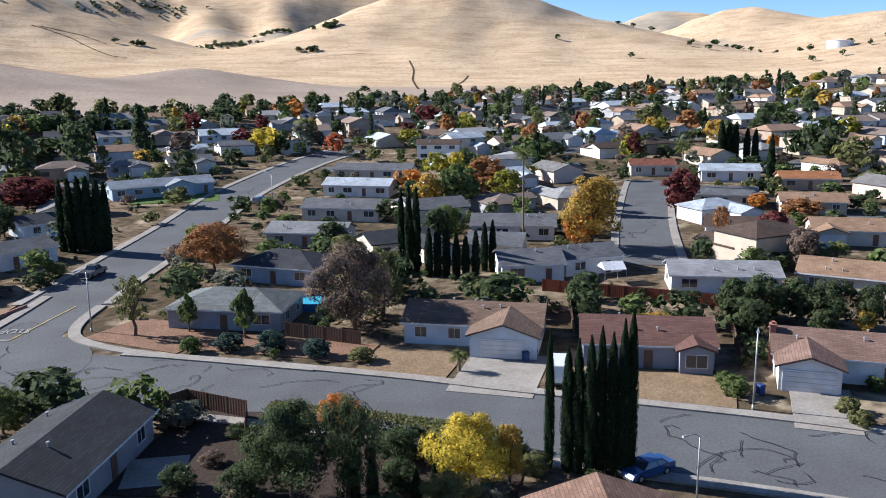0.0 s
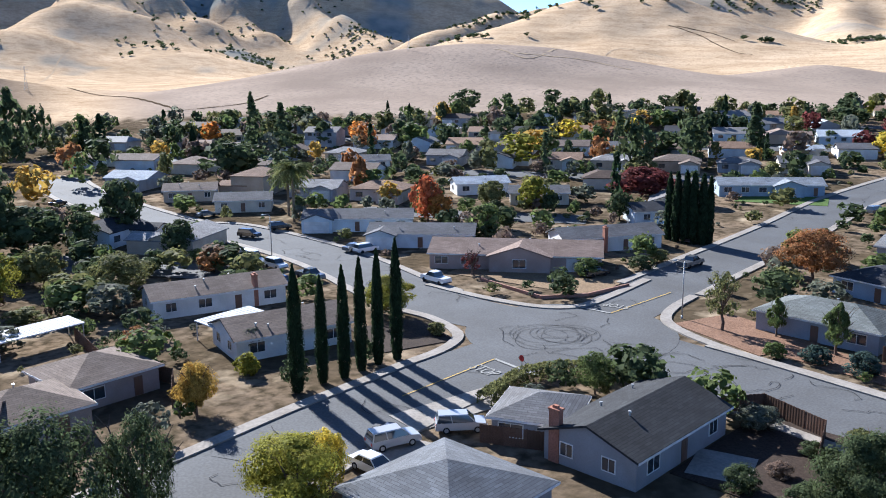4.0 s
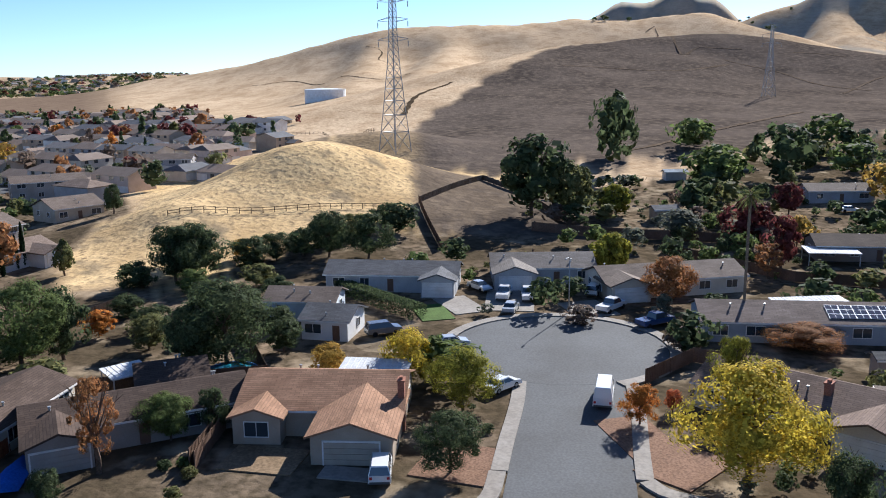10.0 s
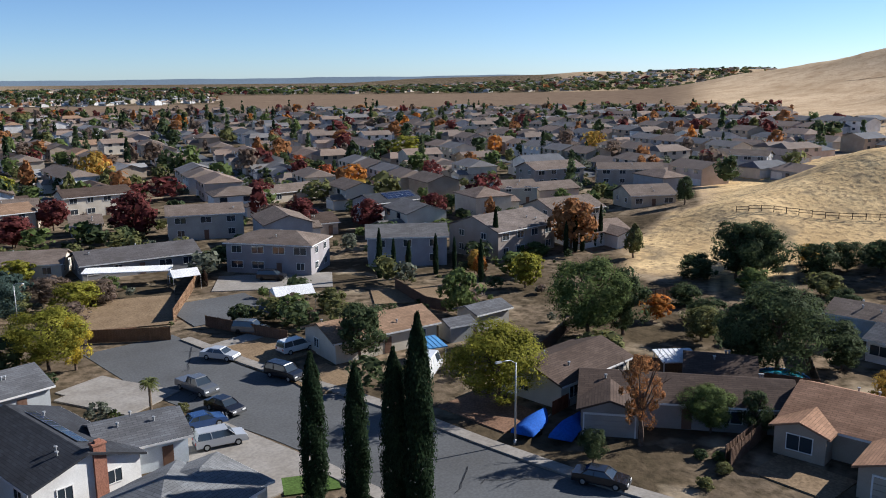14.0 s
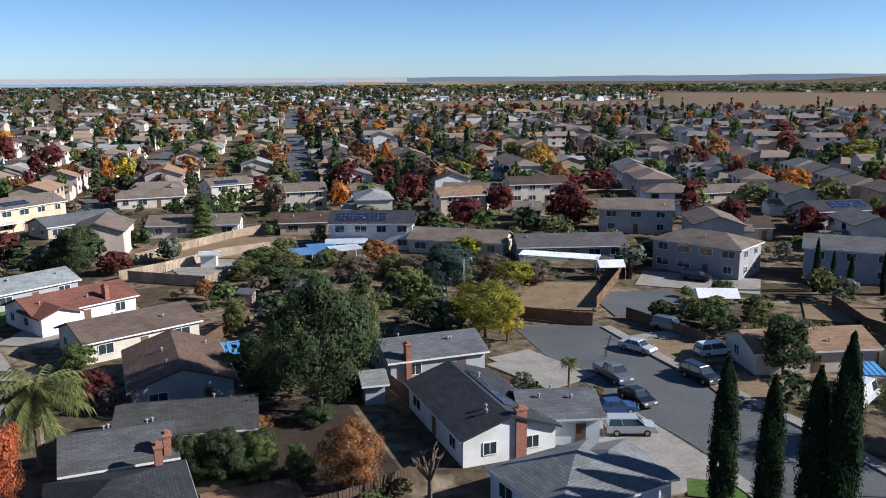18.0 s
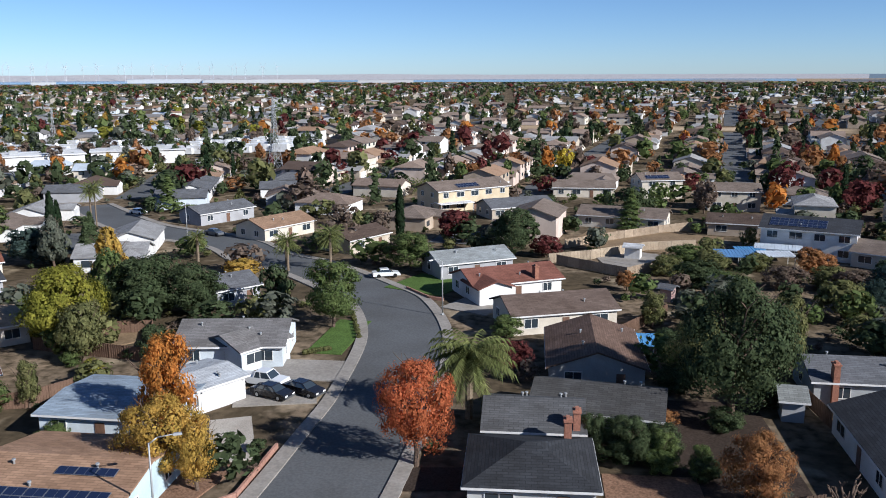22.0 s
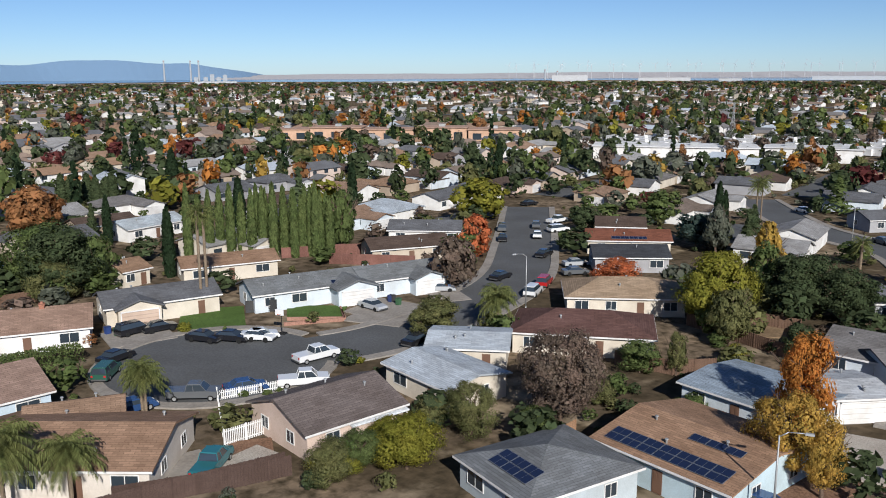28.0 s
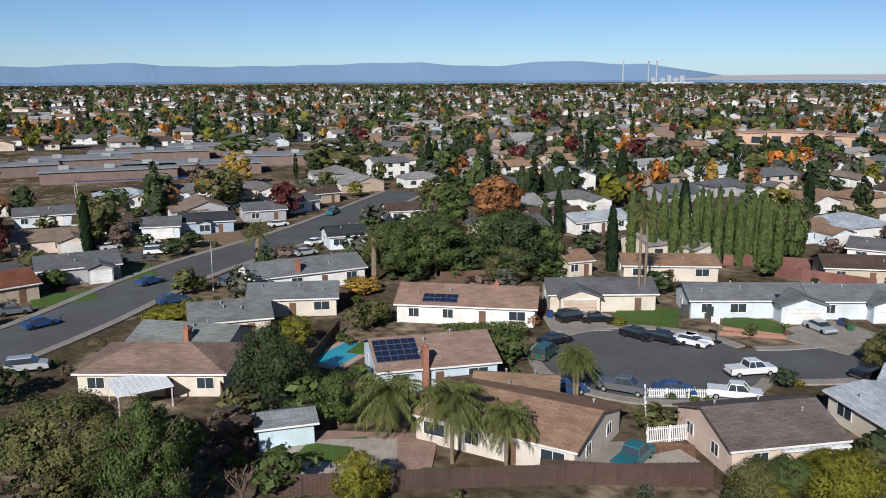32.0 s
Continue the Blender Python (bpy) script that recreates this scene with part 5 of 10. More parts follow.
house(23.1, 136.9, 19, 11.0, 9.0, WHITE, R_GREY)
house(60.8, 122.1, -30, 15.0, 10.0, CREAM, R_TAN)
house(14.1, 165.3, -7, 16.8, 10.0, WHITE, R_GREY)
house(9.8, 148.1, -14, 10.4, 9.0, CREAM, R_GREY)
house(-25.1, 159.8, -10, 15.9, 9.0, GREY, (0.25, 0.255, 0.26))
house(-24.8, 133.6, -20, 15.2, 11.0, BLUE, R_DARK, hip=True, label='blue house with a dark hipped roof')
house(-21.4, 185.7, -11, 18.1, 9.0, CREAM, R_GREY)
house(-20.8, 215.8, -13, 18.1, 9.0, WHITE, R_LIGHT)
house(-18.8, 241.7, -12, 23.1, 9.0, CREAM, R_GREY)
house(-72.1, 216.1, 32, 26.1, 9.0, BLUE, (0.28, 0.31, 0.34), wings=((0.0, 7.8, 2, 'w'),), label='blue bungalow behind a green lawn')
house(-76.9, 140.7, 54, 20.5, 9.0, WHITE, R_GREY, chim=(-2.0, -4.5), label='white house with a grey gabled roof')
house(-81.2, 169.7, 46, 11.3, 9.0, PALE, R_DARK)
house(-82.1, 118.9, 29, 29.9, 11.0, (0.40, 0.31, 0.27), (0.27, 0.20, 0.165), wings=((-4.5, 6.6, 1.5, 'w'),), gdoor=11.4, label='tan stucco corner house with a brown shingle roof')
house(-106.5, 122.2, 33, 21.1, 9.0, PALE, R_GREY, wings=((-10.6, -4.2, 2, 'g'),))
house(-127.7, 125.9, 39, 23.7, 9.0, PALE, R_GREY, wings=((-11.9, -4.7, 1.5, 'g'),))
house(-165.0, 124.5, 47, 13.9, 9.0, CREAM, R_GREY)
house(-186.7, 124.6, 50, 13.7, 9.0, SAND, R_WARM)
house(-188.2, 189.7, 47, 15.5, 9.0, WHITE, R_GREY)
house(-134.9, 178.2, 52, 15.0, 9.0, WHITE, R_LIGHT)
house(-114.2, 175.1, 36, 15.1, 9.0, CREAM, R_GREY)
house(-0.9, 277.1, -4, 14.5, 9.0, WHITE, R_BROWN, h=5.0)
house(59.9, 242.3, -5, 13.2, 9.0, CREAM, R_RED)
house(77.9, 229.7, -10, 15.9, 9.0, WHITE, R_LIGHT)
house(92.6, 214.2, -10, 14.8, 9.0, TAN, (0.36, 0.16, 0.075), label='house with an orange tiled roof')
house(65.7, 195.5, -16, 14.7, 9.0, CREAM, R_GREY)
house(81.1, 184.6, -13, 14.1, 9.0, SAND, R_TAN)
house(58.3, 159.2, -16, 16.3, 9.0, WHITE, R_BROWN, wings=((2.5, 8.2, 2, 'g'),))
house(75.3, 155.5, -14, 13.5, 10.0, CREAM, R_TAN, wings=((-6.7, -0.7, 3, 'g'),))
house(10.8, 48.4, 1, 10.6, 13.0, CREAM, (0.24, 0.15, 0.11), axis='y', label='house with a brown tiled gable roof')
house(-31.4, 64.2, 85, 16.1, 10.0, (0.30, 0.30, 0.31), (0.05, 0.052, 0.055), chim=(-7.4, 3.5), label='grey house with a dark corrugated roof and a brick chimney')
house(-39.7, 61.1, 19, 8.0, 8.0, (0.30, 0.30, 0.31), (0.17, 0.17, 0.175), name='garage', hip=True, label='grey hipped garage beside the house')
house(-36.7, 43.9, -4, 11.9, 12.0, (0.30, 0.30, 0.31), (0.16, 0.17, 0.185), hip=True, label='house with a blue-grey hipped roof')

# ---- houses, second quarter ----
house(-102.3, 70.5, 69, 19.8, 9.0, WHITE, R_WARM, chim=(5.0, -3.6), label='white house with grey-brown gabled roofs')
house(-80.2, 64.6, 72, 15.6, 10.0, WHITE, R_WARM, label='white house behind a row of cypresses')
flat_cover(-87.3, 62.8, 91, 8.7, 5.0, label='pale corrugated patio cover beside a house')
house(-78.5, 31.3, 83, 11.1, 10.0, (0.33, 0.28, 0.26), R_WARM, hip=True, chim=(-5.2, -2.0), label='brown house with hipped shingle roofs')
house(-82.8, 41.2, 89, 10.6, 10.0, (0.33, 0.28, 0.26), R_WARM, hip=True)
house(-81.4, 20.0, 58, 21.1, 10.0, CREAM, (0.21, 0.15, 0.12), wings=((3.8, 10.6, 3, 'g'),), chim=(2.1, -2.0), label='cream house with a brown roof behind a yellow tree')
house(-110.6, 25.3, 93, 26.7, 10.0, (0.30, 0.34, 0.38), (0.23, 0.18, 0.155), solar=((16.0, 1.2, 6, 3, True),), label='blue-grey house with solar panels on its brown roof')
house(-132.1, 10.0, 111, 23.8, 10.0, CREAM, R_WARM, wings=((-11.9, -4.8, 2, 'g'),), label='cream house with a garage facing the cul-de-sac')
house(-137.3, -9.7, 100, 17.4, 10.0, (0.42, 0.43, 0.44), (0.23, 0.205, 0.185), wings=((-8.7, -1.4, 4, 'g'),), label='grey house with a gabled garage at the cul-de-sac')
house(-128.5, -32.8, 93, 21.7, 9.0, (0.45, 0.46, 0.47), R_GREY, wings=((4.8, 10.8, 3, 'g'),), label='pale grey house with a white garage door')
house(-102.7, -35.3, 87, 7.2, 8.0, WHITE, R_GREY, name='garage', label='white garage with a grey roof')
house(-111.1, -42.0, 93, 10.8, 8.0, PALE, R_WARM)
house(-75.6, -27.5, 96, 16.4, 12.0, (0.40, 0.33, 0.26), (0.37, 0.215, 0.135), wings=((-8.2, -2.8, 2, 'w'), (0.0, 8.2, 6, 'g')), chim=(7.7, -3.6), garage_col=(0.42, 0.36, 0.29), label='tan house with a light brown roof and two front gables')
flat_cover(-80.9, -24.1, 92, 7.4, 4.2, h=3.5, label='pale blue corrugated patio cover')
house(-218.6, 58.0, 98, 16.7, 9.0, GREY, R_WARM)
house(-159.4, 48.9, 92, 22.0, 9.0, (0.3, 0.24, 0.2), R_BROWN)
flat_cover(-153.9, 40.5, 92, 8.9, 5.0, h=2.4, label='white patio cover behind a house', col=(0.75, 0.76, 0.77))
flat_cover(-113.9, 27.5, 105, 10.0, 4.0, h=3.6, label='white corrugated roof over a patio', col=(0.75, 0.76, 0.77))
flat_cover(-102.8, 44.4, 92, 11.0, 4.0, label='long white corrugated cover', col=(0.72, 0.73, 0.74))
house(-190.6, 14.7, 106, 6.1, 5.0, TAN, R_GREY, name='shed', label='small shed on a dry slope', windows=False, vents=0)
house(-95.3, 31.7, 96, 4.4, 3.2, (0.32,0.26,0.22), (0.12,0.12,0.12), name='shed', h=2.3, label='brown garden shed with white trimmed doors', windows=False, vents=0)
house(-246.7, 22.2, 103, 6.9, 4.0, (0.5,0.5,0.5), R_LIGHT, name='shed', h=2.3, windows=False, vents=0, label='small shed with a pale roof')
house(-77.8, -45.8, 121, 7.7, 9.0, (0.25,0.2,0.18), R_BROWN, label='dark house with a brown roof')
house(-67.3, -58.4, -178, 13.4, 9.0, CREAM, R_BROWN, label='cream house with a dark brown gabled roof')
house(-69.4, -45.0, 126, 21.0, 9.0, (0.3,0.27,0.25), R_BROWN, wings=((-10.5, -4.2, 3, 'g'),), garage_col=(0.35, 0.33, 0.31), label='brown house with a grey garage behind a bare tree')
flat_cover(-78.6, -51.5, 141, 4.5, 4.0, label='white patio cover behind a house', col=(0.72, 0.73, 0.74))
house(-60.8, -84.9, 172, 15.6, 9.0, CREAM, R_TAN, label='cream house with a tan roof beside the street')
house(-70.5, -79.4, 168, 4.3, 4.0, (0.4,0.4,0.38), R_GREY, name='shed', h=2.3, windows=False, vents=0, label='small grey garden shed')
house(-77.4, -81.1, 177, 6.8, 5.0, (0.35,0.33,0.3), R_GREY, name='shed', h=2.5, windows=False, vents=0, label='small grey garden shed')
house(-17.8, -75.9, 96, 16.0, 10.0, WHITE, R_DARK, chim=(7.5, 1.0), label='white house with a dark ribbed roof and brick chimney', solar=((3.0, 3.7, 6, 1, False),))
house(-24.9, -73.7, 170, 8.1, 8.0, PALE, R_GREY, name='garage', label='pale garage wing with a grey roof')
house(-20.8, -59.1, 106, 9.8, 11.0, PALE, (0.20,0.205,0.21), hip=True, label='pale house with a grey hipped roof')
house(-24.3, -60.1, -175, 8.0, 8.0, CREAM, (0.22,0.225,0.23), name='garage', hip=True, label='cream garage with a grey roof')
house(-17.1, -94.4, -174, 12.3, 9.0, (0.4,0.42,0.43), R_GREY, chim=(-3.7, -4.0), label='grey house with a grey roof and chimney')
house(-9.2, -86.7, -180, 3.0, 5.0, GREY, (0.25,0.26,0.25), name='shed', h=2.3, windows=False, vents=0, label='small grey garden shed in a yard')
house(-76.7, -131.7, 124, 16.8, 10.0, (0.33,0.31,0.32), R_WARM, h=5.4, hip=True, label='two-storey stucco house with a shingle roof')
house(-97.1, -120.3, 142, 15.2, 10.0, (0.36, 0.36, 0.39), (0.17,0.165,0.165), h=5.4, label='two-storey stucco house with a shingle roof')
house(-116.6, -114.1, -180, 17.1, 14.0, (0.36,0.31,0.27), (0.20,0.165,0.145), h=5.4, label='two-storey stucco house with a shingle roof')
house(-141.7, -119.3, 168, 14.4, 12.0, (0.36,0.32,0.28), R_WARM, h=5.0, label='two-storey stucco house with a shingle roof')
house(-82.9, -171.0, 155, 16.5, 10.0, (0.42,0.40,0.36), R_WARM, h=5.4, label='two-storey stucco house with a shingle roof')
house(-57.9, -149.5, 170, 21.1, 10.0, (0.3,0.3,0.3), (0.13,0.12,0.12))
flat_cover(-52.2, -139.6, 146, 14.2, 3.5, col=(0.75, 0.75, 0.73), label='white patio cover along a house')
house(-39.6, -159.8, 150, 19.6, 10.0, CREAM, R_WARM)
house(-123.1, -157.8, 177, 14.1, 10.0, GREY, R_DARK, h=5.2, solar=((4.9, 1.5, 5, 3, True),), label='two-storey stucco house with a shingle roof')
house(-77.5, -219.7, 176, 17.3, 10.0, CREAM, R_BROWN, h=5.2, label='two-storey stucco house with a shingle roof')
house(-55.4, -211.0, 159, 12.1, 10.0, SAND, R_WARM, h=5.2, label='two-storey stucco house with a shingle roof')
house(-65.0, -192.2, 163, 7.2, 9.0, GREY, R_WARM)
house(-102.2, -157.1, 166, 7.9, 10.0, (0.36,0.3,0.26), R_BROWN)
house(-23.8, -169.7, 165, 17.3, 11.0, WHITE, R_DARK, h=5.4, solar=((1.7, 1.2, 6, 3, True),), label='white two-storey house with solar panels on its roof')
house(-12.0, -189.4, 174, 11.9, 9.0, TAN, R_BROWN)
house(11.6, -193.3, 172, 19.9, 10.0, CREAM, R_WARM)
house(4.9, -241.7, -159, 12.4, 10.0, CREAM, R_WARM, h=5.2, solar=((1.9, 1, 4, 2, True),), label='two-storey stucco house with a shingle roof')
house(-13.8, -224.3, -177, 13.4, 10.0, (0.5,0.45,0.37), R_WARM, h=5.0, label='two-storey stucco house with a shingle roof')
house(24.8, -240.4, -173, 17.6, 10.0, CREAM, R_WARM)
house(-126.3, -206.5, -180, 16.0, 10.0, SAND, R_WARM)
house(-51.4, -205.1, -177, 12.5, 10.0, SAND, R_TAN, h=5.0, label='two-storey stucco house with a shingle roof')
house(-164.5, -155.0, 151, 11.4, 10.0, SAGE, R_WARM, h=4.6)
house(-201.5, -173.1, 164, 18.8, 12.0, (0.36,0.33,0.3), R_WARM, h=5.2, label='two-storey stucco house with a shingle roof')
house(-215.9, -153.7, 132, 20.2, 10.0, (0.4,0.37,0.33), R_WARM, h=5.0, label='two-storey stucco house with a shingle roof')
house(-266.6, -142.4, 103, 17.4, 10.0, GREY, R_WARM, h=5.0, label='two-storey stucco house with a shingle roof')
house(-176.8, -121.9, 149, 12.6, 12.0, SAND, R_WARM, h=3)

# ---- houses, third quarter ----
house(11.2, -95.5, -172, 11.1, 15.0, (0.38,0.38,0.37), (0.16,0.105,0.08), axis='y', label='grey house with a brown gable roof')
house(15.1, -74.5, -172, 9.5, 9.0, (0.5,0.5,0.48), (0.11,0.11,0.112), chim=(3.8, -3.6), label='pale house with a dark grey gabled roof')
house(13.9, -64.4, -171, 10.8, 10.0, (0.5,0.5,0.48), (0.045,0.047,0.052), hip=True, chim=(3.2, 4.0), label='house with a dark hipped roof')
house(9.4, -79.8, 178, 12.9, 9.0, (0.3,0.3,0.3), (0.08,0.078,0.076), label='house with a dark roof shaded by trees')
house(27.2, -128.5, -145, 15.6, 10.0, WHITE, (0.22,0.095,0.07), chim=(3.1, -4.0), wings=((-7.8, -1.6, 2, 'x'),), label='white house with a red-brown roof')
house(17.9, -113.5, -152, 15.6, 10.0, CREAM, (0.15,0.11,0.09), label='cream house with a dark brown roof')
house(36.2, -140.8, -142, 14.5, 9.0, GREY, (0.30,0.32,0.32))
house(54.0, -90.9, -165, 13.4, 11.0, PALE, (0.19,0.18,0.175), wings=(), label='pale grey house with a grey-brown roof beside the curved street')
house(51.9, -89.2, -116, 8.0, 8.0, PALE, (0.2,0.19,0.185), name='garage', label='white garage with a grey roof')
house(54.9, -69.2, -174, 13.2, 11.0, PALE, (0.30,0.36,0.42), pitch=0.1, label='house with a low pale blue roof')
house(50.8, -76.7, -117, 6.6, 8.0, WHITE, (0.5,0.52,0.54), pitch=0.15, name='garage', label='white garage with a pale roof', gdoor=0.0)
house(49.5, -54.0, -173, 14.0, 14.0, (0.50,0.62,0.67), (0.36,0.225,0.145), pitch=0.19, solar=((1.1, 0.8, 7, 2, True), (7.0, 4.6, 3, 1, True)), label='pale blue house with a tan roof carrying solar panels')
house(53.9, -40.2, 179, 10.2, 12.0, (0.45,0.5,0.52), (0.19,0.20,0.21), hip=True, pitch=0.25, label='house with a grey hipped roof and solar panels', solar=((3.1, 1.5, 3, 2, True),))
house(77.6, -45.5, -174, 11.6, 9.0, CREAM, (0.50,0.55,0.60), pitch=0.18, label='cream house with a pale blue-white roof')
house(84.8, -53.7, -130, 10.1, 9.0, CREAM, (0.50,0.55,0.60), pitch=0.18, label='cream house with a pale blue-white roof')
house(81.7, -69.1, -134, 17.8, 11.0, CREAM, (0.135,0.075,0.065), hip=True, label='house with a dark red-brown hipped roof')
house(91.7, -85.6, -128, 17.4, 11.0, CREAM, (0.38,0.28,0.19), hip=True, label='cream house with a light tan hipped roof')
house(151.4, -88.6, -128, 15.3, 9.0, WHITE, R_GREY)
house(139.1, -76.4, -103, 15.8, 9.0, SAND, R_BROWN)
house(132.0, -124.5, -132, 10.6, 9.0, WHITE, R_BROWN)
house(120.6, -115.2, -129, 16.3, 9.0, CREAM, R_RED, solar=((4.9, 0.6, 4, 1, True),))
house(109.8, -104.8, -125, 13.5, 9.0, GREY, R_DARK)
house(67.9, -114.0, -126, 7.8, 9.0, GREY, R_GREY)
house(83.8, -165.3, -113, 14.9, 10.0, CREAM, R_TAN)
house(105.5, -179.7, -114, 16.2, 9.0, GREY, R_GREY)
house(62.4, -156.3, -114, 12.3, 9.0, SAND, R_BROWN)
house(53.0, -212.0, -133, 22.6, 11.0, (0.58,0.48,0.33), R_WARM, h=5.4, solar=((6.8, 1.2, 4, 2, True),), label='yellow two-storey house with solar panels')
flat_cover(53.5, -203.7, -138, 9.5, 4.0, col=(0.75, 0.75, 0.75), label='white patio cover along a house')
house(38.0, -202.5, -144, 17.4, 10.0, SAND, R_GREY)

# ---- houses, last quarter ----
house(75.5, -30.5, -82, 11.7, 11.0, (0.60,0.47,0.39), (0.17,0.14,0.13), label='pink stucco house with a grey-brown roof')
flat_cover(71.7, -33.5, -84, 6.5, 3.0, h=2.4, col=(0.72, 0.75, 0.78), label='pale patio cover beside a house')
house(79.7, -8.9, -124, 17.0, 12.4, (0.62,0.56,0.49), (0.33,0.21,0.14), pitch=0.26, label='cream house with a large light brown roof')
house(86.9, -9.7, -103, 9.1, 6.0, (0.60,0.53,0.42), (0.31,0.205,0.14), name='garage', label='cream garage with a light brown roof')
house(98.0, -0.9, -79, 14.2, 12.0, (0.50,0.60,0.68), (0.33,0.23,0.185), solar=((0.3, 1.6, 3, 4, True),), chim=(-1.7, -5.8), label='pale blue house with solar panels and a brick chimney')
house(122.0, -7.8, -102, 20.2, 11.0, WHITE, (0.33,0.22,0.165), solar=((4.0, 0.8, 3, 2, True),), chim=(4.0, 0.0), label='white house with a tan tiled roof and solar panels')
house(126.4, -27.6, -92, 16.4, 9.0, CREAM, R_GREY, wings=((-6.9, -0.3, 1.5, 'g'),), garage_col=(0.55, 0.42, 0.33), label='cream house with a grey roof on the cul-de-sac')
house(121.5, -48.3, -94, 18.8, 9.0, PALE, (0.20,0.21,0.215), wings=((2.3, 9.4, 3, 'g'),), solar=((12.4, 0.5, 2, 1, True),), label='pale house with a grey roof and white garage')
house(119.9, -63.5, -94, 15.2, 9.0, PALE, (0.20,0.21,0.215), wings=((0.0, 6.1, 2, 'g'),), label='pale blue house with a grey roof')
house(143.5, -43.7, -97, 16.5, 8.0, CREAM, (0.30,0.19,0.125))
house(106.4, 28.1, -104, 13.1, 9.0, CREAM, (0.22,0.235,0.225), chim=(1.3, -3.6), label='cream house with a grey-green roof and chimney')
house(116.5, 25.5, -76, 11.1, 10.0, CREAM, (0.19,0.20,0.195))
house(97.5, 29.1, -94, 16.8, 11.0, CREAM, (0.28,0.195,0.16), hip=True, label='cream house with a tan hipped roof')
flat_cover(90.1, 29.9, -60, 5.8, 5.0, col=(0.72, 0.74, 0.76), label='white patio cover beside a house')
house(143.0, 18.5, -65, 19.8, 10.0, WHITE, (0.2,0.21,0.22), chim=(-2.0, -4.0))
house(126.8, 17.9, -87, 13.4, 9.0, CREAM, (0.2,0.21,0.22))
house(149.8, 57.7, -65, 13.8, 10.0, GREY, R_GREY, wings=((0.7, 5.5, 2, 'g'),))
house(135.3, 65.0, -49, 10.8, 10.0, TAN, R_RED)
house(194.1, 45.0, -77, 12.2, 9.0, BLUE, R_DARK, wings=((-2.4, 1.2, 1.5, 'w'),))
house(188.5, 53.4, -80, 8.6, 9.0, PALE, R_GREY, gdoor=0.0)
house(205.2, 84.9, -69, 13.6, 9.0, PALE, R_GREY, gdoor=1.4)
house(194.0, 67.7, -74, 12.6, 9.0, WHITE, R_BROWN, gdoor=-1.3)
house(206.4, -1.3, -77, 14.5, 9.0, WHITE, R_BROWN)
house(175.1, 13.3, -74, 8.6, 9.0, PALE, R_DARK)
house(80.0, 13.5, -76, 6.0, 4.5, (0.55,0.68,0.74), (0.25,0.27,0.28), name='shed', h=2.4, windows=False, vents=0, label='pale blue garden shed with a grey roof')
house(189.2, -41.3, -66, 15.5, 9.0, WHITE, (0.45,0.5,0.53))
house(195.8, -33.6, -77, 13.2, 9.0, TAN, R_BROWN)
house(148.0, -27.8, -71, 5.6, 8.0, CREAM, R_TAN)
house(222.3, 28.3, -41, 9.8, 9.0, WHITE, R_GREY)
house(209.0, 34.9, -71, 10.7, 9.0, GREY, R_GREY)
house(237.0, 23.7, -58, 9.4, 9.0, TAN, R_BROWN)

# ---- trees, first quarter ----
tree(8.6, 64.7, 11.8, 0.9, "column", "cypress", 0.02, "near")
tree(10.0, 64.1, 10.8, 1.2, "column", "cypress", 0.02, "near")
tree(10.8, 63.8, 11.4, 1.2, "column", "cypress", 0.02, "near")
tree(11.7, 63.4, 11.8, 1.2, "column", "cypress", 0.02, "near")
tree(12.6, 63.8, 12.4, 1.2, "column", "cypress", 0.02, "near")
tree(13.4, 63.3, 12.0, 1.2, "column", "cypress", 0.02, "near")
tree(14.2, 63.0, 13.2, 1.2, "column", "cypress", 0.02, "near")
tree(14.9, 63.3, 13.9, 1.2, "column", "cypress", 0.02, "near")
tree(-11.6, 59.5, 8.5, 8.3, "round", "dark", 0.12, "near")
tree(-7.1, 58.5, 9.2, 5.1, "round", "dark", 0.12, "near")
tree(-9.4, 70.6, 4.5, 4.1, "round", "orange", 0.50, "near")
tree(1.9, 60.9, 6.8, 7.5, "round", "yellow", 0.12, "near")
tree(5.1, 61.8, 5.5, 2.7, "round", "gold", 0.12, "near")
tree(-6.7, 58.5, 4.0, 0.8, "column", "cypress", 0.02, "near")
tree(-5.4, 58.5, 4.6, 1.0, "column", "cypress", 0.02, "near")
tree(-0.8, 59.2, 3.2, 0.7, "column", "cypress", 0.02, "near")
tree(-2.1, 58.0, 3.4, 0.8, "column", "cypress", 0.02, "near")
tree(0.5, 56.7, 3.8, 5.5, "round", "olive", 0.12, "near")
tree(-11.2, 102.7, 12.0, 11.6, "round", "brown", 0.10, "near")
tree(-8.0, 110.2, 10.1, 6.8, "round", "olive", 0.10, "near")
tree(-37.1, 134.1, 9.3, 11.7, "round", "rust", 0.25, "mid")
tree(-38.9, 102.6, 8.4, 5.2, "sparse", "olive", 0.20, "near")
tree(-24.6, 100.9, 6.8, 4.4, "tall", "green", 0.25, "near")
tree(-32.5, 104.0, 5.4, 3.1, "tall", "green", 0.25, "near")
tree(-6.7, 136.7, 13.2, 1.4, "column", "cypress", 0.02, "mid")
tree(-5.4, 134.7, 14.4, 1.4, "column", "cypress", 0.02, "mid")
tree(-4.2, 135.8, 13.8, 1.5, "column", "cypress", 0.02, "mid")
tree(6.9, 136.1, 8.0, 1.3, "column", "cypress", 0.02, "mid")
tree(8.2, 136.0, 8.3, 1.3, "column", "cypress", 0.02, "mid")
tree(-2.2, 132.6, 7.9, 1.4, "column", "cypress", 0.02, "mid")
tree(-0.8, 132.6, 8.8, 1.4, "column", "cypress", 0.02, "mid")
tree(0.6, 132.5, 8.3, 1.4, "column", "cypress", 0.02, "mid")
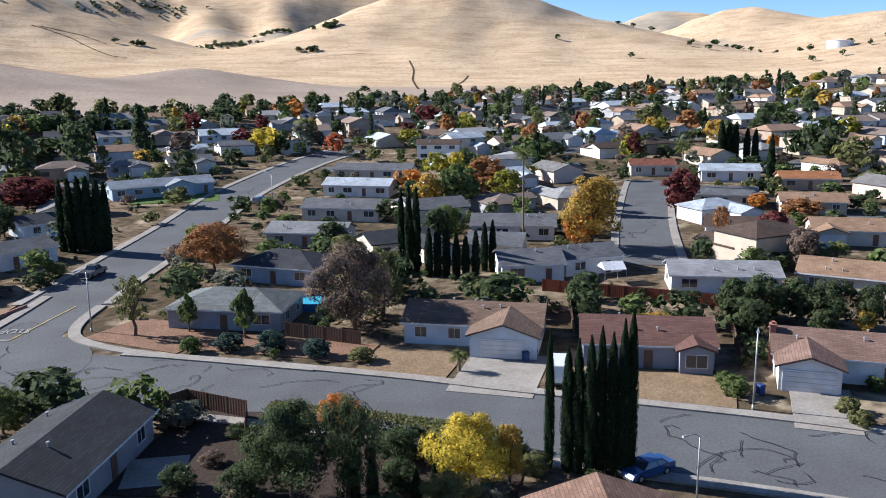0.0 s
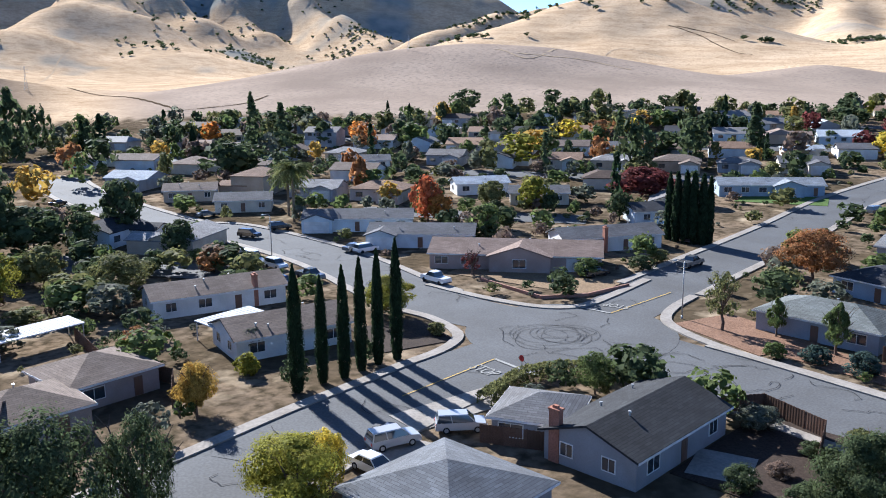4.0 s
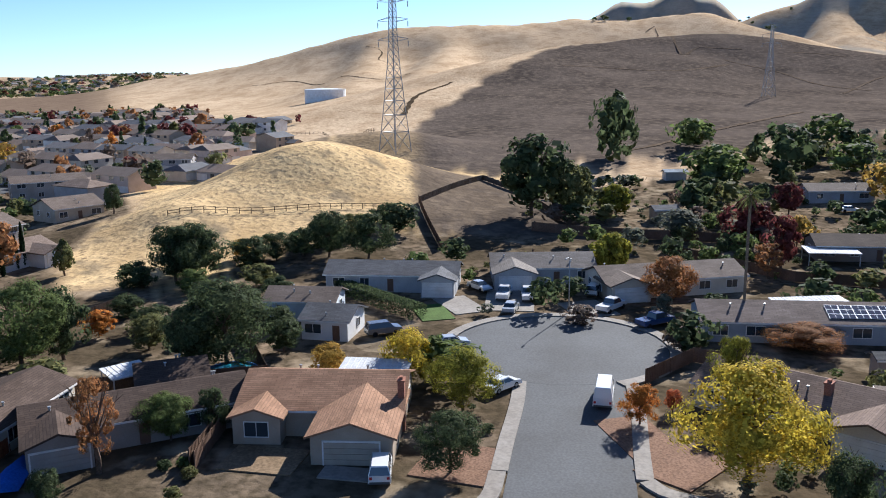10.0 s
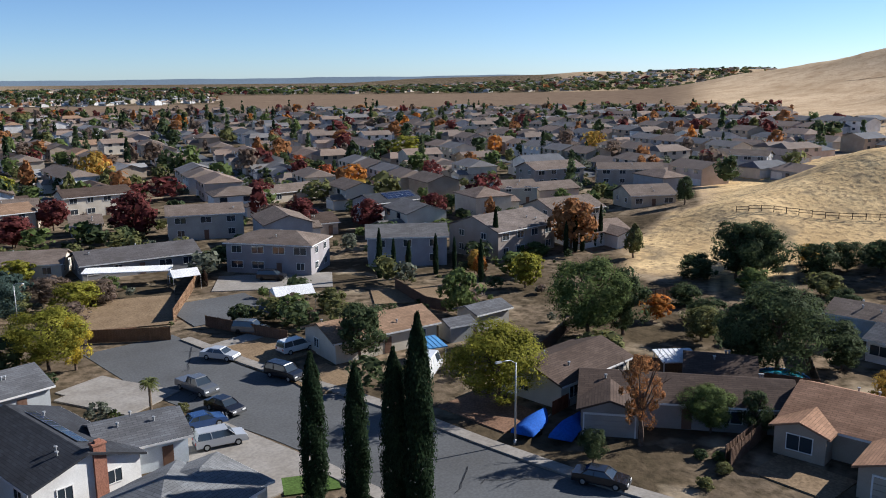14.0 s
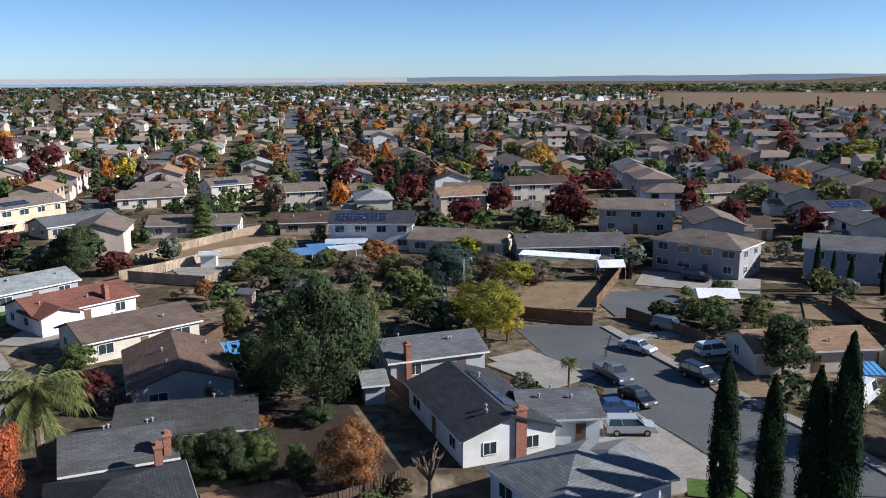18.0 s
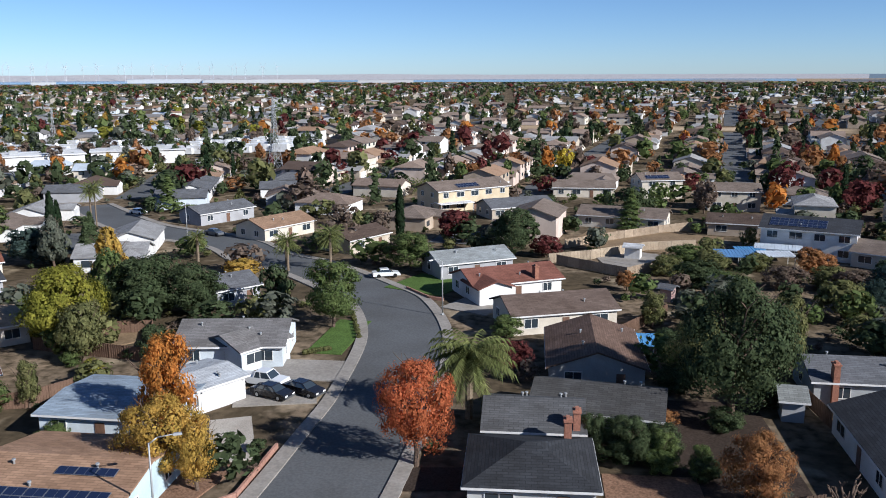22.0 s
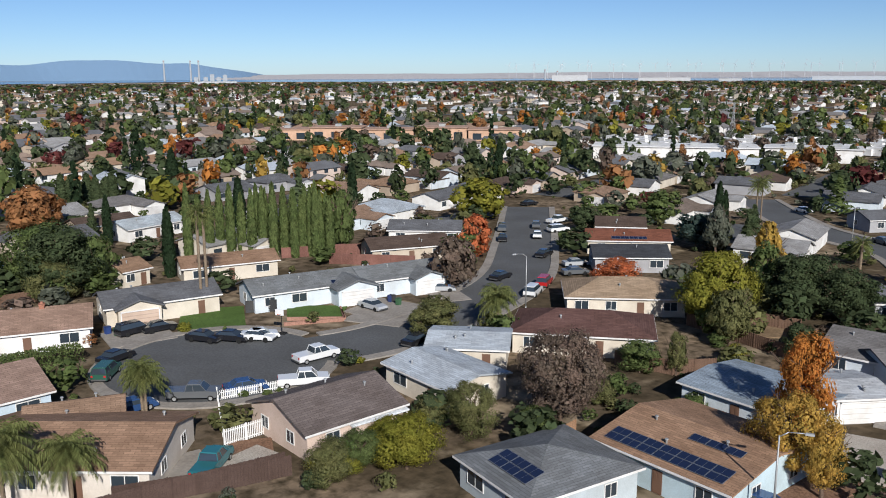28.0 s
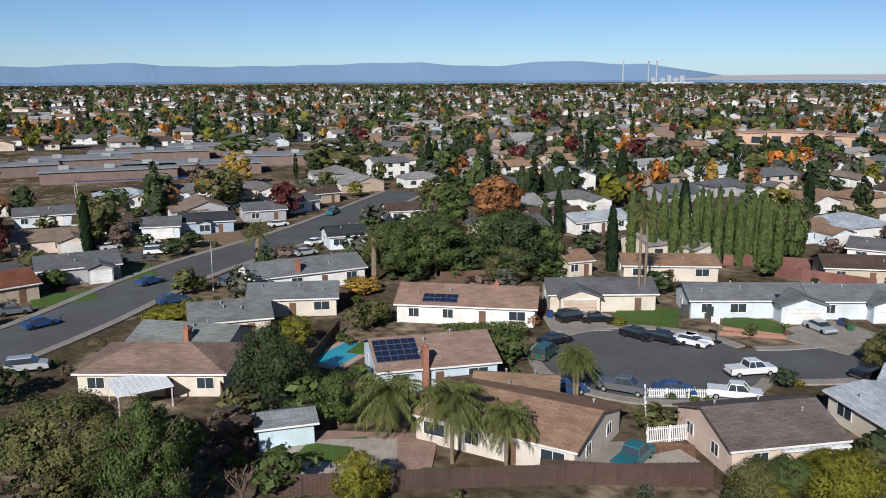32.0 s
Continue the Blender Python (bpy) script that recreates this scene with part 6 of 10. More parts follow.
tree(2.2, 132.4, 6.9, 1.4, "column", "cypress", 0.02, "mid")
tree(3.7, 132.3, 6.5, 1.4, "column", "cypress", 0.02, "mid")
tree(5.3, 132.3, 7.4, 1.4, "column", "cypress", 0.02, "mid")
tree(-20.4, 154.9, 5.3, 6.5, "round", "dark", 0.12, "mid")
tree(-0.9, 154.0, 7.9, 5.7, "round", "dark", 0.12, "mid")
tree(27.2, 152.5, 14.0, 13.0, "round", "gold", 0.15, "mid")
tree(24.8, 152.6, 7.1, 6.8, "round", "orange", 0.12, "mid")
tree(-3.0, 195.1, 8.6, 7.8, "round", "gold", 0.12, "mid")
tree(3.5, 226.4, 9.8, 9.1, "round", "yellow", 0.12, "mid")
tree(11.1, 213.1, 10.0, 12.1, "round", "rust", 0.12, "mid")
tree(-1.1, 226.7, 9.8, 9.1, "round", "lime", 0.12, "mid")
tree(53.7, 142.5, 5.2, 6.2, "cone", "blue", 0.05, "mid")
tree(52.1, 155.6, 7.5, 4.6, "sparse", "rust", 0.20, "mid")
tree(25.2, 94.7, 4.9, 5.1, "round", "gold", 0.20, "near")
tree(59.5, 150.2, 7.2, 7.6, "round", "maroon", 0.10, "mid")
tree(71.0, 188.8, 3.6, 5.4, "round", "orange", 0.12, "mid")
tree(75.0, 175.5, 4.8, 10.3, "round", "rust", 0.12, "mid")
tree(38.7, 108.3, 5.4, 5.5, "round", "dark", 0.05, "mid")
tree(41.5, 105.6, 6.4, 6.2, "round", "dark", 0.05, "near")
tree(45.8, 105.5, 6.0, 6.3, "round", "dark", 0.05, "mid")
tree(49.0, 102.8, 6.6, 6.2, "round", "dark", 0.05, "near")
tree(37.5, 98.6, 5.0, 4.4, "round", "dark", 0.05, "near")
tree(46.3, 98.3, 3.9, 4.5, "round", "dark", 0.05, "near")
tree(52.8, 100.3, 6.4, 4.6, "round", "dark", 0.05, "near")
tree(51.9, 99.9, 3.4, 3.1, "round", "gold", 0.12, "near")
tree(-70.0, 153.9, 12.9, 2.0, "column", "cypress", 0.02, "mid")
tree(-68.0, 153.0, 13.4, 2.2, "column", "cypress", 0.02, "mid")
tree(-66.0, 152.5, 13.7, 2.2, "column", "cypress", 0.02, "mid")
tree(-64.4, 152.4, 13.8, 2.2, "column", "cypress", 0.02, "mid")
tree(-62.8, 152.9, 13.4, 2.2, "column", "cypress", 0.02, "mid")
tree(-61.8, 153.8, 12.7, 1.8, "column", "cypress", 0.02, "mid")
palm(15.2, 157.1, 17.3, 4.2, "fan", 0.35)
palm(56.2, 197.6, 13.9, 4.7, "fan", 0.35)
palm(67.0, 140.7, 2.4, 4.4, "feather", 0.40)
palm(1.7, 88.2, 2.1, 2.2, "feather", 0.40)
tree(84.1, 255.9, 12.7, 2.5, "column", "cypress", 0.02, "mid")
tree(86.2, 255.5, 11.8, 2.5, "column", "cypress", 0.02, "mid")
tree(88.1, 255.1, 12.1, 2.3, "column", "cypress", 0.02, "mid")
tree(91.3, 254.4, 10.4, 2.2, "column", "cypress", 0.02, "mid")
tree(93.6, 253.9, 10.1, 2.2, "column", "cypress", 0.02, "mid")
tree(86.0, 221.3, 12.5, 2.1, "column", "cypress", 0.02, "mid")
tree(-114.4, 265.9, 14.8, 11.6, "round", "dark", 0.12, "mid")
tree(-98.5, 278.8, 16.8, 11.4, "cone", "dark", 0.05, "mid")
tree(-113.9, 226.4, 18.7, 11.8, "round", "dark", 0.12, "mid")
tree(-93.6, 189.6, 8.9, 15.6, "round", "maroon", 0.12, "mid")
tree(-60.7, 293.4, 9.3, 14.0, "round", "yellow", 0.12, "mid")
tree(-91.6, 364.1, 9.5, 17.5, "round", "dark", 0.12, "far")
tree(-36.2, 287.1, 8.1, 8.1, "round", "red", 0.12, "mid")
tree(-29.1, 349.0, 8.0, 5.8, "cone", "dark", 0.05, "mid")
tree(-14.1, 418.5, 10.8, 11.1, "round", "gold", 0.12, "far")
tree(-11.5, 307.4, 7.1, 10.3, "round", "lime", 0.12, "mid")
tree(2.0, 348.5, 8.0, 12.8, "round", "dark", 0.12, "far")
tree(27.9, 265.2, 9.7, 14.2, "round", "green", 0.12, "mid")
tree(-73.6, 147.2, 3.5, 5.0, "round", "rust", 0.12, "mid")
tree(95.2, 296.8, 9.2, 11.4, "round", "gold", 0.12, "mid")
tree(128.3, 390.7, 15.6, 9.6, "round", "dark", 0.12, "far")
tree(111.3, 249.8, 14.8, 16.4, "round", "dark", 0.12, "mid")
tree(111.9, 229.8, 11.4, 13.6, "round", "olive", 0.12, "mid")
tree(89.2, 446.2, 8.7, 11.5, "round", "dark", 0.12, "far")
tree(108.5, 435.3, 7.9, 13.4, "round", "dark", 0.12, "far")
tree(40.4, 398.1, 12.9, 8.0, "round", "dark", 0.12, "far")
tree(42.9, 526.9, 8.5, 1.8, "column", "cypress", 0.02, "far")
tree(48.7, 425.3, 13.2, 1.4, "column", "cypress", 0.02, "far")
tree(50.6, 424.7, 13.2, 1.4, "column", "cypress", 0.02, "far")
tree(62.8, 420.3, 11.4, 1.4, "column", "cypress", 0.02, "far")
tree(65.8, 436.9, 9.9, 1.5, "column", "cypress", 0.02, "far")
tree(-56.6, 637.4, 6.1, 10.2, "round", "dark", 0.05, "far")
tree(-65.4, 54.2, 13.8, 1.8, "column", "cypress", 0.02, "near")
tree(-65.5, 57.9, 12.0, 1.5, "column", "cypress", 0.02, "near")
tree(-64.7, 60.4, 12.6, 1.5, "column", "cypress", 0.02, "near")
tree(-65.0, 63.3, 13.0, 1.5, "column", "cypress", 0.02, "near")
tree(-65.0, 66.1, 13.4, 1.5, "column", "cypress", 0.02, "near")
tree(-64.5, 68.7, 14.3, 1.6, "column", "cypress", 0.02, "near")
hedge(-47.8, 63.3, -48.8, 71.6, 1.3, 1.6, "olive")
hedge(-48.8, 71.6, -46.4, 76.2, 1.4, 1.6, "olive")
hedge(-46.4, 76.2, -40.9, 79.0, 1.4, 1.6, "olive")
hedge(-16.4, 75.2, -7.0, 72.4, 1.7, 1.9, "olive")
hedge(-7.0, 72.4, 6.5, 67.6, 1.7, 1.9, "olive")
tree(-40.6, 73.0, 4.7, 4.7, "round", "green", 0.10, "near")
tree(-76.9, 81.1, 6.2, 8.5, "round", "lime", 0.20, "near")
tree(-48.4, 38.7, 5.4, 8.6, "round", "lime", 0.12, "near")
tree(-48.6, 42.5, 4.5, 4.3, "round", "yellow", 0.12, "near")
tree(-69.4, 44.3, 5.1, 5.2, "round", "gold", 0.15, "near")
tree(-79.3, 58.8, 3.6, 4.5, "round", "grey", 0.05, "near")
bush(-74.2, 54.6, 2.8, 3.2, "lime", "mid")
bush(-66.8, 78.8, 2.0, 2.6, "olive", "mid")
tree(-97.9, 131.5, 7.8, 7.3, "round", "green", 0.15, "mid")
tree(-119.9, 139.2, 10.8, 7.4, "round", "red", 0.10, "mid")
tree(-115.3, 138.2, 7.3, 6.1, "round", "orange", 0.12, "mid")
palm(-150.7, 126.0, 9.6, 9.9, "feather", 0.60)
tree(-108.2, 163.6, 8.6, 8.6, "round", "lime", 0.12, "mid")
tree(-119.2, 162.0, 6.8, 8.1, "round", "olive", 0.12, "mid")
tree(-87.3, 166.4, 6.4, 6.3, "round", "dark", 0.12, "mid")
tree(-151.3, 221.7, 11.2, 16.1, "round", "lime", 0.10, "mid")
tree(-167.7, 276.5, 8.9, 13.0, "round", "yellow", 0.15, "mid")
tree(-150.5, 294.7, 7.6, 8.8, "round", "yellow", 0.15, "far")
tree(-223.1, 222.1, 10.0, 9.7, "round", "orange", 0.15, "mid")
tree(-232.1, 180.4, 22.2, 10.8, "cone", "dark", 0.05, "mid")
tree(-223.6, 185.8, 18.7, 11.6, "cone", "dark", 0.05, "mid")
tree(-201.8, 147.0, 12.1, 17.5, "round", "dark", 0.05, "mid")
tree(-240.0, 162.2, 11.6, 2.7, "column", "cypress", 0.02, "mid")
tree(-241.1, 256.8, 12.9, 2.1, "column", "cypress", 0.02, "far")
tree(-231.4, 259.2, 12.4, 2.1, "column", "cypress", 0.02, "far")
tree(-257.2, 329.4, 11.8, 17.3, "round", "dark", 0.35, "far")
tree(-251.6, 355.3, 8.1, 8.7, "round", "dark", 0.20, "far")
tree(-106.2, 249.3, 15.1, 11.8, "round", "dark", 0.12, "mid")
tree(-98.0, 279.2, 17.2, 11.8, "cone", "dark", 0.05, "mid")
tree(-96.2, 199.5, 7.4, 13.4, "round", "maroon", 0.12, "mid")
tree(-110.6, 223.7, 6.7, 9.2, "round", "olive", 0.12, "mid")
tree(-83.8, 108.3, 4.0, 3.7, "sparse", "maroon", 0.20, "mid")
tree(-134.6, 86.3, 6.1, 6.5, "round", "dark", 0.12, "mid")
tree(-121.7, 84.5, 3.7, 9.1, "round", "olive", 0.12, "mid")
tree(-190.2, 265.9, 9.6, 10.9, "round", "dark", 0.10, "mid")
tree(-191.8, 300.8, 8.1, 9.5, "round", "dark", 0.10, "far")
tree(-179.9, 308.3, 8.1, 9.5, "round", "dark", 0.10, "far")
tree(-167.6, 315.4, 7.0, 10.7, "round", "dark", 0.10, "far")
tree(-152.1, 315.7, 8.0, 11.7, "round", "dark", 0.10, "far")
tree(-138.1, 312.4, 6.7, 10.3, "round", "dark", 0.10, "far")
tree(-130.0, 322.2, 5.6, 10.4, "round", "dark", 0.10, "far")
tree(-96.3, 376.5, 8.6, 15.6, "round", "dark", 0.10, "far")
tree(-117.9, 322.0, 6.6, 9.2, "round", "dark", 0.10, "far")
bush(-29.9, 95.9, 2.2, 2.8, "green", "mid")
for bx, by, bh, bw, bc in ((-24.5, 74.5, 2.6, 5.0, "grey"), (-18.6, 71.5, 1.6, 2.6, "dark"), (-19.5, 66.0, 1.4, 2.4, "brown"), (-21.0, 61.5, 2.4, 3.6, "dark"), (-15.0, 66.5, 3.2, 4.6, "dark"),
                           (-3.5, 66.5, 3.4, 5.0, "dark"), (-0.5, 68.2, 2.6, 4.2, "olive"), (5.5, 66.0, 2.8, 4.4, "dark"), (-15.5, 60.5, 3.2, 4.4, "dark"), (-3.5, 61.5, 2.6, 4.0, "dark"), (3.5, 57.5, 2.8, 4.6, "grey"),
                           (7.2, 63.5, 2.2, 3.4, "olive"), (-4.5, 55.8, 2.6, 4.4, "dark"), (-14.0, 70.5, 2.8, 4.0, "green")):
    bush(bx, by, bh, bw, bc, "near")

# ---- trees, second quarter ----
tree(-65.1, 11.2, 11.4, 13.2, "round", "yellow", 0.10, "near")
tree(-83.8, 12.9, 7.8, 5.4, "round", "lime", 0.10, "near")
tree(-77.0, 3.2, 4.5, 4.2, "round", "orange", 0.10, "near")
tree(-80.8, 6.7, 2.6, 2.3, "round", "red", 0.12, "near")
tree(-50.2, 20.3, 12.9, 9.9, "round", "dark", 0.15, "near")
tree(-48.8, 26.1, 11.5, 5.3, "round", "dark", 0.15, "near")
tree(-57.7, 16.9, 7.3, 4.9, "round", "dark", 0.10, "near")
tree(-44.3, 35.9, 7.5, 8.6, "round", "lime", 0.15, "near")
tree(-46.4, 41.2, 5.5, 3.3, "round", "yellow", 0.20, "near")
tree(-68.3, 43.8, 6.0, 3.6, "round", "gold", 0.10, "near")
tree(-122.5, 9.9, 7.7, 8.9, "round", "rust", 0.10, "mid")
tree(-143.1, 1.8, 6.8, 7.8, "round", "lime", 0.10, "mid")
tree(-103.5, 24.8, 3.4, 11.2, "round", "rust", 0.10, "near")
tree(-148.8, 31.1, 9.7, 6.2, "round", "maroon", 0.12, "mid")
tree(-166.1, 28.6, 10.0, 10.8, "round", "maroon", 0.05, "mid")
tree(-198.2, 42.8, 8.0, 7.5, "round", "maroon", 0.10, "mid")
tree(-167.0, 37.7, 6.3, 7.0, "round", "gold", 0.10, "mid")
tree(-124.9, 48.6, 8.9, 9.6, "round", "lime", 0.10, "mid")
tree(-132.5, 59.8, 7.1, 8.0, "round", "olive", 0.10, "mid")
tree(-139.9, 47.1, 6.6, 5.5, "round", "olive", 0.15, "mid")
tree(-159.7, 62.2, 18.0, 13.3, "round", "dark", 0.12, "mid")
tree(-155.6, 69.3, 10.0, 14.4, "round", "dark", 0.05, "mid")
tree(-220.1, 86.8, 14.2, 11.9, "round", "yellow", 0.15, "mid")
tree(-206.1, 93.4, 11.0, 12.2, "round", "gold", 0.10, "mid")
tree(-157.7, 88.6, 12.4, 10.4, "round", "dark", 0.25, "mid")
tree(-116.0, 63.7, 7.5, 10.0, "round", "olive", 0.20, "mid")
tree(-135.7, 86.8, 7.2, 7.1, "round", "dark", 0.05, "mid")
tree(-119.0, 82.5, 4.2, 7.0, "round", "rust", 0.10, "mid")
tree(-279.0, 121.8, 25.8, 15.3, "tall", "dark", 0.10, "mid")
tree(-288.5, 134.1, 18.8, 10.6, "round", "dark", 0.10, "mid")
tree(-257.4, 5.7, 25.2, 15.5, "round", "dark", 0.30, "mid")
tree(-302.6, 32.8, 12.2, 17.3, "round", "green", 0.10, "mid")
tree(-237.1, 31.7, 12.1, 18.5, "round", "green", 0.08, "mid")
tree(-247.7, 52.2, 17.0, 18.7, "round", "dark", 0.35, "mid")
tree(-250.6, 69.8, 11.0, 15.7, "round", "green", 0.10, "mid")
tree(-297.8, 100.7, 10.3, 14.7, "round", "green", 0.10, "mid")
tree(-292.5, 111.9, 14.3, 16.8, "round", "green", 0.10, "mid")
tree(-307.4, 78.1, 13.2, 19.1, "round", "green", 0.10, "mid")
tree(-215.5, 67.2, 10.5, 9.1, "round", "gold", 0.20, "mid")
tree(-277.0, 150.7, 14.1, 4.6, "column", "cypress", 0.02, "mid")
tree(-226.0, 115.9, 10.2, 7.7, "round", "green", 0.10, "mid")
tree(-243.0, 152.1, 8.5, 7.7, "round", "gold", 0.20, "mid")
tree(-196.2, 3.5, 7.2, 9.9, "round", "olive", 0.20, "mid")
tree(-202.1, 151.6, 11.7, 18.7, "round", "dark", 0.05, "mid")
palm(-144.1, 121.9, 11.9, 9.6, "feather", 0.60)
palm(-110.1, 18.3, 18.4, 3.6, "fan", 0.42)
tree(-172.6, 16.4, 6.1, 10.6, "round", "grey", 0.20, "mid")
tree(-141.4, 27.5, 6.3, 6.9, "sparse", "rust", 0.20, "mid")
tree(-113.0, 47.8, 2.8, 6.0, "round", "olive", 0.05, "mid")
tree(-111.1, 41.6, 3.4, 5.0, "round", "green", 0.05, "mid")
bush(-101.8, 10.0, 3.5, 5.7, "brown", "mid")
tree(-92.4, 51.7, 3.1, 3.7, "sparse", "rust", 0.20, "near")
tree(-187.8, -14.4, 19.1, 19.0, "round", "dark", 0.20, "mid")
tree(-186.3, -6.1, 14.0, 11.3, "round", "olive", 0.15, "mid")
tree(-288.9, 7.2, 23.3, 16.5, "tall", "dark", 0.20, "mid")
tree(-314.0, 34.8, 10.4, 17.0, "round", "green", 0.10, "mid")
tree(-230.4, 31.3, 13.1, 17.2, "round", "green", 0.10, "mid")
tree(-193.5, 4.3, 7.7, 8.5, "round", "lime", 0.15, "mid")
tree(-141.2, 2.5, 7.5, 6.3, "round", "lime", 0.10, "mid")
tree(-144.5, -48.8, 9.1, 9.3, "round", "dark", 0.03, "mid")
tree(-145.0, -41.5, 8.9, 9.7, "round", "dark", 0.03, "mid")
tree(-144.2, -53.7, 5.5, 7.3, "round", "dark", 0.03, "mid")
tree(-140.5, -57.4, 5.4, 8.3, "round", "dark", 0.03, "mid")
tree(-165.1, -40.2, 6.3, 9.2, "round", "dark", 0.03, "mid")
tree(-127.5, -66.9, 9.8, 11.7, "round", "dark", 0.03, "mid")
tree(-133.5, -72.5, 5.6, 8.3, "round", "dark", 0.03, "mid")
tree(-86.6, -43.4, 11.4, 13.3, "round", "dark", 0.05, "near")
tree(-124.3, -54.1, 4.0, 7.0, "round", "olive", 0.10, "mid")
tree(-86.7, -47.8, 8.3, 7.5, "round", "dark", 0.05, "near")
tree(-93.8, -39.1, 4.5, 5.7, "round", "dark", 0.05, "near")
tree(-86.1, -30.8, 4.2, 5.5, "round", "gold", 0.10, "near")
tree(-84.1, -21.1, 6.9, 6.7, "round", "yellow", 0.10, "near")
tree(-78.4, -14.3, 6.8, 8.0, "round", "lime", 0.10, "near")
tree(-64.3, -13.4, 5.8, 6.8, "round", "dark", 0.12, "near")
tree(-67.2, -40.6, 4.7, 4.5, "round", "green", 0.05, "near")
tree(-69.4, -37.4, 4.8, 3.9, "round", "dark", 0.05, "near")
hedge(-124.2, -40.7, -110.6, -25.1, 1.8, 2.5, "dark")
bush(-104.5, -33.2, 1.9, 2.3, "lime", "mid")
tree(-140.2, -64.0, 3.9, 4.2, "round", "gold", 0.10, "mid")
bush(-109.9, 21.1, 3.2, 3.9, "olive", "mid")
tree(-83.1, -67.4, 11.4, 12.1, "round", "green", 0.03, "near")
tree(-87.4, -64.9, 9.4, 6.8, "round", "dark", 0.03, "near")
tree(-57.1, -59.2, 9.6, 11.5, "round", "lime", 0.10, "near")
tree(-55.9, -81.0, 7.6, 7.8, "round", "dark", 0.12, "near")
tree(-59.8, -43.6, 9.6, 5.0, "sparse", "rust", 0.15, "near")
tree(-78.2, -86.7, 7.2, 6.4, "round", "green", 0.05, "mid")
tree(-67.4, -41.3, 4.8, 6.0, "round", "green", 0.08, "near")
tree(-72.4, -38.7, 3.4, 3.6, "round", "dark", 0.08, "near")
tree(-96.4, -65.7, 3.8, 4.5, "round", "orange", 0.10, "mid")
tree(-97.3, -90.9, 6.0, 5.9, "round", "lime", 0.10, "mid")
tree(-53.7, -44.4, 3.5, 3.3, "round", "dark", 0.10, "near")
tree(-125.0, -69.2, 10.0, 10.7, "round", "dark", 0.03, "mid")
tree(-130.1, -67.3, 8.2, 9.0, "round", "dark", 0.03, "mid")
tree(-174.3, -109.0, 7.2, 4.9, "round", "dark", 0.05, "mid")
tree(-92.2, -56.3, 4.7, 6.8, "round", "olive", 0.05, "near")
tree(-98.8, -104.0, 4.4, 3.4, "round", "gold", 0.10, "mid")
tree(-32.0, -55.9, 12.6, 2.4, "column", "cypress", 0.00, "near")
tree(-33.9, -52.7, 12.0, 2.3, "column", "cypress", 0.00, "near")
tree(-35.5, -49.9, 13.6, 2.4, "column", "cypress", 0.00, "near")
tree(-36.5, -48.2, 16.4, 2.7, "column", "cypress", 0.00, "near")
tree(-84.8, -113.0, 8.4, 1.1, "column", "cypress", 0.02, "mid")
tree(-88.0, -113.1, 6.3, 0.9, "column", "cypress", 0.02, "mid")
tree(-88.6, -109.8, 6.4, 1.0, "column", "cypress", 0.02, "mid")
tree(-93.5, -108.3, 7.0, 1.0, "column", "cypress", 0.02, "mid")
tree(-97.4, -107.7, 6.1, 0.8, "column", "cypress", 0.02, "mid")
tree(-95.0, -98.8, 7.2, 1.0, "column", "cypress", 0.02, "mid")
tree(-109.5, -109.2, 9.6, 1.2, "column", "cypress", 0.02, "mid")
tree(-120.5, -101.3, 6.4, 1.0, "column", "cypress", 0.02, "mid")
tree(-124.2, -102.0, 6.9, 1.0, "column", "cypress", 0.02, "mid")
tree(-125.1, -101.0, 6.9, 1.0, "column", "cypress", 0.02, "mid")
tree(-129.5, -101.5, 6.1, 1.0, "column", "cypress", 0.02, "mid")
tree(-130.9, -101.1, 8.1, 1.0, "column", "cypress", 0.02, "mid")
tree(-151.8, -153.2, 10.2, 9.9, "round", "maroon", 0.10, "mid")
tree(-98.9, -158.2, 8.2, 7.8, "round", "maroon", 0.05, "mid")
tree(-112.3, -150.9, 7.3, 7.9, "round", "maroon", 0.08, "mid")
tree(-130.8, -149.4, 7.0, 7.4, "round", "maroon", 0.10, "mid")
tree(-167.5, -190.9, 9.7, 8.5, "round", "maroon", 0.05, "mid")
tree(-114.6, -201.3, 7.7, 9.3, "round", "maroon", 0.12, "mid")
tree(-94.6, -162.0, 7.0, 7.6, "round", "brown", 0.12, "mid")
tree(-126.0, -190.8, 7.4, 11.1, "round", "olive", 0.12, "mid")
tree(-141.1, -191.5, 6.1, 9.6, "round", "gold", 0.12, "mid")
tree(-217.2, -260.9, 11.2, 17.0, "round", "lime", 0.05, "far")
tree(-101.9, -282.1, 11.3, 11.6, "round", "gold", 0.12, "mid")
tree(-70.2, -178.9, 10.6, 11.6, "round", "maroon", 0.05, "mid")
tree(-101.0, -228.5, 7.3, 12.5, "round", "maroon", 0.12, "mid")
tree(-47.7, -185.8, 6.9, 10.3, "round", "maroon", 0.12, "mid")
tree(-61.2, -201.3, 7.3, 9.1, "round", "maroon", 0.12, "mid")
tree(-46.2, -236.7, 7.2, 11.2, "round", "maroon", 0.12, "mid")
tree(-149.2, -218.0, 7.9, 8.8, "round", "red", 0.12, "mid")
tree(-175.6, -273.7, 5.4, 7.6, "round", "red", 0.12, "mid")
tree(-154.3, -213.1, 7.9, 10.6, "round", "orange", 0.12, "mid")
tree(-281.7, -216.1, 10.7, 11.9, "round", "gold", 0.12, "far")
tree(-67.6, -266.6, 7.5, 11.9, "round", "lime", 0.12, "mid")
tree(-27.3, -103.9, 8.1, 10.9, "round", "lime", 0.08, "near")
tree(-29.7, -101.9, 6.7, 4.3, "round", "yellow", 0.10, "near")
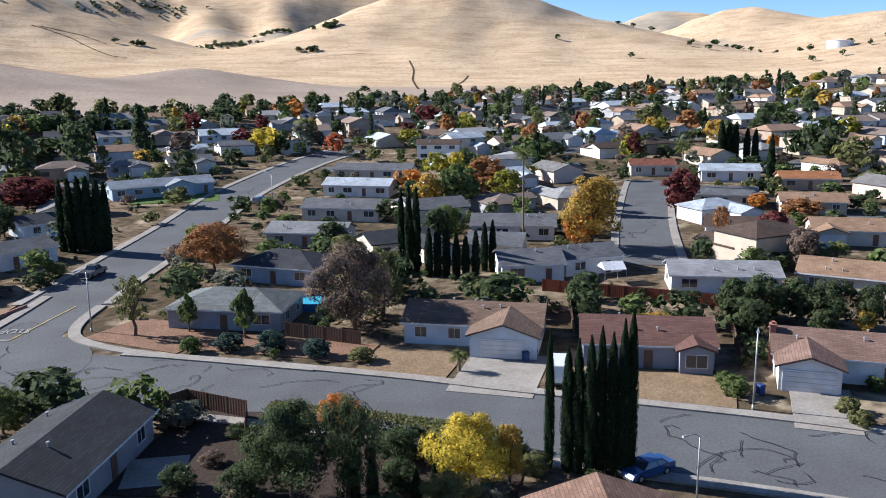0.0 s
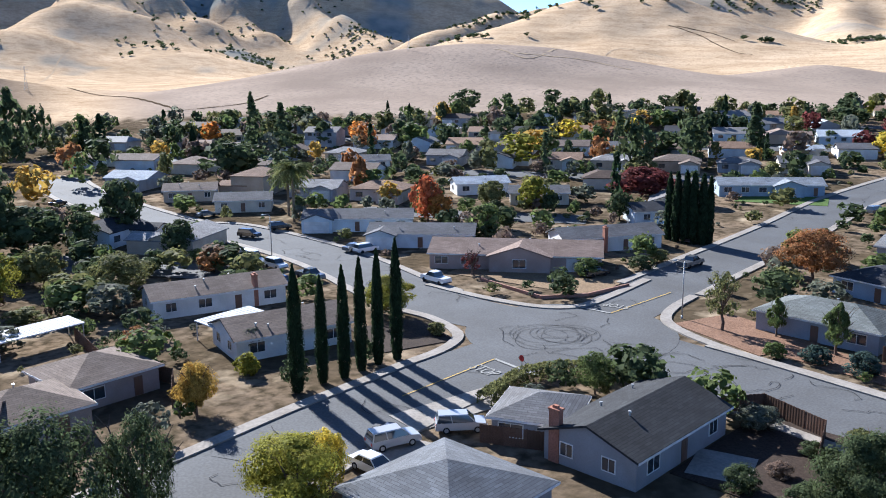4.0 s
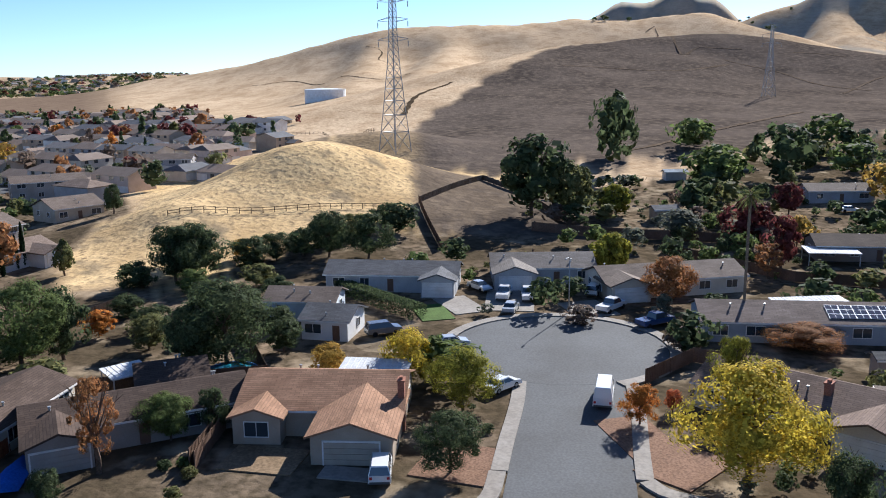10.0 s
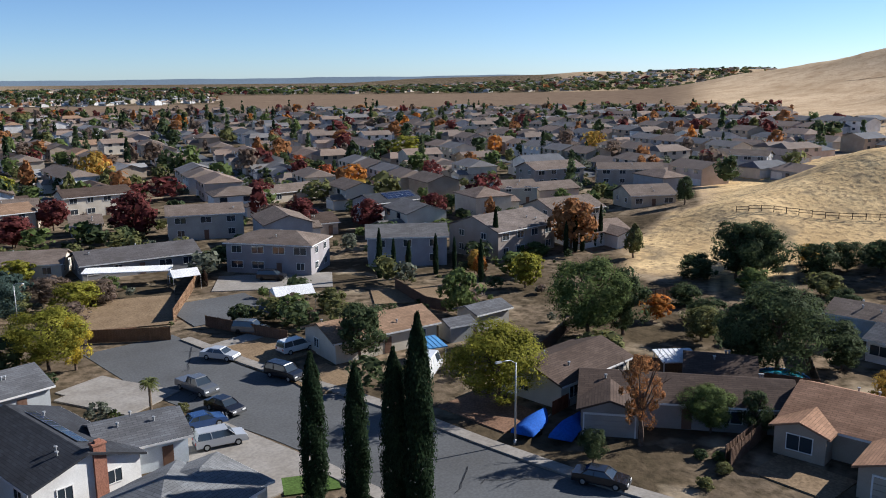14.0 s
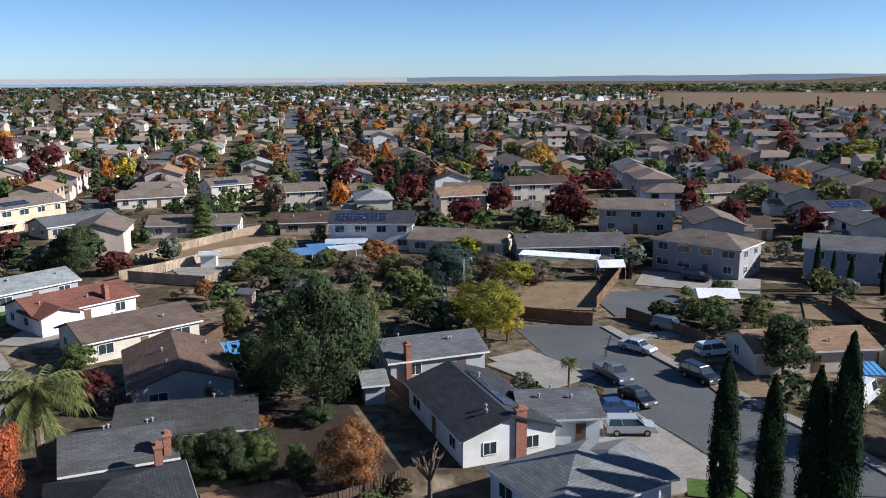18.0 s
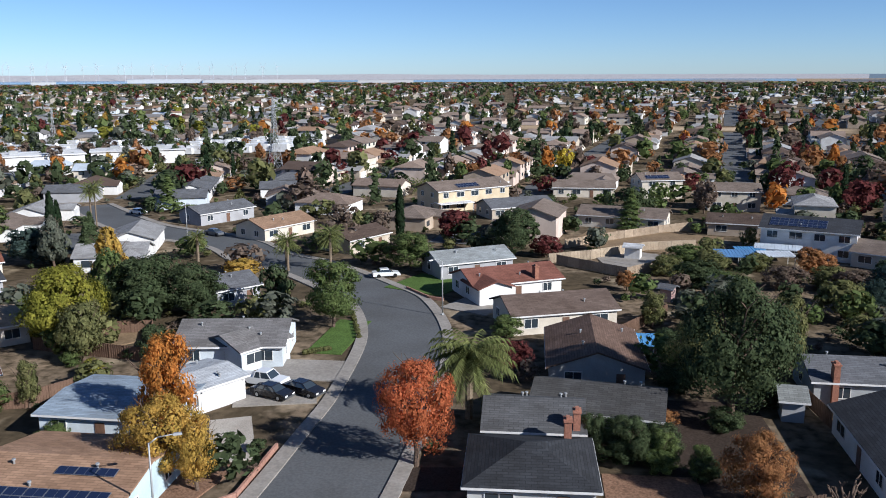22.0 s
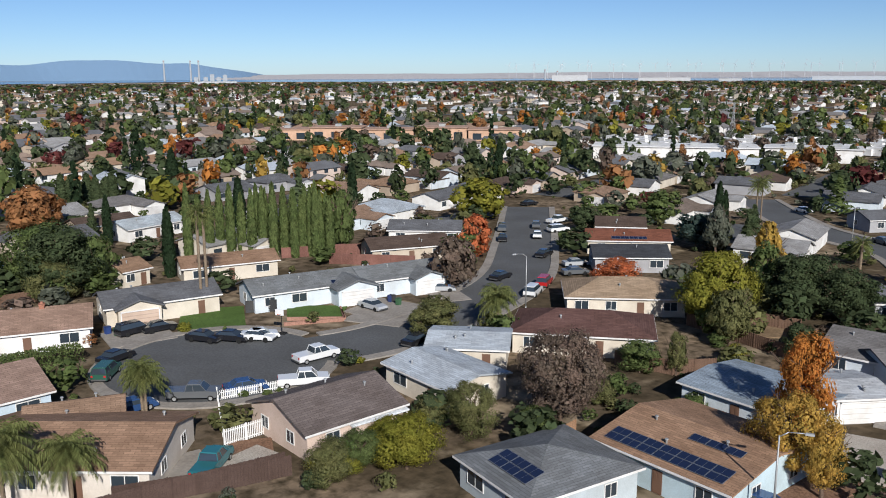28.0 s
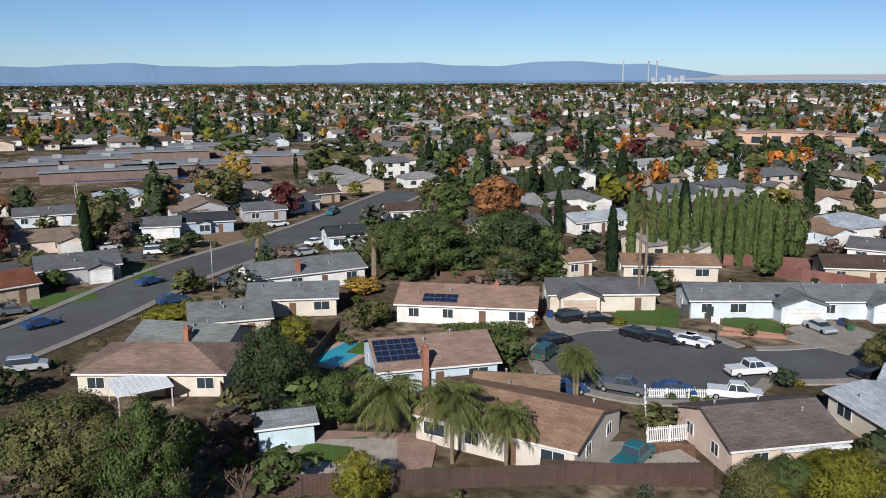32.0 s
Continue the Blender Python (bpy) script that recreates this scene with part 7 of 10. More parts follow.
tree(-28.5, -129.1, 7.5, 8.9, "round", "blue", 0.05, "mid")
tree(-38.8, -152.9, 4.2, 6.9, "round", "lime", 0.05, "mid")
tree(-21.0, -124.6, 5.9, 7.7, "round", "olive", 0.05, "mid")
tree(-104.1, -95.9, 3.9, 5.8, "round", "lime", 0.10, "mid")
tree(-66.7, -102.3, 3.5, 5.0, "round", "olive", 0.05, "mid")
tree(-53.0, -104.3, 3.3, 4.0, "round", "dark", 0.05, "mid")
tree(-88.1, -115.9, 2.6, 5.0, "round", "green", 0.05, "mid")
tree(-116.6, -105.5, 2.7, 6.5, "round", "green", 0.03, "mid")
palm(-30.2, -82.6, 3.6, 2.1, "feather", 0.30)
tree(-35.3, -119.4, 4.1, 7.6, "sparse", "brown", 0.10, "mid")
tree(-97.7, -101.7, 4.0, 2.9, "round", "orange", 0.10, "mid")

for bx, by, bh, bw, bc in ((-100.0, -60.0, 4.0, 6.5, "dark"), (-108.0, -50.0, 4.6, 7.0, "dark"), (-113.0, -58.0, 4.2, 7.5, "dark"), (-97.0, -51.5, 3.4, 5.5, "olive"), (-106.0, -67.0, 3.6, 6.0, "dark"),
                           (-119.0, -63.0, 4.6, 7.0, "green"), (-91.0, -70.5, 3.0, 5.0, "dark"), (-103.0, -43.5, 3.6, 6.0, "dark"), (-117.0, -48.5, 4.4, 6.5, "dark"), (-79.5, -62.0, 3.0, 5.0, "dark"),
                           (-152.8, -51.7, 6.5, 9.0, "dark"), (-159.0, -48.0, 5.6, 8.5, "olive"), (-171.0, -44.0, 5.0, 8.0, "dark"), (-136.0, -60.5, 6.0, 8.5, "dark"), (-121.0, -74.0, 5.0, 8.0, "dark")):
    bush(bx, by, bh, bw, bc, "near")

# thicket behind the big tree
for bx, by, bh, bw, bc in ((-0.8, -153.2, 4.6, 8.0, "green"),
                           (-5.4, -146.9, 4.2, 7.4, "olive"),
                           (-12.7, -153.0, 3.6, 6.3, "olive"),
                           (-15.7, -140.5, 4.4, 7.7, "brown"), (-22.9, -153.7, 4.0, 7.0, "rust"), (-22.6, -141.9, 4.4, 7.7, "olive"), (-25.7, -138.4, 4.6, 8.0, "brown"), (-32.3, -144.8, 4.0, 7.0, "grey"), (-32.2, -133.6, 3.8, 6.6, "olive"), (-38.4, -137.5, 4.4, 7.7, "brown"), (-39.4, -128.5, 5.0, 8.8, "lime"), (-44.1, -130.7, 4.2, 7.4, "brown"), (-2.1, -138.1, 5.0, 8.8, "dark"), (-6.5, -130.8, 4.8, 8.4, "green"), (2.8, -146.1, 4.0, 7.0, "olive")):
    bush(bx, by, bh, bw, bc, "near")

# ---- trees, third quarter ----
tree(-3.3, -83.7, 15.3, 13.0, "round", "dark", 0.03, "near")
tree(-0.6, -92.9, 8.4, 8.3, "round", "olive", 0.03, "near")
tree(-10.5, -99.6, 9.9, 6.1, "round", "olive", 0.03, "near")
tree(-4.0, -66.0, 6.7, 6.4, "round", "rust", 0.05, "near")
tree(10.2, -200.0, 8.3, 8.7, "round", "dark", 0.05, "mid")
tree(31.3, -165.7, 7.7, 10.1, "round", "dark", 0.03, "mid")
tree(9.6, -72.6, 4.3, 3.6, "round", "dark", 0.03, "near")
tree(6.2, -71.5, 4.6, 4.6, "round", "dark", 0.03, "near")
tree(3.4, -71.1, 3.8, 3.6, "round", "green", 0.03, "near")
tree(0.2, -70.0, 3.3, 2.5, "round", "green", 0.03, "near")
tree(-29.0, -243.2, 11.3, 9.8, "round", "maroon", 0.03, "mid")
tree(-41.9, -216.2, 9.6, 9.6, "round", "maroon", 0.03, "mid")
tree(-44.4, -264.3, 7.1, 8.1, "round", "maroon", 0.12, "mid")
tree(-6.8, -214.5, 8.4, 7.2, "round", "brown", 0.12, "mid")
tree(-48.7, -186.8, 6.6, 7.8, "round", "maroon", 0.12, "mid")
tree(-30.9, -139.5, 6.0, 7.8, "round", "dark", 0.12, "mid")
tree(35.5, -293.8, 9.0, 8.8, "round", "yellow", 0.12, "mid")
tree(-21.0, -152.4, 4.7, 6.2, "round", "rust", 0.12, "mid")
tree(-107.7, -292.9, 10.3, 9.4, "round", "orange", 0.12, "mid")
tree(4.6, -114.3, 5.4, 4.7, "round", "olive", 0.03, "near")
tree(8.8, -133.7, 3.5, 3.6, "round", "rust", 0.05, "mid")
tree(-31.7, -134.9, 6.3, 7.5, "round", "blue", 0.05, "mid")
tree(24.4, -66.7, 10.6, 7.3, "round", "red", 0.15, "near")
palm(22.1, -78.2, 6.8, 9.6, "feather", 0.85)
tree(47.6, -65.2, 11.4, 6.5, "round", "orange", 0.05, "near")
tree(44.0, -58.1, 8.5, 7.4, "round", "gold", 0.08, "near")
tree(40.7, -57.9, 7.4, 4.4, "round", "gold", 0.10, "near")
tree(46.8, -104.1, 9.9, 9.9, "round", "green", 0.15, "near")
tree(46.1, -139.0, 7.2, 10.3, "round", "green", 0.15, "mid")
tree(76.5, -87.1, 11.2, 11.5, "round", "lime", 0.10, "near")
tree(73.7, -87.8, 6.9, 6.5, "round", "olive", 0.05, "near")
tree(75.6, -102.9, 9.1, 11.0, "round", "dark", 0.05, "mid")
tree(68.5, -104.6, 8.2, 9.2, "round", "dark", 0.05, "mid")
tree(56.7, -107.4, 7.8, 5.7, "round", "dark", 0.05, "mid")
tree(62.6, -86.0, 4.9, 4.7, "round", "dark", 0.05, "near")
tree(110.1, -128.6, 13.4, 2.2, "column", "cypress", 0.02, "mid")
tree(114.4, -127.6, 7.2, 8.5, "round", "blue", 0.05, "mid")
tree(103.3, -130.2, 9.8, 7.7, "cone", "dark", 0.05, "near")
palm(116.7, -148.6, 11.1, 4.5, "fan", 0.35)
palm(87.2, -138.8, 4.3, 3.9, "fan", 0.50)
palm(66.9, -134.1, 5.6, 5.0, "fan", 0.50)
palm(59.6, -135.8, 6.6, 5.5, "fan", 0.50)
tree(64.7, -154.7, 9.6, 10.6, "sparse", "brown", 0.12, "mid")
tree(56.9, -168.7, 10.8, 2.1, "column", "cypress", 0.02, "mid")
tree(72.7, -128.4, 3.4, 6.9, "round", "gold", 0.05, "mid")
tree(91.1, -200.0, 8.0, 12.4, "round", "brown", 0.05, "mid")
tree(124.8, -224.8, 5.0, 8.5, "round", "rust", 0.05, "mid")
tree(44.9, -168.2, 6.5, 8.7, "round", "maroon", 0.05, "mid")
tree(30.7, -154.5, 9.4, 9.0, "round", "dark", 0.05, "mid")
tree(24.5, -156.0, 4.3, 6.4, "round", "maroon", 0.05, "mid")
tree(10.1, -189.6, 8.8, 8.9, "cone", "green", 0.05, "near")
tree(23.0, -104.6, 3.4, 5.2, "round", "green", 0.05, "near")
tree(19.9, -92.3, 4.1, 4.9, "round", "maroon", 0.05, "near")
tree(84.5, -276.8, 4.8, 7.7, "round", "red", 0.12, "mid")
tree(111.2, -288.7, 4.1, 7.2, "round", "red", 0.12, "mid")
tree(35.3, -238.8, 5.9, 8.1, "round", "maroon", 0.12, "mid")
tree(91.3, -220.5, 7.9, 4.4, "cone", "dark", 0.05, "mid")
palm(65.9, -215.5, 5.3, 5.3, "fan", 0.40)
tree(4.1, -219.6, 7.2, 7.4, "round", "green", 0.05, "mid")
tree(184.6, -263.7, 8.5, 11.1, "round", "gold", 0.12, "mid")
tree(166.3, -286.5, 8.4, 7.0, "cone", "dark", 0.05, "mid")
tree(123.4, -188.0, 9.3, 8.9, "cone", "green", 0.05, "mid")
tree(6.9, -73.9, 3.6, 5.9, "round", "dark", 0.03, "near")
tree(3.4, -73.5, 3.5, 4.2, "round", "dark", 0.03, "near")
tree(-4.2, -150.8, 4.0, 6.2, "round", "olive", 0.12, "mid")
tree(63.3, -49.8, 10.5, 10.3, "round", "brown", 0.05, "near")
tree(113.3, -70.2, 9.2, 7.9, "round", "brown", 0.03, "mid")
tree(130.2, -86.4, 8.7, 6.7, "round", "red", 0.10, "mid")
tree(163.4, -110.9, 10.5, 14.3, "round", "lime", 0.12, "mid")
tree(100.6, -92.9, 5.2, 8.7, "round", "red", 0.10, "mid")
tree(77.2, -89.5, 11.0, 9.8, "round", "lime", 0.08, "mid")
tree(71.1, -84.2, 7.7, 6.7, "round", "olive", 0.05, "near")
tree(74.0, -104.6, 9.2, 12.0, "round", "dark", 0.05, "mid")
tree(69.4, -108.5, 6.1, 7.8, "round", "dark", 0.05, "mid")
tree(80.5, -103.3, 9.9, 6.1, "round", "green", 0.05, "mid")
palm(91.7, -62.9, 4.9, 5.6, "feather", 0.40)
tree(95.7, -56.2, 4.6, 7.1, "round", "olive", 0.10, "near")
tree(65.9, -40.8, 6.0, 5.8, "round", "olive", 0.05, "near")
tree(69.0, -38.1, 4.1, 4.3, "round", "olive", 0.05, "near")
tree(63.8, -32.6, 5.2, 6.9, "round", "lime", 0.03, "near")
tree(66.1, -29.3, 3.7, 5.5, "round", "green", 0.03, "near")
tree(62.2, -45.7, 3.6, 4.3, "round", "green", 0.05, "near")
tree(70.1, -67.4, 3.8, 6.0, "round", "green", 0.03, "near")
tree(67.2, -70.1, 5.5, 3.0, "round", "olive", 0.05, "near")
tree(66.1, -26.9, 2.9, 5.4, "round", "lime", 0.03, "near")
tree(158.4, -54.8, 13.1, 1.9, "column", "green", 0.02, "mid")
tree(157.0, -56.0, 12.3, 1.9, "column", "green", 0.02, "mid")
tree(155.6, -57.2, 11.5, 1.9, "column", "green", 0.02, "mid")
tree(154.1, -58.5, 13.1, 1.9, "column", "green", 0.02, "mid")
tree(152.7, -59.7, 12.3, 1.9, "column", "green", 0.02, "mid")
tree(151.3, -61.0, 11.5, 1.9, "column", "green", 0.02, "mid")
tree(149.9, -62.2, 13.1, 1.9, "column", "green", 0.02, "mid")
tree(148.4, -63.4, 12.3, 1.9, "column", "green", 0.02, "mid")
tree(147.0, -64.7, 11.5, 1.9, "column", "green", 0.02, "mid")
tree(150.3, -68.9, 12.3, 6.0, "tall", "green", 0.05, "mid")
tree(191.4, -91.6, 11.8, 2.2, "column", "cypress", 0.02, "mid")
tree(110.5, -130.8, 11.5, 1.9, "column", "cypress", 0.02, "mid")
tree(112.7, -128.9, 7.0, 6.8, "round", "blue", 0.05, "mid")
tree(103.6, -129.3, 9.0, 5.5, "cone", "dark", 0.05, "mid")
palm(117.1, -150.7, 11.5, 4.8, "fan", 0.35)
palm(86.3, -137.4, 4.9, 3.8, "fan", 0.50)
palm(69.5, -139.2, 4.6, 5.0, "fan", 0.50)
palm(63.1, -144.8, 5.1, 5.5, "fan", 0.50)
tree(139.8, -122.0, 5.6, 7.4, "round", "dark", 0.05, "mid")
tree(137.9, -142.7, 8.0, 10.5, "round", "green", 0.05, "mid")
tree(173.8, -153.3, 5.7, 9.2, "round", "green", 0.05, "mid")
tree(211.9, -177.3, 10.5, 5.5, "cone", "dark", 0.05, "mid")
tree(227.9, -163.8, 12.6, 2.6, "column", "cypress", 0.02, "mid")
tree(210.0, -152.4, 7.6, 4.5, "round", "green", 0.12, "mid")

for bx, by, bh, bw, bc in ((2.1, -90.2, 3.4, 5.5, "dark"), (-2.4, -81.2, 2.6, 4.5, "dark"), (3.4, -80.5, 2.2, 3.6, "rust"), (-7.5, -88.6, 3.2, 5.0, "dark"), (-1.0, -97.0, 4.0, 6.0, "dark"),
                           (7.0, -71.5, 2.6, 4.0, "dark"), (3.5, -70.5, 2.6, 3.8, "green"), (0.0, -70.0, 2.4, 3.6, "dark"), (-5.5, -66.5, 1.8, 3.0, "grey"), (2.5, -104.0, 3.4, 5.0, "dark"), (-13.5, -97.5, 2.6, 4.0, "olive"),
                           (58.5, -63.0, 2.4, 3.6, "green"), (66.0, -57.0, 2.8, 4.4, "olive"), (70.5, -60.5, 2.2, 3.4, "dark"), (66.5, -79.5, 2.4, 3.6, "lime"), (71.5, -82.5, 2.0, 3.2, "green")):
    bush(bx, by, bh, bw, bc, "near")
# shade beside the big tree, painted as a near-black slab
slab(-1.5, -77.0, 8, 12.0, 22.0, soil_shade_bed, "yard", "yard with shade put into its dark colour")
slab(4.0, -66.5, 8, 8.0, 6.0, bark_bed, "yard", "yard covered with orange fallen leaves")
fence([(5.0, -61.5), (-2.5, -63.0), (-9.0, -66.0)], col=(0.12, 0.08, 0.06))

# ---- trees, last quarter ----
tree(159.1, -41.7, 14.1, 1.9, "column", "green", 0.02, "mid")
tree(160.2, -44.1, 11.9, 1.9, "column", "green", 0.02, "mid")
tree(157.3, -45.2, 12.8, 1.9, "column", "green", 0.02, "mid")
tree(158.4, -47.6, 13.2, 1.9, "column", "green", 0.02, "mid")
tree(155.5, -48.6, 14.1, 1.9, "column", "green", 0.02, "mid")
tree(156.6, -51.1, 11.9, 1.9, "column", "green", 0.02, "mid")
tree(153.8, -52.1, 12.8, 1.9, "column", "green", 0.02, "mid")
tree(154.8, -54.6, 13.2, 1.9, "column", "green", 0.02, "mid")
tree(152.0, -55.6, 14.1, 1.9, "column", "green", 0.02, "mid")
tree(153.0, -58.1, 11.9, 1.9, "column", "green", 0.02, "mid")
tree(150.2, -59.0, 12.8, 1.9, "column", "green", 0.02, "mid")
tree(151.2, -61.6, 13.2, 1.9, "column", "green", 0.02, "mid")
tree(148.4, -62.5, 14.1, 1.9, "column", "green", 0.02, "mid")
tree(149.4, -65.1, 11.9, 1.9, "column", "green", 0.02, "mid")
tree(151.8, -69.7, 12.4, 6.1, "round", "green", 0.05, "mid")
tree(176.7, -84.7, 13.7, 2.1, "column", "cypress", 0.02, "mid")
tree(147.7, -35.1, 12.0, 2.2, "column", "cypress", 0.02, "mid")
palm(123.7, -33.1, 15.0, 3.5, "fan", 0.45)
tree(235.5, -60.1, 14.1, 3.8, "column", "cypress", 0.02, "mid")
tree(293.6, -64.3, 16.3, 4.0, "column", "cypress", 0.02, "mid")
tree(162.7, -48.6, 4.8, 7.9, "round", "green", 0.03, "mid")
tree(233.0, -31.8, 9.6, 3.1, "column", "dark", 0.02, "mid")
tree(232.0, -33.7, 8.9, 3.1, "column", "dark", 0.02, "mid")
tree(231.0, -35.5, 8.2, 3.1, "column", "dark", 0.02, "mid")
tree(230.1, -37.4, 9.6, 3.1, "column", "dark", 0.02, "mid")
tree(229.1, -39.2, 8.9, 3.1, "column", "dark", 0.02, "mid")
tree(228.1, -41.1, 8.2, 3.1, "column", "dark", 0.02, "mid")
tree(227.2, -42.9, 9.6, 3.0, "column", "dark", 0.02, "mid")
tree(198.0, -20.3, 11.8, 12.4, "round", "rust", 0.05, "mid")
tree(148.2, -16.1, 11.9, 14.7, "round", "green", 0.03, "mid")
tree(144.7, -22.8, 9.5, 6.8, "round", "green", 0.03, "mid")
tree(154.6, -3.5, 10.5, 16.3, "round", "green", 0.03, "mid")
tree(146.0, 3.5, 10.1, 10.5, "round", "green", 0.03, "mid")
tree(235.0, -8.0, 7.1, 10.8, "round", "olive", 0.05, "mid")
tree(236.9, -14.2, 5.8, 7.8, "round", "olive", 0.05, "mid")
tree(289.7, -8.7, 13.0, 3.1, "column", "cypress", 0.02, "mid")
palm(88.8, -16.2, 5.2, 4.3, "feather", 0.35)
palm(94.6, -65.0, 4.8, 4.5, "feather", 0.35)
tree(98.4, -57.4, 4.4, 6.5, "round", "olive", 0.08, "near")
tree(68.0, 29.2, 10.4, 11.8, "round", "olive", 0.03, "near")
tree(64.1, 21.6, 11.3, 7.2, "round", "green", 0.03, "near")
tree(68.3, 34.0, 7.9, 6.1, "round", "green", 0.03, "near")
tree(83.5, 26.6, 2.1, 2.4, "round", "gold", 0.03, "near")
tree(87.1, 15.8, 10.0, 9.4, "round", "dark", 0.05, "near")
tree(83.1, 8.6, 5.9, 6.8, "round", "green", 0.03, "near")
palm(80.7, 3.5, 4.6, 7.2, "feather", 0.35)
palm(74.2, -2.1, 6.4, 7.1, "feather", 0.40)
palm(72.8, -6.8, 5.1, 5.5, "feather", 0.40)
tree(66.6, 5.9, 5.1, 4.9, "round", "lime", 0.05, "near")
palm(88.2, -16.4, 4.6, 4.8, "feather", 0.35)
palm(157.2, 27.9, 6.8, 5.3, "fan", 1.00)
palm(142.7, 6.4, 7.7, 4.2, "fan", 1.00)
palm(124.0, -34.1, 14.5, 4.1, "fan", 0.45)
tree(146.0, -4.0, 10.4, 14.4, "round", "green", 0.05, "mid")
tree(150.8, 2.9, 9.2, 9.9, "round", "green", 0.05, "mid")
tree(143.0, -18.2, 12.1, 14.2, "round", "dark", 0.03, "mid")
tree(141.1, -16.1, 6.8, 9.4, "round", "olive", 0.03, "mid")
tree(198.8, -21.7, 11.3, 12.5, "round", "rust", 0.05, "mid")
tree(236.1, -12.1, 7.8, 12.5, "round", "dark", 0.10, "mid")
tree(296.9, -11.5, 11.7, 2.4, "column", "cypress", 0.02, "mid")
tree(210.8, 29.7, 9.0, 7.7, "round", "maroon", 0.10, "mid")
tree(225.6, 47.6, 11.8, 15.1, "round", "olive", 0.10, "mid")
tree(271.7, 52.2, 11.5, 12.7, "round", "gold", 0.10, "mid")
tree(299.9, 24.2, 12.7, 29.7, "round", "olive", 0.05, "mid")
tree(364.9, 66.5, 10.6, 24.5, "round", "green", 0.05, "far")
tree(227.8, 76.5, 5.9, 9.5, "round", "green", 0.12, "mid")
tree(194.3, 65.3, 8.2, 1.6, "column", "cypress", 0.02, "mid")
tree(197.7, 63.2, 5.8, 1.4, "column", "cypress", 0.02, "mid")
tree(226.9, 64.6, 3.7, 7.8, "round", "orange", 0.10, "mid")
tree(243.7, 13.9, 5.2, 6.4, "round", "lime", 0.12, "mid")
tree(107.4, 15.8, 4.5, 5.8, "round", "lime", 0.05, "near")
tree(135.3, 8.3, 2.8, 7.2, "round", "gold", 0.05, "mid")
tree(117.9, 5.7, 3.7, 5.5, "round", "olive", 0.03, "mid")
hedge(109.6, -3.3, 110.1, -14.2, 2.0, 3.0, "green")
bush(121.3, 34.9, 2.5, 9.2, "lime", "mid")
tree(142.4, 58.5, 3.3, 5.1, "round", "green", 0.05, "mid")
tree(75.7, -34.8, 3.3, 3.5, "round", "olive", 0.12, "near")
tree(64.6, -25.6, 4.3, 5.4, "round", "olive", 0.03, "near")
tree(66.0, -33.3, 3.9, 7.3, "round", "lime", 0.03, "near")
bush(109.0, -31.6, 2.2, 0.8, "green", "mid")
tree(96.5, -53.7, 3.5, 3.8, "round", "olive", 0.08, "near")
bush(114.8, -27.9, 1.6, 2.2, "lime", "mid")
tree(115.1, -16.1, 2.0, 2.3, "sparse", "rust", 0.10, "near")

# ---- vehicles ----
car(-84.8, 100.1, 169, "pickup", "white")
car(-57.1, 134.9, 83, "pickup", "grey")
car(-119.9, 91.0, -7, "van", "white")
car(-113.3, 91.1, -7, "suv", "white")
car(-138.4, 105.0, 15, "suv", "black")
car(-139.6, 114.0, 64, "suv", "black")
car(-112.8, 109.6, 87, "sedan", "grey")
car(-109.9, 109.8, 79, "suv", "white")
car(-102.8, 89.5, -3, "pickup", "grey")
car(-103.4, 84.3, -9, "sedan", "blue")
car(-43.8, 202.9, 67, "suv", "grey")
car(-48.5, 50.7, 67, "suv", "silver")
car(-46.3, 45.9, -4, "sedan", "white")
car(-45.8, 57.1, 44, "suv", "silver")
car(-66.6, 119.2, 71, "sedan", "black")
car(-164.2, 113.1, 70, "sedan", "grey")
car(12.3, 85.4, 80, "van", "white")
car(16.3, 63.2, -149, "sedan", "blue")
car(-64.7, 153.9, 75, "sedan", "black")
car(-83.0, -0.1, 176, "van", "white")
car(-84.7, -11.0, 144, "sedan", "white")
car(-123.6, -14.5, 178, "pickup", "white")
car(-123.4, -10.9, -173, "pickup", "white")
car(-116.0, -12.8, 175, "sedan", "silver")
car(-127.5, -0.8, 165, "suv", "white")
car(-118.5, 1.5, 149, "pickup", "white")
car(-111.6, 7.2, 130, "pickup", "blue")
car(-127.7, -18.8, 42, "sedan", "silver")
car(-102.7, -28.5, 122, "suv", "grey")
car(-63.0, -19.2, -169, "suv", "white")
car(-98.7, -18.8, 114, "sedan", "silver")
car(-203.5, 97.9, 115, "sedan", "black")
car(-203.1, 57.1, 103, "sedan", "white")
car(-31.6, -70.8, 165, "suv", "silver")
car(-36.6, -85.1, 97, "pickup", "grey")
car(-36.0, -77.9, 99, "sedan", "black")
car(-32.4, -75.9, 172, "sedan", "blue")
car(-43.9, -93.3, 120, "sedan", "silver")
car(-52.2, -89.3, -179, "suv", "white")
car(-45.9, -82.1, 103, "suv", "black")
car(-52.2, -100.2, 124, "suv", "grey")
car(-50.9, -41.4, 113, "sedan", "black")
car(-70.7, -124.7, 130, "suv", "black")
car(-58.8, -71.8, -147, "van", "white")
car(46.1, -81.5, 173, "pickup", "white")
car(43.7, -78.6, 166, "sedan", "black")
car(40.8, -80.2, 163, "sedan", "black")
car(48.7, -133.6, -152, "sedan", "white")
car(128.5, -182.4, 162, "sedan", "white")
car(110.2, -160.4, 150, "sedan", "black")
car(96.1, -161.3, 158, "sedan", "grey")
car(94.6, -38.0, -83, "pickup", "white")
car(106.1, -35.4, -102, "sedan", "white")
car(104.1, -78.9, -54, "suv", "white")
car(107.7, -84.1, -52, "suv", "red")
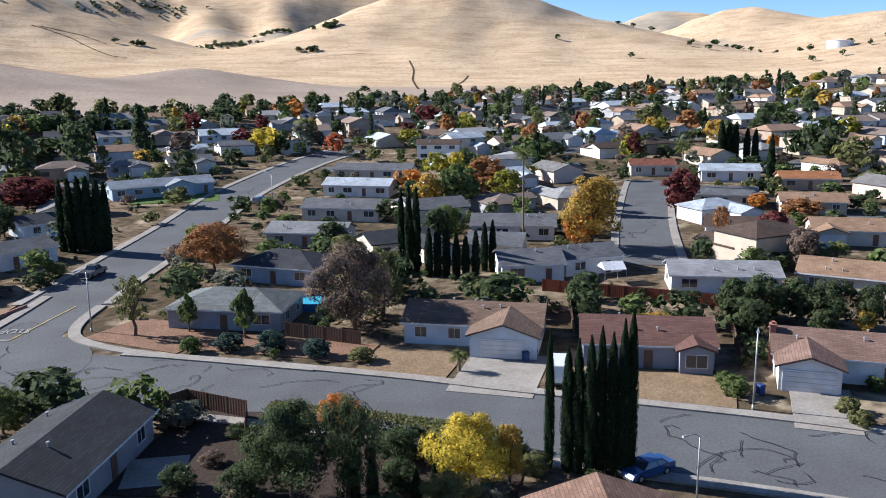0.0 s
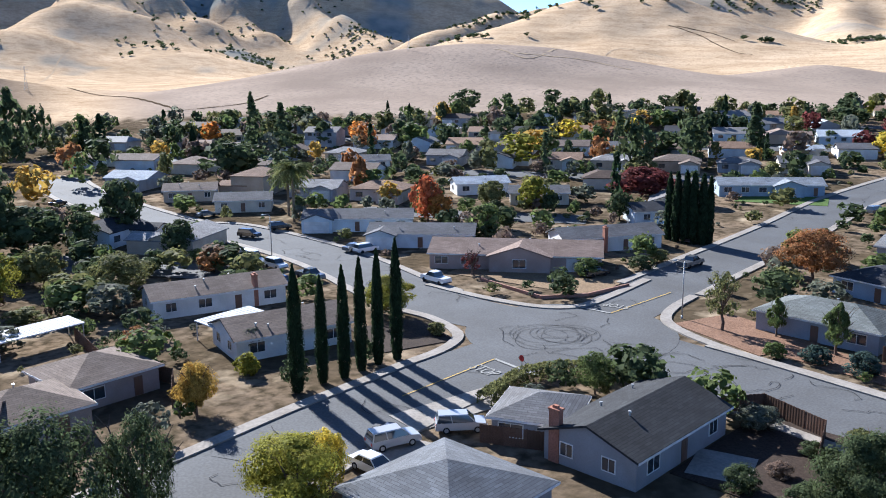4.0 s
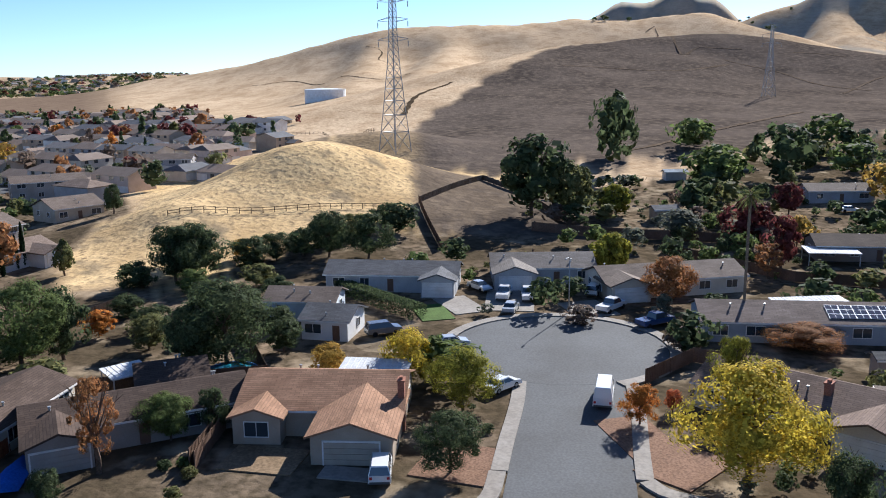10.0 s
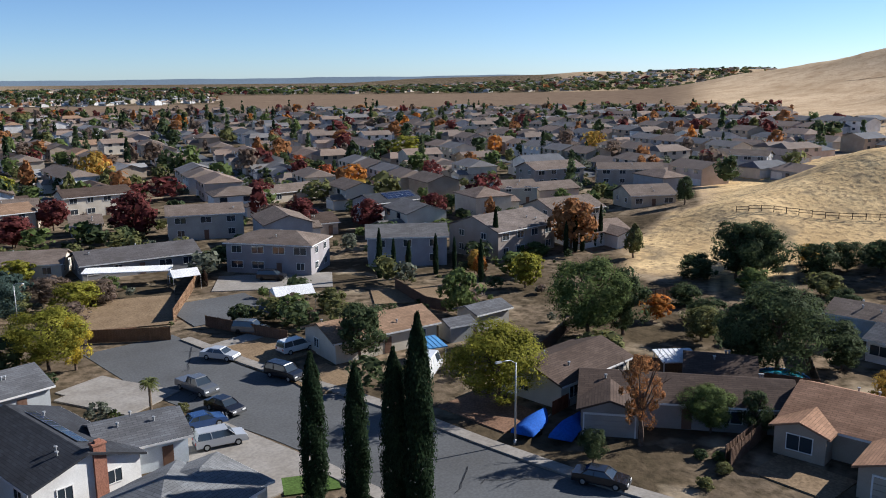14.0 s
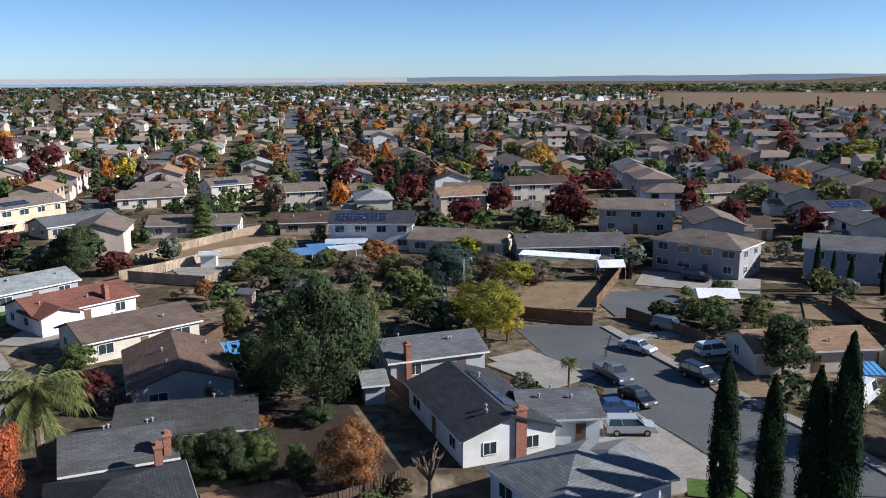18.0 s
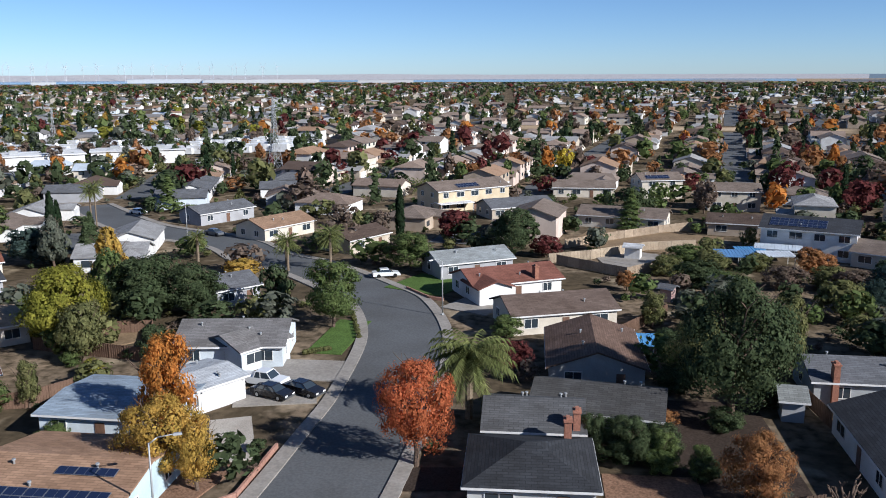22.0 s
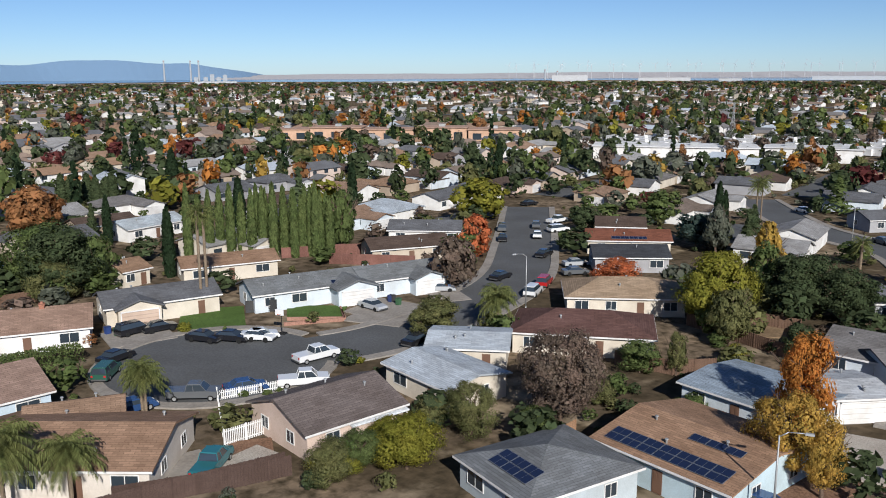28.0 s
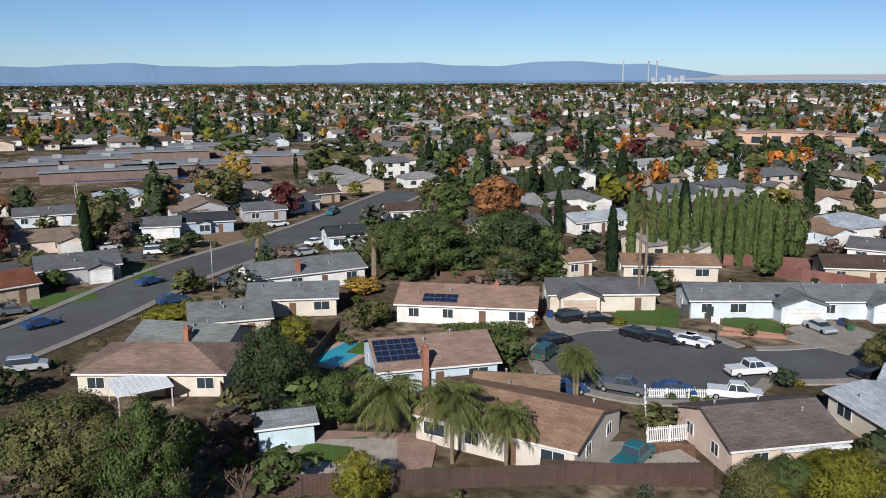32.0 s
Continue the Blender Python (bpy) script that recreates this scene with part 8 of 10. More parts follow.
car(115.1, -80.8, -68, "sedan", "black")
car(110.6, -54.3, -168, "sedan", "silver")
car(113.8, -68.1, -121, "sedan", "silver")
car(87.5, -33.3, -111, "pickup", "white")
car(41.8, -52.3, -166, "sedan", "blue")
car(141.6, -100.9, -37, "sedan", "black")
car(140.3, -109.0, -39, "sedan", "white")
car(149.7, -116.3, -39, "sedan", "grey")
car(124.9, -98.2, -63, "sedan", "black")
car(151.3, -123.7, -81, "pickup", "white")
car(142.5, -116.6, -97, "suv", "white")
car(115.5, -97.7, -108, "sedan", "silver")
car(110.6, -93.3, -109, "sedan", "grey")
car(150.6, -107.5, -37, "suv", "grey")
car(175.7, -135.0, -88, "sedan", "black")
car(93.1, -51.3, -68, "sedan", "black")
car(109.2, -28.9, -141, "sedan", "black")
car(107.4, -31.9, -134, "sedan", "black")
car(105.9, -34.9, -135, "sedan", "white")
car(117.6, -22.1, -73, "suv", "black")
car(117.0, -25.3, -84, "sedan", "black")
car(107.5, -17.6, -58, "sedan", "black")
car(102.5, -15.5, -32, "suv", "green")
car(90.2, -21.9, -121, "pickup", "grey")
car(89.2, -27.2, -99, "sedan", "blue")
car(72.9, -18.2, -40, "pickup", "teal")
car(90.2, -15.6, -81, "sedan", "blue")
car(143.7, 43.7, -36, "sedan", "blue")
car(119.7, 52.1, -41, "sedan", "blue")
car(126.5, 58.5, -64, "sedan", "grey")
car(168.2, 49.2, -79, "suv", "white")
car(142.4, 30.1, -29, "suv", "grey")
car(101.5, 46.3, -75, "suv", "silver")
car(131.3, 36.9, -53, "sedan", "blue")
car(175.5, 19.2, -37, "sedan", "white")
car(165.3, 20.2, -52, "sedan", "silver")
car(214.3, 18.4, -16, "pickup", "teal")
car(178.0, 53.6, -46, "sedan", "white")
car(188.3, 75.0, -5, "suv", "white")
car(173.6, 59.9, -44, "sedan", "white")
car(197.8, 29.7, -56, "sedan", "white")

# ---- street lamps and pylons ----
street_lamp(-45.2, 104.6, -103, 8.3)
street_lamp(29.8, 76.7, -111, 8.3)
street_lamp(-116.2, -4.5, -13, 8.3)
street_lamp(-51.7, -51.9, -9, 8.3)
street_lamp(33.6, -112.9, 50, 8.3)
street_lamp(98.3, -72.9, 80, 8.3)
street_lamp(39.5, -49.9, -148, 8.3)
street_lamp(138.7, 32.3, 127, 8.3)
street_lamp(-119.9, 95.6, -77, 8.3)
street_lamp(-29.6, -122.5, 111, 7.0)
street_lamp(-40.3, 200.0, -122, 8.3)
street_lamp(18.8, 57.9, -153, 6.0)
street_lamp(97.0, -151.9, 145, 8.3)
pylon(-285.4, -68.0, 53.0, 60)
pylon(-539.6, 103.6, 43.7, 60)
pylon(134.8, -274.5, 26.8, 60)
pylon(280.9, -345.3, 19.4, 60)
pylon(196.8, -467.7, 16.3, 60)
pylon(103.2, -539.1, 12.5, 60)
pylon(-615.1, 283.8, 17.3, 60)
pylon(-435.2, 488.8, 12.1, 60)

# ---- fences and hedges ----
fence([(14.9, 122.9), (39.4, 112.5)], col=(0.22, 0.08, 0.05), label='reddish wooden board fence behind the houses')
fence([(39.0, 112.5), (32.4, 87.7)])
fence([(-19.8, 101.9), (-9.9, 97.7)])
fence([(16.0, 99.4), (18.4, 121.1)])
fence([(-28.4, 75.8), (-25.4, 79.1), (-18.8, 75.9), (-17.3, 68.3)])
fence([(-34.7, 59.1), (-42.9, 56.1)])
fence([(-88.6, 4.5), (-96.9, 10.5), (-95.3, 15.3)])
fence([(-101.8, 48.9), (-88.9, 45.6), (-78.1, 47.6), (-72.1, 43.5)])
fence([(-106.6, 19.4), (-110.6, 33.7)])
fence([(-159.3, 11.9), (-139.3, 31.3), (-136.5, 44.3)])
fence([(-189.0, -40.7), (-224.8, -30.1), (-213.7, -18.8), (-180.6, -5.4)], h=1.4, col=(0.16, 0.12, 0.09), label='dark fence on a graded slope')
fence([(-189.0, -40.7), (-153.9, -29.4)])
fence([(-156.2, -86.2), (-163.8, -76.7), (-174.2, -59.8), (-180.5, -47.1)], h=1.2, style='wire', col=(0.08, 0.06, 0.05), label='low wire and post fence across dry grass')
fence([(-396.0, -160.9), (-387.5, -126.5), (-305.7, -80.1)], h=1.2, style='wire', col=(0.1, 0.08, 0.06), label='low wire and post fence on the hill')
fence([(-62.0, -36.2), (-71.8, -37.1)])
fence([(-72.0, -66.5), (-90.0, -73.5), (-112.0, -70.0)], col=(0.11, 0.075, 0.055))
fence([(-76.5, -57.0), (-84.0, -37.5), (-97.5, -45.5)], col=(0.11, 0.075, 0.055))
fence([(-61.6, -35.5), (-73.4, -36.9)])
fence([(-63.4, -54.3), (-59.4, -53.8)], h=1.5, col=(0.3, 0.1, 0.05))
fence([(-81.6, -105.0), (-77.6, -93.3), (-78.2, -89.4)])
fence([(-174.3, -13.6), (-168.1, 29.4)], h=2)
fence([(-34.6, -111.2), (-43.1, -105.0)], h=1.8, col=(0.28, 0.15, 0.08))
fence([(-47.3, -113.0), (-64.1, -136.7)], col=(0.32, 0.2, 0.12))
fence([(-49.4, -107.4), (-53.6, -93.4)], h=1.6)
fence([(-65.5, -141.6), (-60.8, -128.4)], h=2)
fence([(-11.3, -89.3), (-12.6, -83.7)])
fence([(79.9, -86.3), (64.2, -85.6), (65.8, -94.4)])
fence([(8.7, -108.1), (2.6, -120.3)])
fence([(65.2, -74.5), (67.4, -69.8), (73.8, -66.9)])
fence([(61.3, -49.8), (60.6, -47.1), (56.9, -47.2)], h=1.5, col=(0.33, 0.2, 0.12))
fence([(77.2, -93.4), (69.4, -96.3), (64.1, -87.1)])
fence([(88.5, -23.8), (87.7, -33.2)], h=1.1, style='picket', label='white picket fence round a front yard')
fence([(77.0, -20.7), (77.7, -25.2)], h=1.7, style='picket', label='tall white board fence beside a house')
fence([(70.7, -9.5), (68.8, -17.7), (68.2, -23.7)], h=1.9, col=(0.09, 0.06, 0.05))
fence([(88.5, -23.8), (77.0, -20.7)], h=1.5, style='picket')
fence([(68.9, 13.3), (69.3, 3.0), (69.5, -6.6), (69.1, -23.5)], h=1.9, col=(0.09, 0.06, 0.05))
fence([(119.2, -38.1), (117.5, -42.2)], h=1.8, col=(0.06, 0.06, 0.06))
fence([(114.3, 10.5), (102.8, 12.6), (98.9, 13.2)])
fence([(151.2, -56.7), (148.1, -67.9), (140.7, -81.0)], h=2, col=(0.2, 0.1, 0.08))
fence([(141.8, -62.1), (131.3, -73.9)], h=2, col=(0.2, 0.1, 0.08))
fence([(141.9, -4.7), (143.2, -14.4)])
fence([(92.3, 22.0), (80.4, 18.6)])

# ---- drives, lawns and beds ----
slab(6.2, 87.4, -15, 9.0, 13.0, concrete, "driveway", "pale concrete driveway", 0.054)
slab(36.6, 76.6, -19, 5.8, 11.5, concrete, "driveway", "pale concrete driveway", 0.058)
slab(-3.6, 91.6, -17, 10.5, 9.0, dry_lawn, "yard", "dry brown front lawn", 0.062)
slab(24.2, 82.8, -18, 11.5, 9.0, dry_lawn, "yard", "dry front lawn", 0.066)
slab(-36.2, 103.0, -25, 15.0, 10.0, bark_bed, "yard", "reddish corner yard with fallen leaves", 0.070)
slab(-19.2, 97.4, -15, 22.0, 6.5, bark_bed, "yard", "reddish bare soil under shrubs", 0.070)
slab(-21.3, 69.0, -5, 9.6, 17.0, soil_shade_bed, "yard", "dark garden soil", 0.070)
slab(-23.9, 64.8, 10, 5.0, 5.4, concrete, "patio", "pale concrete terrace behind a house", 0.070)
slab(-5.0, 63.0, -12, 22.0, 15.0, soil_shade_bed, "yard", "dark garden soil under trees", 0.070)
slab(-74.4, 113.6, 3, 27.0, 13.0, dry_lawn, "yard", "dry straw-coloured front yard", 0.074)
slab(-49.7, 61.1, 77, 12.7, 4.9, concrete, "driveway", "pale concrete driveway", 0.078)
slab(-47.1, 49.6, 104, 6.7, 4.5, concrete, "driveway", "pale concrete driveway", 0.082)
slab(-66.4, 209.7, 14, 20.8, 11.2, lawn_mat, "lawn", "green front lawn", 0.086)
# near-black colour carries the shade of the cypresses on the soil
slab(-70.5, 76.1, 68, 9.8, 11.2, soil_shade_bed, "yard", "bare soil under cypresses with shade put into its colour", 0.090)
slab(-114.0, -24.0, 114, 4.8, 8.3, lawn_mat, "lawn", "small green lawn", 0.094)
slab(-118.5, -20.6, 121, 5.2, 9.4, concrete, "driveway", "pale concrete driveway", 0.098)
slab(-122.2, -13.5, 94, 7.3, 12.2, concrete, "driveway", "pale concrete driveway", 0.102)
slab(-118.8, -1.8, 115, 6.3, 8.3, concrete, "driveway", "pale concrete driveway", 0.106)
slab(-74.2, 3.0, 113, 5.2, 9.3, bark_bed, "yard", "ground strewn with fallen leaves", 0.110)
slab(-64.4, -30.3, 88, 7.0, 5.1, dry_lawn, "yard", "patchy dry lawn", 0.114)
slab(-66.4, -13.0, 80, 6.8, 7.4, bark_bed, "yard", "brown bark bed", 0.118)
slab(-68.5, 6.6, 54, 5.6, 7.7, bark_bed, "yard", "ground strewn with fallen leaves", 0.050)
slab(-62.8, -21.5, 88, 6.0, 2.4, concrete, "driveway", "pale concrete driveway", 0.054)
slab(-29.7, -91.3, 107, 11.0, 6.2, concrete, "driveway", "pale concrete driveway", 0.058)
slab(-50.6, -95.5, 100, 9.0, 8.5, concrete, "driveway", "pale concrete driveway", 0.062)
slab(-31.6, -68.5, 97, 19.0, 7.6, concrete, "driveway", "wide pale concrete driveway", 0.066)
slab(-70.4, -123.4, 145, 19.4, 10.8, concrete, "patio", "pale concrete yard", 0.070)
slab(-55.4, -114.2, 174, 13.2, 13.1, asphalt, "yard", "dark paved yard", 0.074)
slab(-33.3, -58.5, 152, 4.7, 3.2, lawn_mat, "lawn", "strip of green lawn", 0.078)
slab(-55.8, -59.0, 91, 9.4, 6.3, bark_bed, "yard", "brown ground under a tree", 0.082)
slab(-43.4, -120.5, 170, 11.1, 13.9, bark_bed, "yard", "brown bare yard", 0.086)
slab(43.4, -87.4, -172, 8.4, 6.7, concrete, "driveway", "pale concrete driveway", 0.090)
slab(43.4, -78.8, -159, 8.7, 4.7, concrete, "driveway", "pale concrete driveway", 0.094)
slab(44.4, -100.6, -176, 4.6, 14.5, lawn_mat, "lawn", "green front lawn with clipped shrubs", 0.098)
slab(42.9, -67.9, -151, 4.1, 9.9, gravel, "yard", "pale gravel front yard", 0.102)
slab(40.1, -130.4, 163, 10.6, 11.2, lawn_mat, "lawn", "green lawn", 0.106)
slab(30.0, -119.2, 159, 7.9, 7.3, concrete, "driveway", "pale concrete driveway", 0.110)
# near-black slab paints the shade lying on this drive
slab(22.3, -64.5, -166, 6.1, 4.1, soil_shade_bed, "yard", "drive with shade put into its dark colour", 0.114)
slab(72.1, -92.5, -123, 6.7, 5.4, dry_lawn, "yard", "dry back yard", 0.118)
slab(10.1, -176.9, 169, 20.1, 22.9, dry_lawn, "yard", "dry bare lot", 0.050)
slab(8.2, -155.0, -163, 12.0, 13.1, concrete, "patio", "pale concrete yard", 0.054)
slab(108.1, -56.7, -156, 12.4, 9.0, concrete, "driveway", "pale concrete driveway", 0.058)
slab(114.4, -47.4, -124, 7.6, 4.9, lawn_mat, "lawn", "green front lawn behind a low wall", 0.062)
slab(42.5, -58.3, -96, 9.3, 5.1, bark_bed, "yard", "bark-covered front yard", 0.066)
slab(111.1, -67.6, -103, 5.2, 7.2, concrete, "driveway", "pale concrete driveway", 0.070)
slab(119.0, -33.1, -108, 8.9, 10.7, lawn_mat, "lawn", "faded green front lawn", 0.074)
slab(116.4, -22.3, -90, 8.3, 7.4, concrete, "driveway", "pale concrete driveway", 0.078)
slab(106.6, -53.7, -145, 8.8, 8.0, concrete, "driveway", "pale concrete driveway", 0.082)
slab(113.7, -46.3, -113, 7.7, 5.5, lawn_mat, "lawn", "green front lawn", 0.086)
slab(75.1, -22.5, -108, 4.1, 3.9, bark_bed, "yard", "red-brown bare yard", 0.090)
slab(75.2, -11.5, -82, 3.5, 9.3, concrete, "patio", "pale concrete side yard", 0.094)
slab(76.6, 5.8, -98, 12.9, 9.2, (surface("paving", (0.33, 0.22, 0.18), 0.9, 0.2, 0.4, 4)), "patio", "reddish paved back yard", 0.098)
slab(77.9, 8.7, -78, 6.7, 3.2, lawn_mat, "lawn", "curved green lawn", 0.102)
slab(72.1, -1.0, -94, 2.9, 2.1, lawn_mat, "lawn", "small green lawn", 0.106)
slab(152.3, 49.2, -68, 7.3, 11.1, lawn_mat, "lawn", "green front lawn", 0.110)
slab(135.4, 54.8, -62, 9.2, 6.9, lawn_mat, "lawn", "green front lawn", 0.114)
slab(185.0, 43.5, -72, 15.7, 17.8, dry_lawn, "yard", "dry sloping front yard", 0.118)
slab(188.6, 72.8, -57, 25.9, 12.4, concrete, "driveway", "pale concrete driveway", 0.050)

# ---- tracks and gullies on the hills ----
track([(-1311.1, 77.5), (-1303.9, 94.0), (-765.0, 69.1), (-756.9, 88.2), (-753.9, 122.7)], 4.0, track_ash, "faint dirt track over the burnt hill")
track([(-571.1, 154.4), (-632.2, 188.1), (-668.3, 221.6), (-680.6, 249.1), (-704.3, 296.8)], 3.5, track_ash, "faint dirt track over the burnt hill")
track([(-295.1, 5.1), (-312.2, 20.2), (-352.2, 44.4), (-392.1, 70.9), (-435.1, 99.5)], 4.0, track_ash, "faint dirt track over the burnt hill")
track([(-720.3, 102.8), (-685.4, 134.3), (-625.6, 152.1), (-585.6, 174.3)], 3.5, track_ash, "faint dirt track over the burnt hill")
track([(-747.5, 161.5), (-743.1, 180.5), (-730.9, 197.4)], 4.0, track_ash, "faint dirt track over the burnt hill")
track([(-622.3, -21.3), (-639.7, 19.5), (-633.7, 60.8), (-701.3, 104.7)], 4.0, track_ash, "faint dirt track over the burnt hill")
track([(-434.9, -97.5), (-495.8, -103.8), (-531.2, -100.6), (-569.6, -93.0)], 6.0, track_dark, "dark eroded gully line in dry grass")
track([(-1184.8, -312.3), (-1158.0, -283.0), (-1087.6, -269.5), (-1092.5, -242.8)], 4.0, track_dark, "dark eroded gully line in dry grass")
track([(-1067.9, -436.2), (-1063.0, -369.1), (-892.5, -255.0), (-870.4, -183.8)], 4.0, track_dark, "dark eroded gully line in dry grass")
track([(-1200.0, 574.3), (-1438.8, 717.7), (-1547.3, 791.8)], 4.0, track_dust, "pale cattle path over the dry hill")
track([(-382.0, 241.1), (-378.2, 263.8), (-377.8, 290.2), (-395.3, 320.4)], 3.0, track_dark, "dark eroded gully line in dry grass")
track([(-1208.5, 580.8), (-1471.5, 738.0), (-1586.3, 822.5)], 4.0, track_dust, "pale cattle path over the dry hill")
track([(-649.9, 332.4), (-521.9, 301.8), (-395.0, 256.7)], 4.0, track_dark, "dark eroded gully line in dry grass")
track([(-379.4, 520.7), (-351.3, 553.6), (-525.1, 960.1), (-456.0, 979.4)], 4.0, track_dust, "pale cattle path over the dry hill")
track([(-538.1, 1155.5), (-472.8, 1126.5), (-397.9, 1040.1), (-372.4, 1032.1)], 4.0, track_dark, "dark eroded gully line in dry grass")
track([(-360.2, 521.7), (-318.6, 547.9), (-281.4, 547.4)], 4.0, track_dust, "pale cattle path over the dry hill")
track([(-36.4, 1013.5), (-29.7, 948.8), (-28.0, 863.8), (-18.8, 723.9)], 4.0, track_dark, "dark eroded gully line in dry grass")
track([(28.5, 908.9), (20.5, 839.0), (13.0, 774.1), (10.8, 669.0)], 4.0, track_dark, "dark eroded gully line in dry grass")
track([(-527.6, 1154.6), (-478.5, 1150.0), (-430.8, 1125.9)], 4.0, track_dark, "dark eroded gully line in dry grass")
track([(-183.3, 1014.9), (-141.2, 1053.3), (-87.8, 1077.0)], 4.0, track_dust, "pale cattle path over the dry hill")
track([(69.1, 1150.0), (113.0, 1018.0), (176.5, 1014.8), (201.6, 851.6)], 4.0, track_dust, "pale cattle path over the dry hill")

# ---- back yards behind the curved street ----
fence([(21.7, -150.2), (9.0, -142.5), (0.5, -154.2)], col=(0.36, 0.28, 0.2), label='pale tan board fence round a back yard')
fence([(21.8, -164.7), (12.5, -175.7), (2.2, -186.6), (-6.3, -193.4)], col=(0.36, 0.28, 0.2), label='pale tan board fence behind a dry lot')
fence([(23.2, -150.6), (16.0, -155.8), (6.1, -165.9), (-3.1, -170.1)], col=(0.4, 0.32, 0.23), label='pale tan board fence round a dry lot')
slab(4.8, -156.0, 150, 15.3, 11.1, concrete, "patio", "pale concrete yard behind houses", 0.054)
slab(-1.1, -177.3, 168, 13.5, 14.5, dry_lawn, "yard", "bare tan back yard", 0.058)
slab(-43.6, -122.4, 154, 15.2, 16.9, dry_lawn, "yard", "dry tan vacant yard", 0.062)
slab(-29.7, -89.9, 113, 10.5, 7.6, concrete, "driveway", "pale concrete driveway", 0.066)
slab(-49.7, -92.0, 92, 9.9, 9.5, dry_lawn, "yard", "dry front yard with leaves", 0.070)
slab(-48.7, -78.8, 174, 6.1, 8.6, dry_lawn, "yard", "dry front yard with leaves", 0.074)
slab(-82.1, -99.9, 146, 14.7, 10.2, dry_lawn, "yard", "dry tan strip behind gardens", 0.078)
house(8.5, -158.3, 171, 3.7, 3.0, WHITE, (0.6,0.6,0.6), name='shed', h=2.4, windows=False, vents=0, label='small white metal garden shed')
house(2.5, -129.0, 157, 2.7, 2.6, (0.45,0.3,0.27), R_GREY, name='shed', h=2.2, windows=False, vents=0, label='small pink garden shed in a yard')
flat_cover(-9.2, -155.5, -174, 6.9, 5.0, col=(0.12, 0.25, 0.45), label='blue flat shade roof on posts')
flat_cover(-17.3, -162.9, 172, 8.3, 4.0, col=(0.45, 0.5, 0.55), label='pale flat shade roof on posts')
slab(76.1, 8.2, -91, 10.7, 7.1, gravel, "patio", "tan paved patio beside a house", 0.082)
slab(78.4, -10.5, -93, 7.3, 7.9, concrete, "patio", "pale concrete patio beside a house", 0.086)
slab(105.7, 2.9, -112, 11.5, 5.0, lawn_mat, "lawn", "small green lawn beside a hedge", 0.090)
slab(76.8, 9.5, -107, 4.7, 3.4, lawn_mat, "lawn", "green turf patch with stepping stones", 0.094)
slab(71.9, -0.8, -94, 3.1, 2.2, lawn_mat, "lawn", "small green turf patch", 0.098)
slab(74.2, -15.6, -91, 5.7, 6.5, concrete, "patio", "pale concrete side yard", 0.102)
slab(73.1, -21.2, -70, 5.5, 3.0, gravel, "patio", "brick-coloured paved side yard", 0.106)

# ---- the rest of the town ----


def near_any(x, y, spots, gap):
    return any((x - s[0]) ** 2 + (y - s[1]) ** 2 < (gap + (s[2] / 2 if len(s) > 2 else 0)) ** 2 for s in spots)


def on_road(x, y, extra):
    return any((x - px) ** 2 + (y - py) ** 2 < (hw + extra) ** 2 for px, py, hw in ROAD_SPOTS)


def polar_of(x, y):
    return math.degrees(math.atan2(-x, y)) % 360, math.hypot(x, y)


FAR_WALLS = [WHITE, CREAM, TAN, GREY, SAND, PINK, PALE]
FAR_ROOFS = [R_GREY, R_WARM, R_BROWN, R_TAN, R_DARK, (0.265, 0.20, 0.16), (0.205, 0.195, 0.19), R_LIGHT, (0.32, 0.315, 0.31), (0.30, 0.20, 0.14)]
FAR_PANE = Build().box(-0.9, 0.9, -0.05, 0.0, 0, 1.2).mesh("window", pane_mat)


def town_house(x, y, rot, w, d, h, wall, roof, hip):
    """A house of the second row: walls, roof, garage door and a few windows."""
    ob = thing("house", x, y, gz(x, y), rot, "%s stucco house with a shingle roof among trees" % ("two-storey" if h > 4 else "single-storey"), "house", "houses of the town")
    rise = 0.17 * d
    part("wall", gable_walls(-w / 2 + 0.4, w / 2 - 0.4, -d / 2 + 0.4, d / 2 - 0.4, h - 0.08, 0.34 * (d / 2 - 0.4), 'x', hip, -1.5).mesh("wall", mat("stucco", wall)), ob)
    part("roof", roof_mesh(-w / 2, w / 2, -d / 2, d / 2, h, rise, 'x', hip, mat("shingle", roof)), ob)
    # a garage wing gabled to the front
    ww, out = 6.4, 3.2 + (abs(x * 7 + y * 3) % 2.4)
    c = w * 0.5 - 3.4
    part("wing_wall", gable_walls(c - 2.9, c + 2.9, -d / 2 - out + 0.4, 0, 2.6, 0.34 * 2.8, 'y', False, -1.5).mesh("wing_wall", mat("stucco", wall)), ob)
    part("wing_roof", roof_mesh(c - 3.2, c + 3.2, -d / 2 - out, 0, 2.68, 0.34 * 3.1, 'y', False, mat("shingle", roof)), ob)
    HOUSE_SPOTS.append((x, y, w, d, rot))
    for f in ([0.95] if h < 4 else [0.95, 3.6]):
        for u in (-0.3, 0.12):
            part("window", FAR_PANE, ob, m=pose(u * w, -d / 2 + 0.39, f))
    garage_door(ob, c, -d / 2 - out + 0.39, 0, 4.4, (0.66, 0.65, 0.63))


